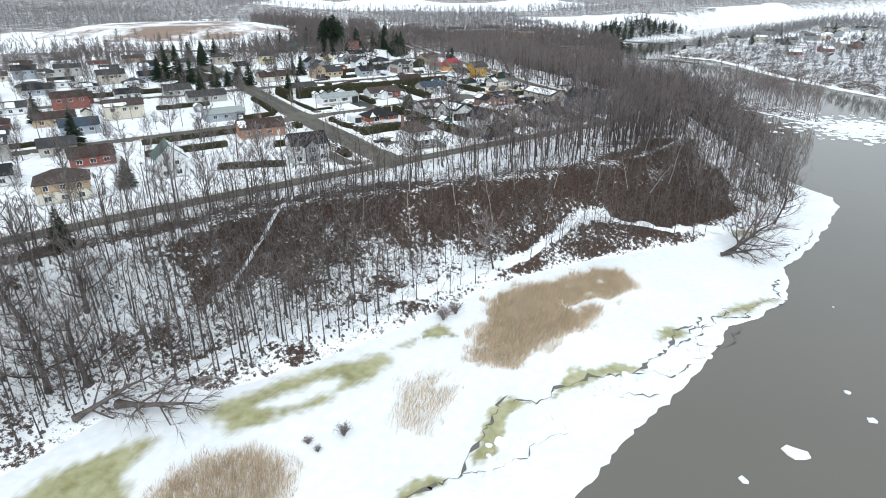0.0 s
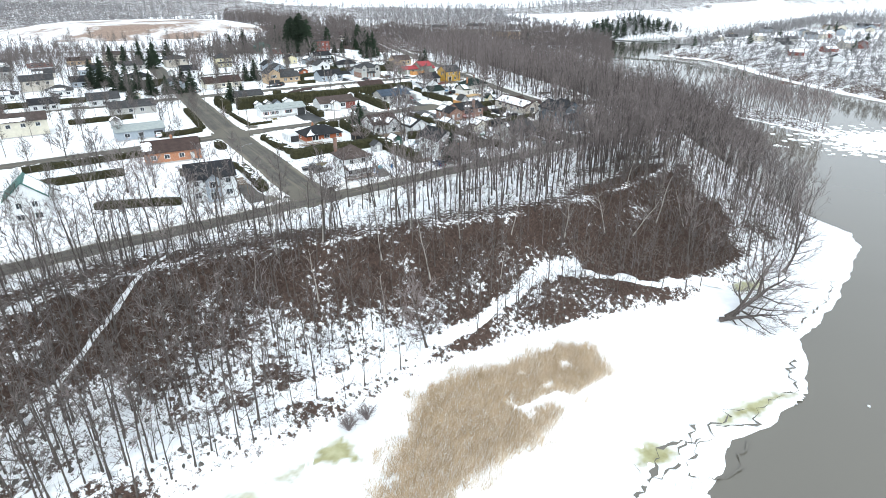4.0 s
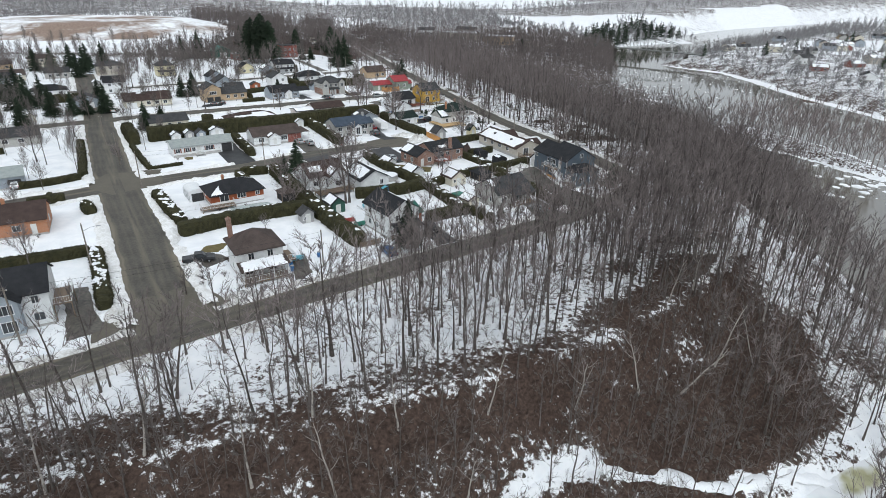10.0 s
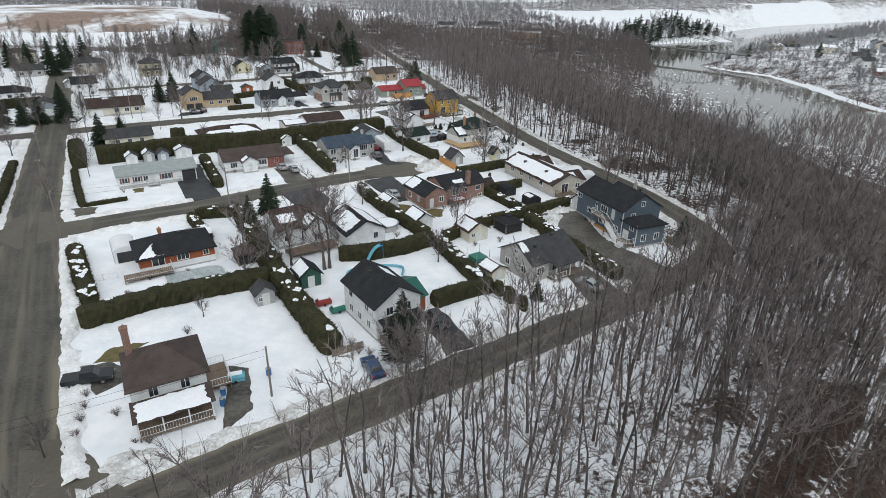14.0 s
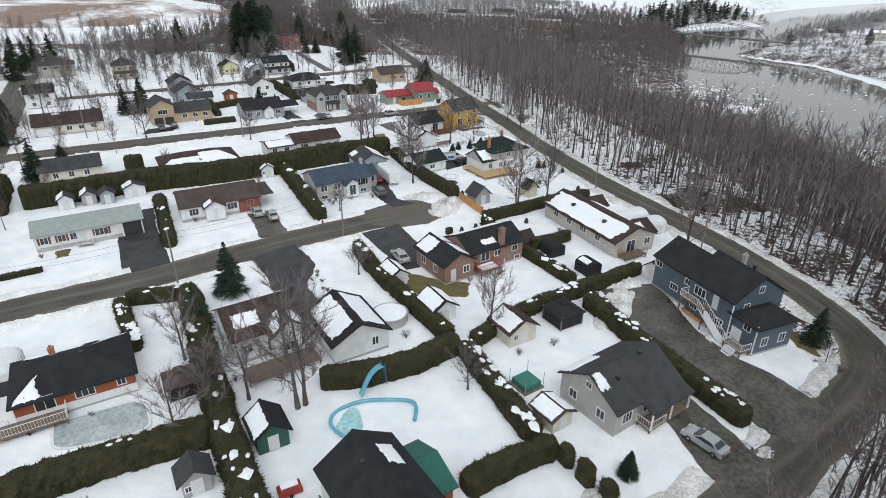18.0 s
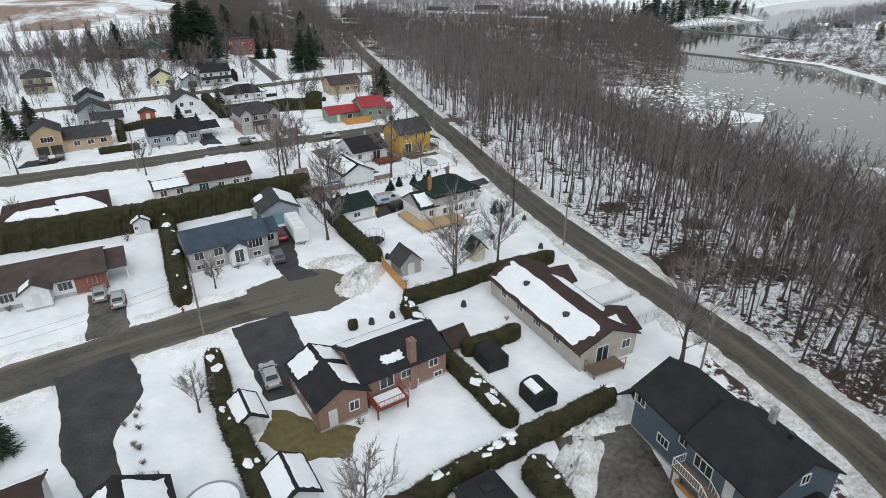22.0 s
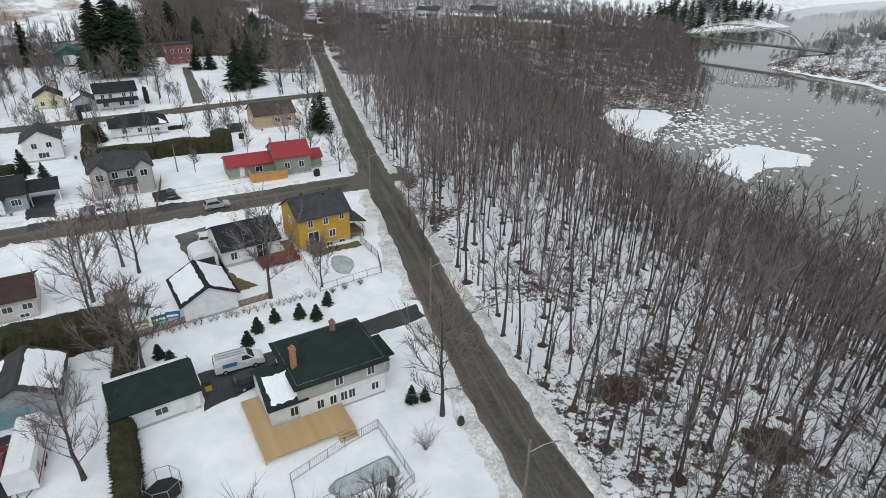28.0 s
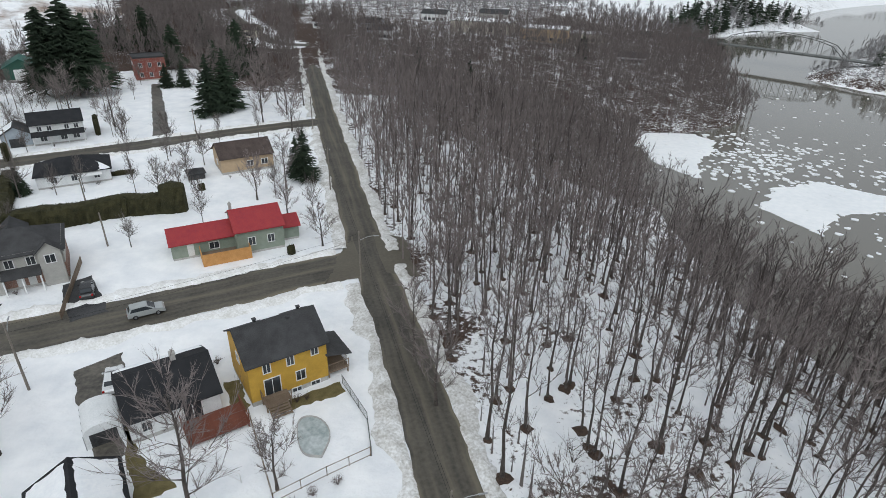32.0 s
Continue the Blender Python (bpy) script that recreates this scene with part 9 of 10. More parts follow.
pool([(33.3, 251.1), (35.2, 252.5), (37.3, 254.1), (37.7, 254.0), (38.3, 253.1), (38.8, 252.3), (38.7, 252.0), (36.5, 250.6), (34.4, 249.2), (34.0, 249.3), (33.7, 249.7), (33.1, 249.7), (32.8, 250.1), (33.1, 250.7)], "in-ground pool with a frozen grey-blue surface", STEEL, POOL)
t = thing("swimming_pool", pose(11, 175, 0), "turquoise-rimmed garden pool half buried in snow", "swimming pool", "swimming pools")
rim_line = smoothed([(8.9, 171.8), (7.0, 173.2), (6.7, 175.2), (8.2, 176.7), (9.9, 177.6), (12.8, 177.9), (15.6, 177.8), (16.0, 176.4), (15.9, 174.6)], 2)
for (x0, y0), (x1, y1) in zip(rim_line, rim_line[1:]):
    part("coping", Build().rod((x0 - 11, y0 - 175, 0.24), (x1 - 11, y1 - 175, 0.24), 0.2, sides=6), TURQ, t)
part("ice", Build().prism(smoothed([(q[0] - 11, q[1] - 175) for q in rim_line[:14]] + [(0.9, -2.2), (-1.2, -3.2)], 1), -0.05, 0.1), SNOW, t, "frozen snowy water")
pool([(-22.7, 172.8), (-19.0, 174.9), (-15.2, 177.0), (-13.4, 174.6), (-12.2, 172.4), (-16.0, 170.6), (-20.2, 169.0), (-21.6, 171.0)], "rectangular garden pool with pale blue ice under snow", WHITE, POOL)
pool([(27.2, 289.6), (27.6, 292.6), (25.8, 294.8), (23.6, 294.6), (24.2, 291.8), (25.4, 289.6)], "small frozen pond-shaped pool behind the yellow house", CONCRETE, POOL)
solid("pool_water", Build().prism(smoothed([(7.5, 173.4), (8.8, 172.1), (10.6, 173.0), (10.2, 174.6), (9.4, 176.6), (8.2, 176.3), (7.5, 173.4)], 1)[:-1], 0.0, 0.12), POOLICE, Matrix(), "thawed turquoise water at one end of the pool", "pool water")
t = thing("pool_slide", pose(11.2, 179.6, 0, 0, 0, 40), "turquoise curved pool slide standing in the snow", "pool slide")
v, f = [], []
for k in range(11):
    a = k / 10
    c = (-2.2 + 3.4 * a, 0.9 * math.sin(a * 2.2), 0.35 + 2.2 * math.sin(a * 1.45) ** 1.2)
    v += [(c[0], c[1] - 0.35, c[2] + 0.2), (c[0], c[1] - 0.3, c[2]), (c[0], c[1] + 0.3, c[2]), (c[0], c[1] + 0.35, c[2] + 0.2), (c[0], c[1] + 0.38, c[2] + 0.18), (c[0], c[1] + 0.32, c[2] - 0.05), (c[0], c[1] - 0.32, c[2] - 0.05), (c[0], c[1] - 0.38, c[2] + 0.18)]
    if k:
        f += [(8 * k - 8 + q, 8 * k - 8 + (q + 1) % 8, 8 * k + (q + 1) % 8, 8 * k + q) for q in range(8)]
b = Build().add(v, f)
part("chute", b, TURQ, t)
for y in (0.3, 1.1):
    part("ladder_rail", Build().rod((1.5, y, 0), (1.3, y, 3.0), 0.05), BLUEPL, t)
for k in range(6):
    part("ladder_rung", Build().rod((1.48 - 0.03 * k, 0.3, 0.4 + 0.4 * k), (1.48 - 0.03 * k, 1.1, 0.4 + 0.4 * k), 0.035), BLUEPL, t)
# above-ground round pool and trampoline
t = thing("round_pool", pose(11.0, 194.6, 0), "round above-ground pool filled with snow", "swimming pool")
ring = [(2.5 * math.cos(k * math.tau / 24), 2.5 * math.sin(k * math.tau / 24)) for k in range(24)]
part("wall", Build().prism(ring, 0, 1.15), CONCRETE, t)
part("rim", Build().add([(x * q, y * q, 1.16) for q in (0.93, 1.05) for x, y in ring] + [(x * 1.05, y * 1.05, 1.05) for x, y in ring], [(k, (k + 1) % 24, 24 + (k + 1) % 24, 24 + k)[::-1] for k in range(24)] + [(24 + k, 48 + k, 48 + (k + 1) % 24, 24 + (k + 1) % 24) for k in range(24)]), STEEL, t)
part("snow", Build().prism([(x * 0.92, y * 0.92) for x, y in ring], 1.14, 1.22), SNOW, t)
t = thing("trampoline", pose(18.4, 248.4, 0), "black trampoline with a safety net on the snow", "trampoline")
ring = [(1.6 * math.cos(k * math.tau / 8), 1.6 * math.sin(k * math.tau / 8)) for k in range(8)]
part("mat", Build().prism(ring, 0.75, 0.8), BLACK, t)
for x, y in ring:
    part("post", Build().rod((x, y, 0), (x, y, 2.2), 0.035), STEEL, t)
part("hoop", Build().add([(x * q, y * q, z) for q, z in ((1.0, 2.2), (1.04, 2.2), (1.02, 2.26)) for x, y in ring], [(8 * a + k, 8 * a + (k + 1) % 8, 8 * ((a + 1) % 3) + (k + 1) % 8, 8 * ((a + 1) % 3) + k) for a in range(3) for k in range(8)]), STEEL, t)


# ------------------------------------------------------------------ fences
def fence(pts, high, label, mat, style="rail", name="fence"):
    cx, cy = pts[0]
    t = thing(name, pose(cx, cy, ground_z(cx, cy)), label, "fence", "fences")
    for (x0, y0), (x1, y1) in zip(pts, pts[1:]):
        x0, x1, y0, y1 = x0 - cx, x1 - cx, y0 - cy, y1 - cy
        ln = math.hypot(x1 - x0, y1 - y0)
        n = max(1, round(ln / 2.2))
        for k in range(n + 1):
            x, y = x0 + (x1 - x0) * k / n, y0 + (y1 - y0) * k / n
            part("post", Build().rod((x, y, -0.2), (x, y, high + 0.06), 0.045, sides=6), mat, t)
        for z in ((high, 0.15) if style != "split" else (high, high * 0.5)):
            part("rail", Build().rod((x0, y0, z), (x1, y1, z), 0.032, sides=4), mat, t)
        if style in ("bars", "board"):
            step = 0.22 if style == "bars" else 0.16
            b = Build()
            a = math.atan2(y1 - y0, x1 - x0)
            for k in range(int(ln / step) + 1):
                x, y = x0 + (x1 - x0) * k * step / ln, y0 + (y1 - y0) * k * step / ln
                if style == "bars":
                    b.rod((x, y, 0.15), (x, y, high), 0.014, sides=3)
                else:
                    c, s = math.cos(a) * 0.068, math.sin(a) * 0.068
                    hh = high + 0.05 * math.sin(k * 2.1)
                    b.add([(x - c, y - s, 0), (x + c, y + s, 0), (x + c, y + s, hh), (x - c, y - s, hh), (x - c - s * 0.3, y - s + c * 0.3, 0), (x + c - s * 0.3, y + s + c * 0.3, 0), (x + c - s * 0.3, y + s + c * 0.3, hh), (x - c - s * 0.3, y - s + c * 0.3, hh)], [(0, 1, 2, 3), (5, 4, 7, 6), (3, 2, 6, 7), (1, 5, 6, 2), (4, 0, 3, 7)])
            o = part("slats", b, mat, t)
            o["kind"] = "stuff"


fence([(29.1, 250.7), (33.2, 255.3), (36.1, 258.0), (40.4, 251.3), (36.5, 246.5), (31.0, 246.5), (29.1, 250.7)], 1.2, "grey metal fence round the frozen pool", STEEL, "bars")
fence([(20.4, 240.7), (22.6, 236.6), (25.0, 232.2)], 1.7, "orange-brown cedar board fence beside the turning place", ORANGEWOOD, "board")
fence([(1.3, 269.4), (9.7, 276.1), (17.6, 281.9)], 1.0, "weathered grey picket fence along the garden", WOOD, "board")
fence([(18.1, 294.9), (24.2, 284.0), (28.3, 287.3), (32.0, 290.0)], 1.2, "grey board fence behind the yellow house", WOOD, "rail")
fence([(27.1, 300.4), (30.9, 294.7), (32.1, 290.0)], 1.2, "dark metal railing fence beside the road", RUSTSTEEL, "bars")
fence([(-33.0, 169.4), (-29.5, 171.3), (-26.9, 172.0)], 1.1, "white railing fence by the bungalow deck", WHITE, "bars")
fence([(8.7, 151.6), (12.4, 153.9)], 1.1, "grey board fence at the end of the hedge", WOOD, "board")
fence([(-12.0, 310.0), (-16.6, 320.8), (-18.4, 325)], 1.2, "low dark board fence beside the driveway", WOOD, "board")
fence([(16.0, 288.0), (20.5, 286.0)], 1.1, "white board fence between the gardens", WHITE, "rail")

# ------------------------------------------------------------------ garden trees and shrubs
BIG = "broad bare garden tree with many fine twigs"
for k, (x, y, kind, sc) in enumerate([(32.0, 235.2, 2, 1.05), (42.6, 260.3, 2, 1.1), (38.6, 241.4, 0, 0.95), (24.9, 191.9, 0, 0.85), (21.7, 180.3, 1, 0.6), (2.7, 176.4, 2, 1.2), (3.4, 177.0, 0, 1.25), (-3.2, 177.6, 1, 0.9), (-5.7, 174.2, 0, 0.85), (4.6, 207.3, 1, 0.6), (59.0, 216.4, 0, 1.25), (31.8, 236.4, 1, 0.9), (-7.3, 289.3, 2, 1.0), (-4.0, 287.6, 0, 1.0), (-3.3, 274.4, 2, 1.0), (-6.2, 279.4, 0, 1.15), (8.4, 262.4, 2, 0.95), (7.6, 265.8, 0, 1.05), (10.0, 250.0, 0, 1.0), (24.1, 285.4, 0, 0.7), (17.6, 281.9, 2, 1.1), (17.0, 334.0, 1, 0.75), (-13.5, 184.5, 0, 0.8), (-8.8, 171.6, 1, 0.8), (-11.5, 160.5, 1, 0.35), (-40.5, 116.5, 0, 0.8), (-49.6, 117.8, 2, 0.85), (-48, 143, 0, 0.7), (-55.0, 131.8, 0, 0.8), (-60, 128, 2, 0.9), (-71, 130, 0, 0.8), (-84, 112, 2, 0.9), (-78, 150, 0, 0.9), (-93, 160, 1, 0.9), (-86, 208, 0, 0.9), (-62, 205, 1, 0.6), (-91, 236, 1, 0.7), (-48, 256, 1, 0.5), (-38.5, 248.5, 1, 0.4), (-100, 262, 2, 0.9), (-106, 300, 2, 1.0), (-92, 317, 0, 0.9), (-116, 330, 2, 1.0), (-74, 352, 1, 0.8), (-86, 366, 0, 0.9), (-27, 372, 1, 0.5), (-22.5, 371, 1, 0.6), (-20, 357, 1, 0.5), (-15, 352, 0, 0.6), (4, 358, 2, 0.8), (0, 352, 0, 0.8), (8, 345, 1, 0.7), (-31, 252, 1, 0.35), (-3.3, 233.3, 1, 0.55), (-66, 282, 0, 0.8), (-37, 282, 0, 0.7), (-12, 297.6, 1, 0.5), (66.5, 187, 1, 0.35), (38, 297.5, 0, 0.9), (34.8, 306, 2, 0.8), (18.5, 148.5, 1, 0.7), (-17, 133, 1, 0.5), (19.5, 142.5, 2, 0.95), (8.9, 116.2, 2, 1.25), (-35, 330, 1, 0.6), (-57, 345, 0, 0.8), (-70, 405, 2, 1.0), (-88, 400, 0, 1.0), (-110, 392, 2, 1.1), (-35, 417, 2, 1.3), (-38, 424, 0, 1.35), (-34, 432, 2, 1.3), (-52.5, 396, 2, 1.0), (-18, 425, 0, 1.0), (-16, 405, 2, 0.9), (-12, 414, 0, 1.1), (-20, 416, 2, 1.1), (-10, 425, 2, 1.0), (-25, 433, 0, 1.1), (-36, 436, 2, 1.1), (-6, 398, 1, 1.1), (-102, 398, 2, 1.1), (-96, 406, 0, 1.0)]):
    plant(BROAD[kind], x, y, sc, BIG + (" beside the road" if distance(RIVER_ROAD, np.array([x]), np.array([y]))[0] < 7 else " in a snowy garden"), "tree", "garden trees")
for k, (x, y, kd, sc) in enumerate([(-13.4, 200.6, 1, 0.86), (-14.3, 191.2, 1, 0.74), (17.8, 152.6, 1, 0.95), (-73.0, 246.5, 1, 0.95), (-70.0, 252, 0, 0.9), (-85, 308, 1, 0.9), (-100, 274, 1, 1.1), (-105.5, 270.5, 0, 1.1), (-109, 268, 1, 0.9), (6.6, 363.4, 3, 0.78), (4.0, 366.5, 3, 0.62), (-32.5, 411, 3, 1.2), (-30, 417, 3, 1.25), (-36, 426, 3, 1.3), (-86, 424, 4, 1.0), (-81, 427, 4, 1.08), (-77, 430, 4, 0.92), (-90, 430, 4, 0.9), (-84, 434, 4, 1.0), (-96, 500, 4, 0.7), (-70, 470, 4, 0.62), (-47, 474, 4, 0.7), (-73, 63, 3, 0.62), (-79, 101, 1, 0.8), (-116, 250, 1, 1.0), (-115, 266, 1, 1.1), (-81, 311, 1, 1.1), (-110, 289, 1, 1.0), (-176, 388, 3, 1.0), (-184, 384, 3, 0.9), (-168, 390, 3, 1.0), (-190, 379, 3, 0.9), (-106, 500, 3, 1.0), (-118, 505, 3, 1.0), (-96, 508, 3, 1.0), (-80, 520, 3, 1.0), (-60, 500, 3, 0.9), (-47, 478, 3, 1.0), (-40, 470, 3, 0.9), (-52, 486, 3, 0.9), (-150, 292, 3, 1.1), (-153, 288, 3, 1.0), (-146, 296, 3, 1.0), (-128, 282, 3, 0.9), (-132, 279, 3, 0.95), (-136, 277, 3, 0.9), (-60.5, 442.5, 0, 1.0), (-55.5, 444, 0, 1.0), (67.6, 191.4, 0, 0.7), (20, 482, 3, 0.8), (40, 476, 3, 0.8), (96, 560, 3, 0.9), (-118, 146, 3, 0.8), (-150, 178, 3, 0.8), (-45.5, 350, 0, 0.7), (37.2, 168.1, 0, 0.42), (39.2, 262.2, 0, 0.3), (40.6, 262.6, 0, 0.24), (28.0, 190.2, 0, 0.28), (-48.5, 326.5, 0, 0.7), (-42, 323.5, 0, 0.5), (-125, 440, 3, 1.2), (-132, 432, 3, 1.0), (-44, 462, 3, 1.1), (-156, 384, 3, 1.1), (-162, 376, 3, 1.0), (-157, 360, 3, 0.9)]):
    spruce(kd, x, y, sc)
pine_cove = [(200, 705), (224, 745), (262, 778), (300, 804), (340, 816), (325, 838), (280, 824), (226, 786), (200, 760), (188, 730)]
for k, (x, y) in enumerate(scatter(600, (185, 345, 700, 842), lambda x, y: inside(pine_cove, x, y) & inside(LAND, x, y), 9, 145)[:42]):
    spruce(5, x, y, rnd.uniform(0.7, 1.2), "tall dark pine among bare trees beyond the bridge", "pines beyond the bridge")
for x, y in ((262, 590), (300, 560), (352, 606), (344, 480), (420, 640), (398, 560), (466, 700), (380, 520)):
    spruce(5, x, y, rnd.uniform(0.5, 0.8), "dark evergreen between the houses across the river", "evergreens across the river")
for x, y in ((8.5, 267.9), (10.7, 266.5), (18.1, 271.1), (18.4, 274.0), (19.9, 276.4), (22.9, 277.5), (25.2, 277.3), (25.9, 280.9)):
    spruce(2, x, y, rnd.uniform(1.15, 1.4), "small clipped conifer in a row on the snow", "small conifers")


def shrub(x, y, s, label="bare twiggy shrub on the snow", mat=TWIG, dense=40):
    v, f = bush(int(x * 7 + y * 3) % 9999, 1.0, dense, 0.016 / s)
    solid("shrub", quick_mesh("shrub", v, f, mat), None, pose(x, y, ground_z(x, y)) @ Matrix.Scale(s, 4), label, "shrub", "shrubs")


for x, y, s in ((-2.0, 207.4, 0.8), (-0.6, 204.6, 0.7), (0.8, 201.8, 0.8), (2.0, 200.0, 0.6), (3.2, 197.6, 0.7), (41.2, 255.4, 2.7), (-12.0, 156.0, 1.3), (-25.3, 166.0, 0.9), (26.8, 233.2, 1.4), (28.5, 234.0, 1.2), (24.6, 234.6, 1.3), (30.4, 233.4, 1.0), (18.7, 223.4, 0.9), (-2.3, 205, 0.7), (0, 202.3, 0.7), (2.6, 198.3, 0.8), (4.1, 198.3, 0.9), (-1.8, 206.3, 0.6), (67.5, 185.5, 1.2), (33, 189.5, 1.3), (28.3, 187.3, 1.0), (13.6, 190.4, 1.2), (12, 152.5, 1.5), (13.5, 152.0, 1.4), (10.8, 154.2, 1.3), (-7.5, 135.5, 1.1), (-13.0, 139.5, 1.2), (-15.6, 136.0, 1.0), (-16.4, 138.4, 1.0), (-17.2, 140.6, 0.9), (-18.2, 142.6, 0.9), (27.5, 285, 1.0), (29.5, 286.4, 1.0), (26.0, 283.8, 0.9), (-24.4, 248.8, 1.6), (-29.5, 226.5, 0.9), (-34.0, 224.0, 1.2), (-5.2, 236.6, 1.1), (2.2, 240.6, 1.4)):
    shrub(x, y, s)
for k in range(32):
    q = k / 31
    shrub(0.4 + 23.1 * q + rnd.gauss(0, 0.2), 268.6 + 14.2 * q + rnd.gauss(0, 0.2), rnd.uniform(0.8, 1.5), "bare brown hedge shrub in a row along the garden", TWIG, 16)
for x, y, s in ((-62, 369, 2.6), (-55.5, 393, 2.9), (-53.6, 390, 2.6), (31.4, 169.6, 1.55), (32.9, 167.3, 1.75), (34.6, 165.2, 1.6), (-12.5, 356.0, 0.9), (18.6, 223.5, 0.9), (12.6, 331.0, 1.0), (-64, 176.8, 1.4)):
    h = hedge([(x - 0.5, y - 0.3), (x, y), (x + 0.5, y + 0.3)], 1.5 * s, 1.5 * s, int(x * 10 + 900), "rounded dark green garden bush", 0, "bush")


# ------------------------------------------------------------------ small garden clutter
def clutter(x, y, yaw, label, category, parts):
    t = thing(category.replace(" ", "_"), pose(x, y, ground_z(x, y), 0, 0, yaw), label, category, "garden clutter")
    for name, b, mat in parts:
        part(name, b, mat, t)


LOW = [quick_mesh("shrub", *bush(850 + k, 1.0, 22, 0.02), BRUSH) for k in range(5)]
pick = random.Random(77)
for ob in [o for o in scene.objects if o.name.split(".")[0] == "house" and o.get("category") == "house" and -75 < o.matrix_basis.translation.x < 62 and o.matrix_basis.translation.y < 400]:
    for k in range(pick.randint(2, 5)):
        side = pick.choice([-1, 1])
        q = ob.matrix_basis @ Vector((pick.uniform(-6, 6), side * pick.uniform(5.0, 6.4), 0))
        if clear_of_roads(np.array([q.x]), np.array([q.y]), 5.5)[0]:
            solid("shrub", LOW[pick.randrange(5)], None, pose(q.x, q.y, ground_z(q.x, q.y), 0, 0, pick.uniform(0, 360)) @ Matrix.Scale(pick.uniform(0.5, 1.1), 4), "low bare brown shrub beside the house", "shrub", "house shrubs")


def slab_snow(w, d, z):
    return ("snow", Build().box(-w / 2, w / 2, -d / 2, d / 2, z, z + 0.12), SNOW)


for x, y, yaw in ((-2.6, 143.6, 30), (-2.0, 141.8, 80), (1.6, 147.6, 10)):
    clutter(x, y, yaw, "blue plastic barrel standing by the deck", "barrel", [("drum", Build().rod((0, 0, 0), (0, 0, 1.0), 0.32, 0.32, 12), BLUEPL), ("lid", Build().rod((0, 0, 1.0), (0, 0, 1.06), 0.34, 0.3, 12), STEEL)])
for x, y, yaw, m, lab in ((4.9, 164.8, 30, REDPL, "red sledge trailer on the snow"), (7.4, 162.9, 35, GREENPL, "green covered trailer with snow on it"), (-2.0, 146.2, 20, TURQ, "turquoise garden furniture stacked on the deck")):
    clutter(x, y, yaw, lab, "garden trailer", [("tray", Build().box(-1.1, 1.1, -0.6, 0.6, 0.25, 0.8), m), ("cover", Build().extrude([(-0.6, 0.8), (0.6, 0.8), (0.4, 1.1), (-0.4, 1.1)], -0.9, 0.9), m), ("axle", Build().rod((0, -0.7, 0.25), (0, 0.7, 0.25), 0.2, 0.2, 10), BLACK), slab_snow(1.6, 0.7, 1.1)])
clutter(-0.8, 276.7, 33, "brown wooden play tower with a slide", "play tower", [("tower", Build().box(-1.2, 1.2, -1.0, 1.0, 1.2, 1.35).box(-1.2, -1.1, -1.0, 1.0, 1.35, 2.2).box(1.1, 1.2, -1.0, 1.0, 1.35, 2.2), WOOD)] + [("post", Build().box(sx - 0.06, sx + 0.06, sy - 0.06, sy + 0.06, 0, 2.8), WOOD) for sx in (-1.1, 1.1) for sy in (-0.9, 0.9)] + [("roof", roof_build("gable_x", 2.4, 2.0, 2.7, 0.8, 0.2), WOOD), ("slide", Build().add([(1.2, -0.4, 1.3), (1.2, 0.4, 1.3), (3.6, 0.4, 0.2), (3.6, -0.4, 0.2), (1.2, -0.4, 1.2), (1.2, 0.4, 1.2), (3.6, 0.4, 0.1), (3.6, -0.4, 0.1)], [(3, 2, 1, 0), (4, 5, 6, 7), (0, 4, 7, 3), (1, 2, 6, 5)]), GREENPL)])
for x, y, yaw, m in ((3.5, 273.6, 33, ORANGEWOOD), (5.2, 275.0, 33, GREENPL), (6.5, 276.0, 20, BLUEPL), (-2.2, 272.6, 50, GREENPL), (2.0, 271.6, 33, WOOD)):
    clutter(x, y, yaw, "garden toy and furniture pile half in snow", "garden furniture", [("bench", Build().box(-0.9, 0.9, -0.3, 0.3, 0.4, 0.5), m), ("back", Build().box(-0.9, 0.9, 0.25, 0.32, 0.5, 1.0), m), ("leg", Build().box(-0.8, -0.7, -0.25, 0.25, 0, 0.4), m), ("leg", Build().box(0.7, 0.8, -0.25, 0.25, 0, 0.4), m), slab_snow(1.4, 0.4, 0.5)])
clutter(28.6, 181.4, 36, "square dark green pavilion frame in the garden", "garden pavilion", [("floor", Build().box(-1.5, 1.5, -1.5, 1.5, 0, 0.15), WOOD), ("net", Build().box(-1.2, 1.2, -1.2, 1.2, 0.2, 0.9), GREENPL)] + [("post", Build().rod((sx, sy, 0), (sx, sy, 2.2), 0.04), STEEL) for sx in (-1.4, 1.4) for sy in (-1.4, 1.4)])
clutter(-5.3, 226.6, 0, "small red fire hydrant by the street", "fire hydrant", [("barrel", Build().rod((0, 0, 0), (0, 0, 0.8), 0.12, 0.12, 10), REDPL), ("cap", Build().rod((0, 0, 0.8), (0, 0, 0.95), 0.15, 0.06, 10), REDPL), ("nozzle", Build().rod((-0.22, 0, 0.6), (0.22, 0, 0.6), 0.06, 0.06, 8), REDPL)])
clutter(16.6, 262.6, 36, "yellow bins by the white garage", "bin", [("box", Build().box(-0.35, 0.35, -0.3, 0.3, 0, 0.9), material("yellow_plastic", (0.5, 0.36, 0.03), (0.6, 0.44, 0.05), 0.5)), ("lid", Build().box(-0.38, 0.38, -0.33, 0.33, 0.9, 0.98), BLACK)])
clutter(-16.5, 362.5, 33, "dark covered garden pavilion beside the tan house", "garden pavilion", [("side", Build().box(-1.6, 1.6, -1.4, 1.4, 0, 1.5), TAR), ("roof", roof_build("hip", 3.4, 3.0, 1.5, 0.6, 0.2), R["grey"])])
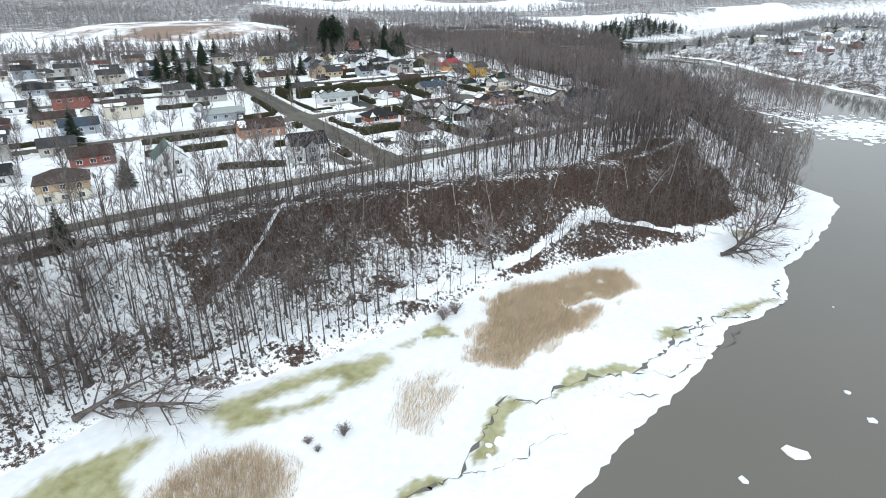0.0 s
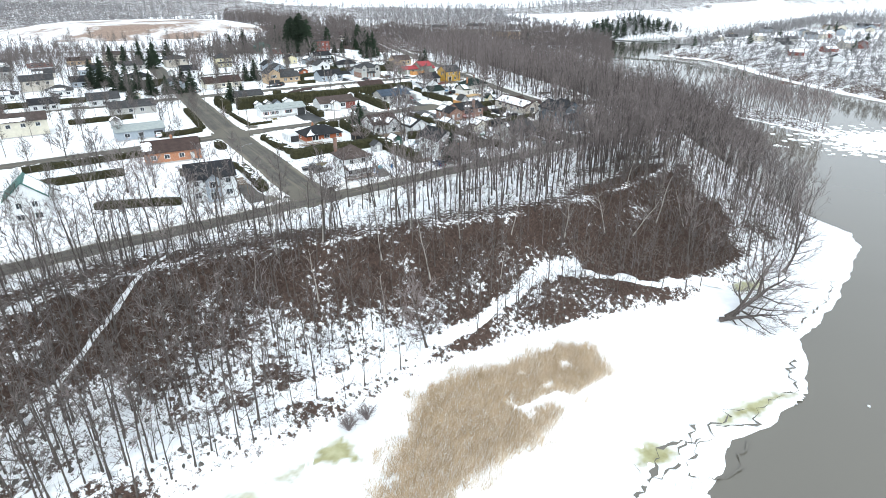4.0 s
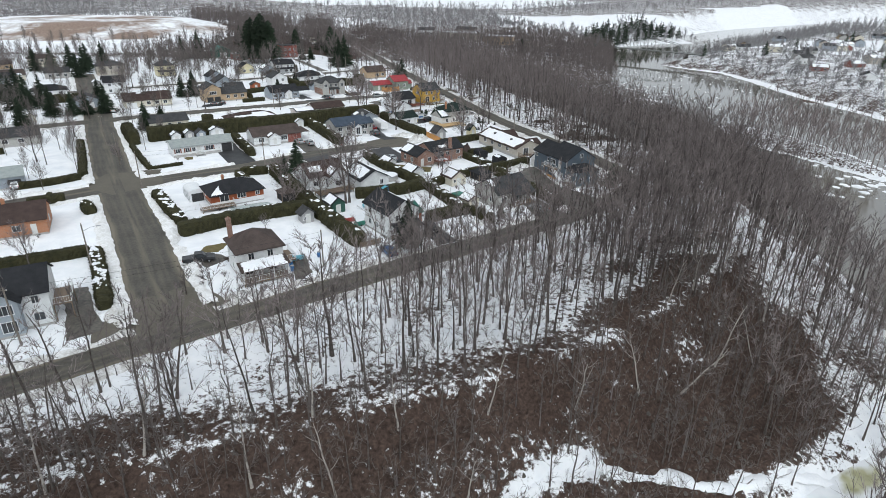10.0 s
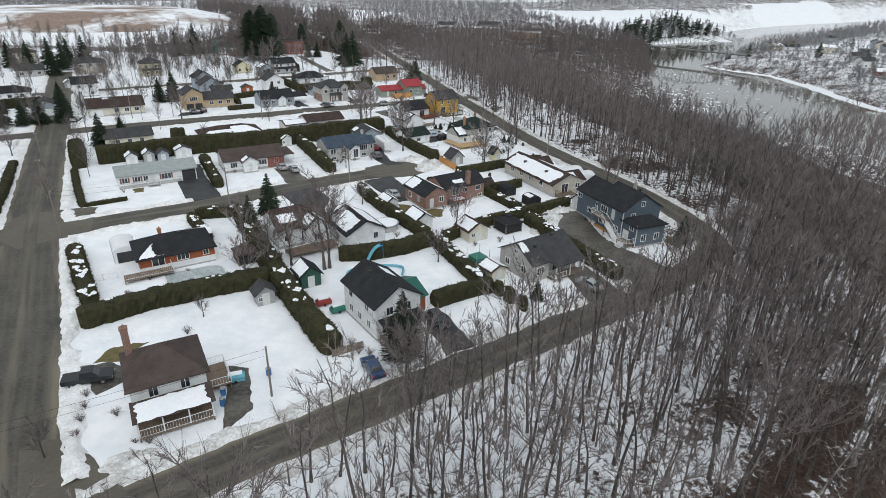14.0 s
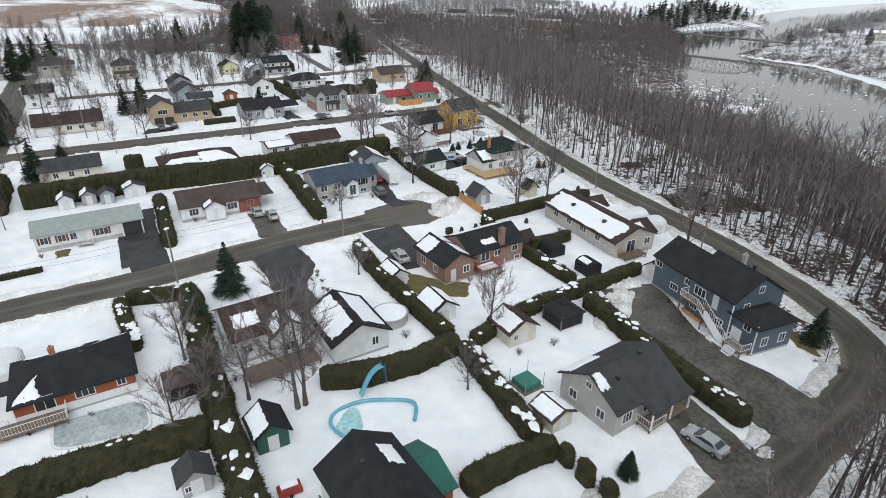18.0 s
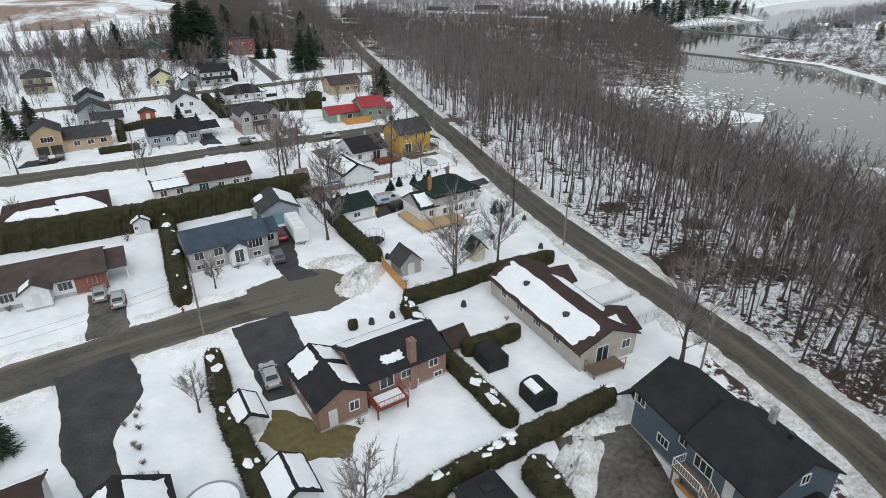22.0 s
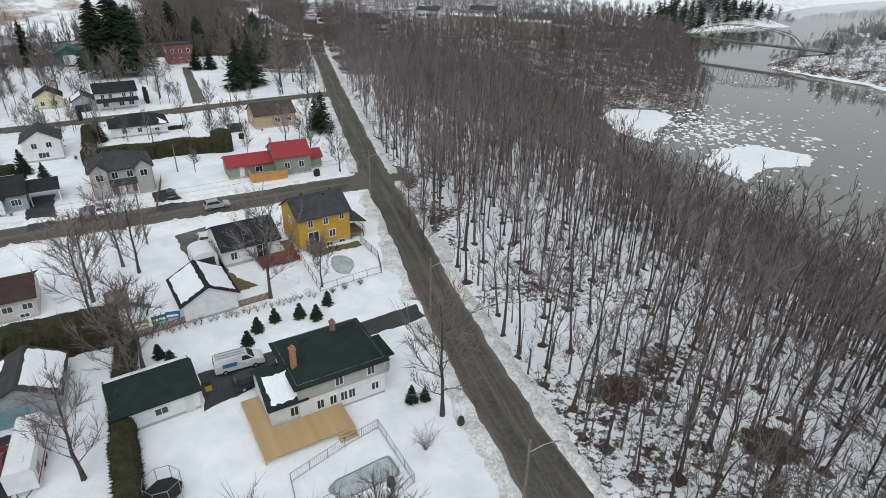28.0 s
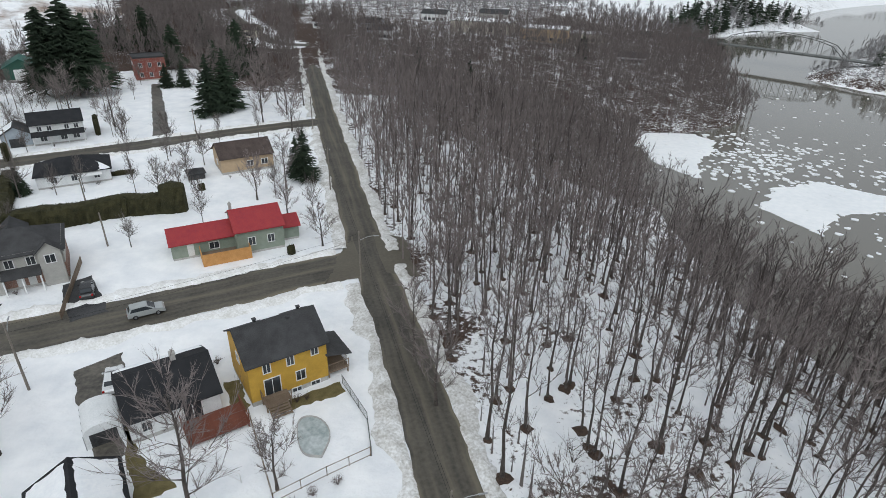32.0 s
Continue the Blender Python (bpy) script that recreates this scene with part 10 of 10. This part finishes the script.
for x, y in ((20.9, 224.6), (23.5, 226.2), (21.0, 243.3), (33.2, 229.2), (44.6, 259.2), (38.3, 251.0), (46.2, 247.6)):
    clutter(x, y, 20, "dark covered garden ornament in the snow", "garden ornament", [("body", Build().rod((0, 0, 0), (0, 0, 0.8), 0.45, 0.3, 9), TAR), ("knob", Build().rod((0, 0, 0.8), (0, 0, 1.05), 0.15, 0.05, 8), TAR)])


# ------------------------------------------------------------------ poles, lamps and wires
def pole(x, y, high, arm=None, label="weathered wooden utility pole by the street", top=True):
    t = thing("utility_pole", pose(x, y, ground_z(x, y)), label, "utility pole", "utility poles")
    part("pole", Build().rod((0, 0, -0.3), (0, 0, high), 0.15, 0.1, 8), POLEWOOD, t)
    if top and arm is None and high > 8:
        part("crossarm", Build().box(-0.45, 0.45, -0.05, 0.05, high - 0.5, high - 0.4), POLEWOOD, t)
        for q in (-0.4, 0.4):
            part("insulator", Build().rod((q, 0, high - 0.4), (q, 0, high - 0.25), 0.05, 0.04, 6), WHITE, t)
    if arm is not None:
        dx, dy = math.cos(radians(arm)), math.sin(radians(arm))
        a = part("lamp_arm", Build().rod((0, 0, high - 1.4), (1.3 * dx, 1.3 * dy, high - 0.9), 0.04, 0.035, 6).rod((1.3 * dx, 1.3 * dy, high - 0.9), (2.2 * dx, 2.2 * dy, high - 0.85), 0.035, 0.035, 6), STEEL, t)
        part("lamp_head", Build().rod((2.1 * dx, 2.1 * dy, high - 0.86), (2.8 * dx, 2.8 * dy, high - 0.88), 0.1, 0.06, 8), STEEL, a)


POLES = [(-70, 92, 9, None), (-34, 118.5, 9, None), (3.1, 143.6, 7, None), (60.5, 214.5, 9, None), (50.1, 248.3, 9, 20), (40.2, 278.8, 9, 15), (25.6, 321.7, 9, 15), (13, 358, 9, None), (-1, 400, 9, None), (-7.3, 296.8, 9, 120), (-40, 284.5, 9, 120), (-17.6, 330.8, 6, None), (-0.4, 221.4, 9, 120), (-22.4, 202.8, 9, 120), (-48, 186.5, 9, 120), (-62, 205, 9, None), (-82, 281, 9, 120), (-25, 383.6, 9, 120), (-56, 363, 9, None), (-29.5, 345, 6, None), (-76.5, 226.5, 9, None), (-36, 141, 9, 30)]
for x, y, hgt, arm in POLES:
    pole(x, y, hgt, arm)


def wire(a, c, za, zc, sag):
    ring = [(0.016 * math.cos(q * 2.094), 0.016 * math.sin(q * 2.094)) for q in range(3)]
    v, f = [], []
    dx, dy = c[0] - a[0], c[1] - a[1]
    ln = math.hypot(dx, dy)
    for k in range(11):
        s = k / 10
        for u, w in ring:
            v.append((a[0] + dx * s - dy / ln * u, a[1] + dy * s + dx / ln * u, za + (zc - za) * s - sag * 4 * s * (1 - s) + w))
        if k:
            f += [(3 * k - 3 + q, 3 * k - 3 + (q + 1) % 3, 3 * k + (q + 1) % 3, 3 * k + q) for q in range(3)]
    solid("overhead_wire", Build().add(v, f), BLACK, Matrix(), "thin dark overhead wire hung between poles", "wire", "overhead wires")


for i, j in ((0, 1), (1, 2), (4, 5), (5, 6), (6, 7), (7, 8), (3, 4), (9, 6), (10, 9), (12, 13), (13, 14)):
    for dz in (0.0, -0.9):
        wire(POLES[i][:2], POLES[j][:2], POLES[i][2] - 0.4 + dz, POLES[j][2] - 0.4 + dz, 0.5)

# ------------------------------------------------------------------ steel truss bridge
def bridge():
    a, c = Vector((201, 655)), Vector((252, 604))
    d = (c - a)
    ln = d.length
    ang = math.degrees(math.atan2(d.y, d.x))
    t = thing("truss_bridge", pose(a.x, a.y, -9.4, 0, 0, ang), "dark grey steel truss bridge over the river", "bridge")
    part("deck", Build().box(-62, ln + 16, -3.6, 3.6, -0.7, 0), RUSTSTEEL, t)
    n = 10
    st = ln / n
    hts = [0.2, 6.2, 8.4, 9.6, 10.2, 10.3, 10.0, 9.4, 8.3, 6.4, 0.2]
    for y in (-3.8, 3.8):
        for k in range(n):
            part("top_chord", Build().rod((st * k, y, hts[k] - 0.2), (st * (k + 1), y, hts[k + 1] - 0.2), 0.24, sides=4), RUSTSTEEL, t)
            if k:
                part("upright", Build().rod((st * k, y, -0.4), (st * k, y, hts[k] - 0.2), 0.15, sides=4), RUSTSTEEL, t)
                far_end = k + 1 if k < n / 2 else k - 1
                part("diagonal", Build().rod((st * k, y, hts[k] - 0.2), (st * far_end, y, -0.3), 0.12, sides=4), RUSTSTEEL, t)
        part("bottom_chord", Build().rod((0, y, -0.5), (ln, y, -0.5), 0.28, sides=4), RUSTSTEEL, t)
        part("parapet", Build().box(-62, 0, y - 0.12, y + 0.12, 0, 0.9), RUSTSTEEL, t)
    for k in range(1, n):
        part("cross_beam", Build().rod((st * k, -3.8, hts[k] - 0.2), (st * k, 3.8, hts[k] - 0.2), 0.12, sides=4), RUSTSTEEL, t)
    for x in (-30, 0, ln):
        part("pier", Build().box(x - 0.9, x + 0.9, -3.6, 3.6, -10.5, -0.7), ROCK, t)


bridge()

# ------------------------------------------------------------------ river bank details
def reeds(outline, density, high, seed, label, gaps=-1.1):
    g = np.random.RandomState(seed)
    xs, ys = [p[0] for p in outline], [p[1] for p in outline]
    area = (max(xs) - min(xs)) * (max(ys) - min(ys))
    n = int(area * density)
    x, y = g.uniform(min(xs), max(xs), n), g.uniform(min(ys), max(ys), n)
    ok = inside(outline, x + 1.7 * waves(x, y, seed, 7), y + 1.7 * waves(x, y, seed + 1, 7)) & (waves((x * 0.75 + y * 0.66) * 0.5, (y * 0.75 - x * 0.66) * 1.2, seed + 2, 8) + 0.45 * waves(x, y, seed + 3, 2.7) > gaps + 0.8 * np.clip((x - 22) / 10, 0, 1))
    ok &= g.rand(n) < 0.12 + distance(outline + outline[:1], x, y) / 3.2
    x, y = x[ok], y[ok]
    n = len(x)
    ht = high * g.uniform(0.5, 1.1, n)
    lean = g.normal(0, 0.45, (n, 2)) + [0.25, 0.1]
    rows = np.stack([x, y, np.full(n, RIVER_Z + 0.1), x + lean[:, 0], y + lean[:, 1], RIVER_Z + 0.1 + ht, np.full(n, 0.026), np.zeros(n)], -1)
    v, f = cones(rows, 3)
    tagged(new("reed_bed", quick_mesh("reed_bed", v, f, REED)), label, "reeds", kind="stuff")


reeds([(3, 50.4), (7.5, 64.5), (10.8, 76.8), (20, 81.5), (28.8, 84.5), (36, 89), (43.5, 90), (45.5, 79), (37.5, 72.3), (29, 61), (20.5, 55.4), (12.6, 46.2), (5, 49.6)], 46, 1.9, 601, "broad bed of dry tan reeds on the ice")
reeds([(-9.6, 37.7), (-8.6, 43.7), (-0.6, 48), (3.4, 42), (1.3, 36.2), (-3.2, 29.8), (-7.7, 30.3)], 17, 1.6, 604, "patch of thin dry tan reeds on the ice", -0.9)
reeds([(-41.5, 12), (-40.4, 22), (-36.5, 26.4), (-29, 29.4), (-23.1, 26.3), (-20.5, 21.9), (-22.1, 16), (-30, 7)], 40, 1.9, 607, "bed of dry tan reeds on the ice")
for k, (x, y, s) in enumerate([(-15.6, 31.0, 2.4), (-20.8, 29.2, 1.6), (-19, 27.5, 1.2), (-0.1, 65.6, 3.2), (2.5, 68, 3.0)]):
    v, f = bush(700 + k, 1.0, 60, 0.014)
    solid("willow_shrub", quick_mesh("willow_shrub", v, f, TWIG), None, pose(x, y, RIVER_Z + 0.1) @ Matrix.Scale(s, 4), "grey leafless willow shrub rising from the ice", "shrub", "willow shrubs")
WILLOW = tree_set([dict(seed=800 + k, h=9, width=4.0, limbs=12, boughs=7, twigs=9, r=0.3, bare=0.15, thick=0.022, upright=0.55) for k in range(2)], "willow", BARK)
for x, y, a, tx, sc in ((73.5, 97.5, 10, 58, 1.7), (76, 99.5, 35, 48, 1.3), (71.5, 96.5, -25, 72, 1.25), (85, 108, 60, 24, 1.0), (96, 118, 10, 20, 1.1), (104, 128, 80, 15, 1.1), (112, 146, 40, 12, 1.2), (90, 116, 20, 30, 0.9)):
    plant(WILLOW[int(x) % 2], x, y, sc, "leaning bare willow at the edge of the ice", "willow tree", "leaning willows", turn=a, tilt=(0, tx), z=-17.6, name="willow_tree")
plant(WILLOW[0], -53, 37, 1.75, "fallen dead tree lying out over the ice", "fallen tree", "fallen trees", turn=-10, tilt=(0, 84), z=-16.6, name="fallen_tree")
plant(WILLOW[1], -58, 33.5, 1.5, "fallen dead tree tangled on the bank", "fallen tree", "fallen trees", turn=25, tilt=(0, 70), z=-16.4, name="fallen_tree")
for k, (x, y) in enumerate([(-74.0, 56.0), (-64.5, 52.2), (-63.8, 37.0), (-51.9, 33.0), (-71.3, 45.7), (-59.2, 39.7), (-45.7, 34.2)]):
    if inside(LAND, np.array([x]), np.array([y]))[0]:
        plant(WILLOW[k % 2], x, y, 1.3 + 0.15 * (k % 3), "big tangled bare tree low on the river bank", "willow tree", "leaning willows", tilt=(8 - 5 * (k % 4), 14 - 9 * (k % 3)), name="willow_tree")
plant(BROAD[2], 11.8, 84.2, 1.1, "big leaning bare tree beside the bank path", "tree", "bank trees", tilt=(0, 14))
def footpath(line, half, seed):
    """A trodden snow path that follows the lie of the slope."""
    p = np.array(line, float)
    seg = np.r_[0, np.cumsum(np.hypot(*np.diff(p, axis=0).T))]
    s = np.arange(0, seg[-1], 0.9)
    c = np.stack([np.interp(s, seg, p[:, 0]), np.interp(s, seg, p[:, 1])], -1) + 0.25 * np.stack([waves(s, s, seed, 8), waves(s, s, seed + 1, 8)], -1)
    d = np.gradient(c, axis=0)
    d /= np.hypot(*d.T)[:, None]
    nrm = np.stack([-d[:, 1], d[:, 0]], -1)
    k = np.array([-1, -0.6, 0, 0.6, 1])
    w = half * (1 + 0.3 * waves(s, s, seed + 2, 6))
    v = np.zeros((len(s), 5, 3))
    v[..., :2] = c[:, None] + nrm[:, None] * (k[None] * w[:, None])[..., None]
    v[..., 2] = height(c[:, 0], c[:, 1])[:, None] + np.array([-0.5, 0.2, 0.12, 0.2, -0.5])[None]
    ids = np.arange(len(s) * 5).reshape(len(s), 5)
    q = np.stack([ids[:-1, 1:], ids[:-1, :-1], ids[1:, :-1], ids[1:, 1:]], -1).reshape(-1, 4)
    tagged(new("footpath", quick_mesh("footpath", v.reshape(-1, 3), q, SNOW, True)), "trodden snow footpath along the wooded slope", "footpath", kind="structure")


footpath(TRAIL, 1.25, 911)
footpath(SIDETRAIL, 0.45, 915)
# rocks and melted rings round the trunks
g = np.random.RandomState(17)
bv, bf, n0 = [], [], 0
pts = scatter(20000, (-80, 100, 20, 118), lambda x, y: is_slope(x, y) & (bank_share(x, y) > 0.3), 0.85, 131)
for x, y in pts:
    r, m = 0.12 + 0.42 * g.rand() ** 2, 6
    ring = [(x + r * g.uniform(0.7, 1.2) * math.cos(q * math.tau / m), y + r * g.uniform(0.7, 1.2) * math.sin(q * math.tau / m)) for q in range(m)]
    bv += [(*p, -0.15) for p in ring] + [(x, y, r * g.uniform(0.5, 1.0))]
    bf += [(n0 + q, n0 + (q + 1) % m, n0 + m) for q in range(m)]
    n0 += m + 1
bv = np.array(bv)
cxy = np.repeat(np.array(pts), 7, axis=0)
bv[:, 2] += height(cxy[:, 0], cxy[:, 1])
tagged(new("bank_rocks", quick_mesh("bank_rocks", bv, bf, ROCK)), "dark rocks and clods lying on the snowy bank", "rocks", kind="stuff")
g = np.random.RandomState(19)
bv, bf, n0 = [], [], 0
for x, y in [q for q in list(slope_east) + list(singles) if q[1] > 200]:
    r, m = g.uniform(0.4, 0.95), 9
    ring = [(x + 0.06 + r * g.uniform(0.6, 1.3) * math.cos(q * math.tau / m), y - 0.08 + r * g.uniform(0.6, 1.3) * math.sin(q * math.tau / m)) for q in range(m)]
    bv += [(*p, 0.0) for p in ring] + [(x, y, 0.28)]
    bf += [(n0 + q, n0 + (q + 1) % m, n0 + m) for q in range(m)]
    n0 += m + 1
bv = np.array(bv)
bv[:, 2] += height(bv[:, 0], bv[:, 1]) + 0.03
tagged(new("leaf_rings", quick_mesh("leaf_rings", bv, bf, LITTER)), "brown leaf litter bared in rings round the trunks", "leaf litter", kind="stuff")
# bare trees between the houses of the upper streets
homes = np.array([o.matrix_basis.translation[:2] for o in scene.objects if o.name.split(".")[0] in ("house", "garage", "brick_building") and o.parent is None])


def between_homes(x, y):
    ok = clear_of_roads(x, y, 6.5) & inside(TABLE, x, y) & ~inside([(-60, 392), (-36, 392), (-34, 412), (-42, 450), (-120, 460), (-126, 428), (-92, 424), (-74, 416)], x, y)
    for hx, hy in homes:
        ok &= np.hypot(x - hx, y - hy) > 8.5
    return ok


grove = scatter(500, (-170, -38, 335, 470), between_homes, 6.5, 141) + scatter(240, (-60, 16, 330, 400), between_homes, 9.0, 143)
stand(grove, [[light_tree(240 + k, h, 3.2, 36, 0.034, 9)] for k, h in enumerate((11, 9, 13))], "grove", "bare trees growing between the upper gardens", 0.6, 1.1, 21, GREYTWIG)
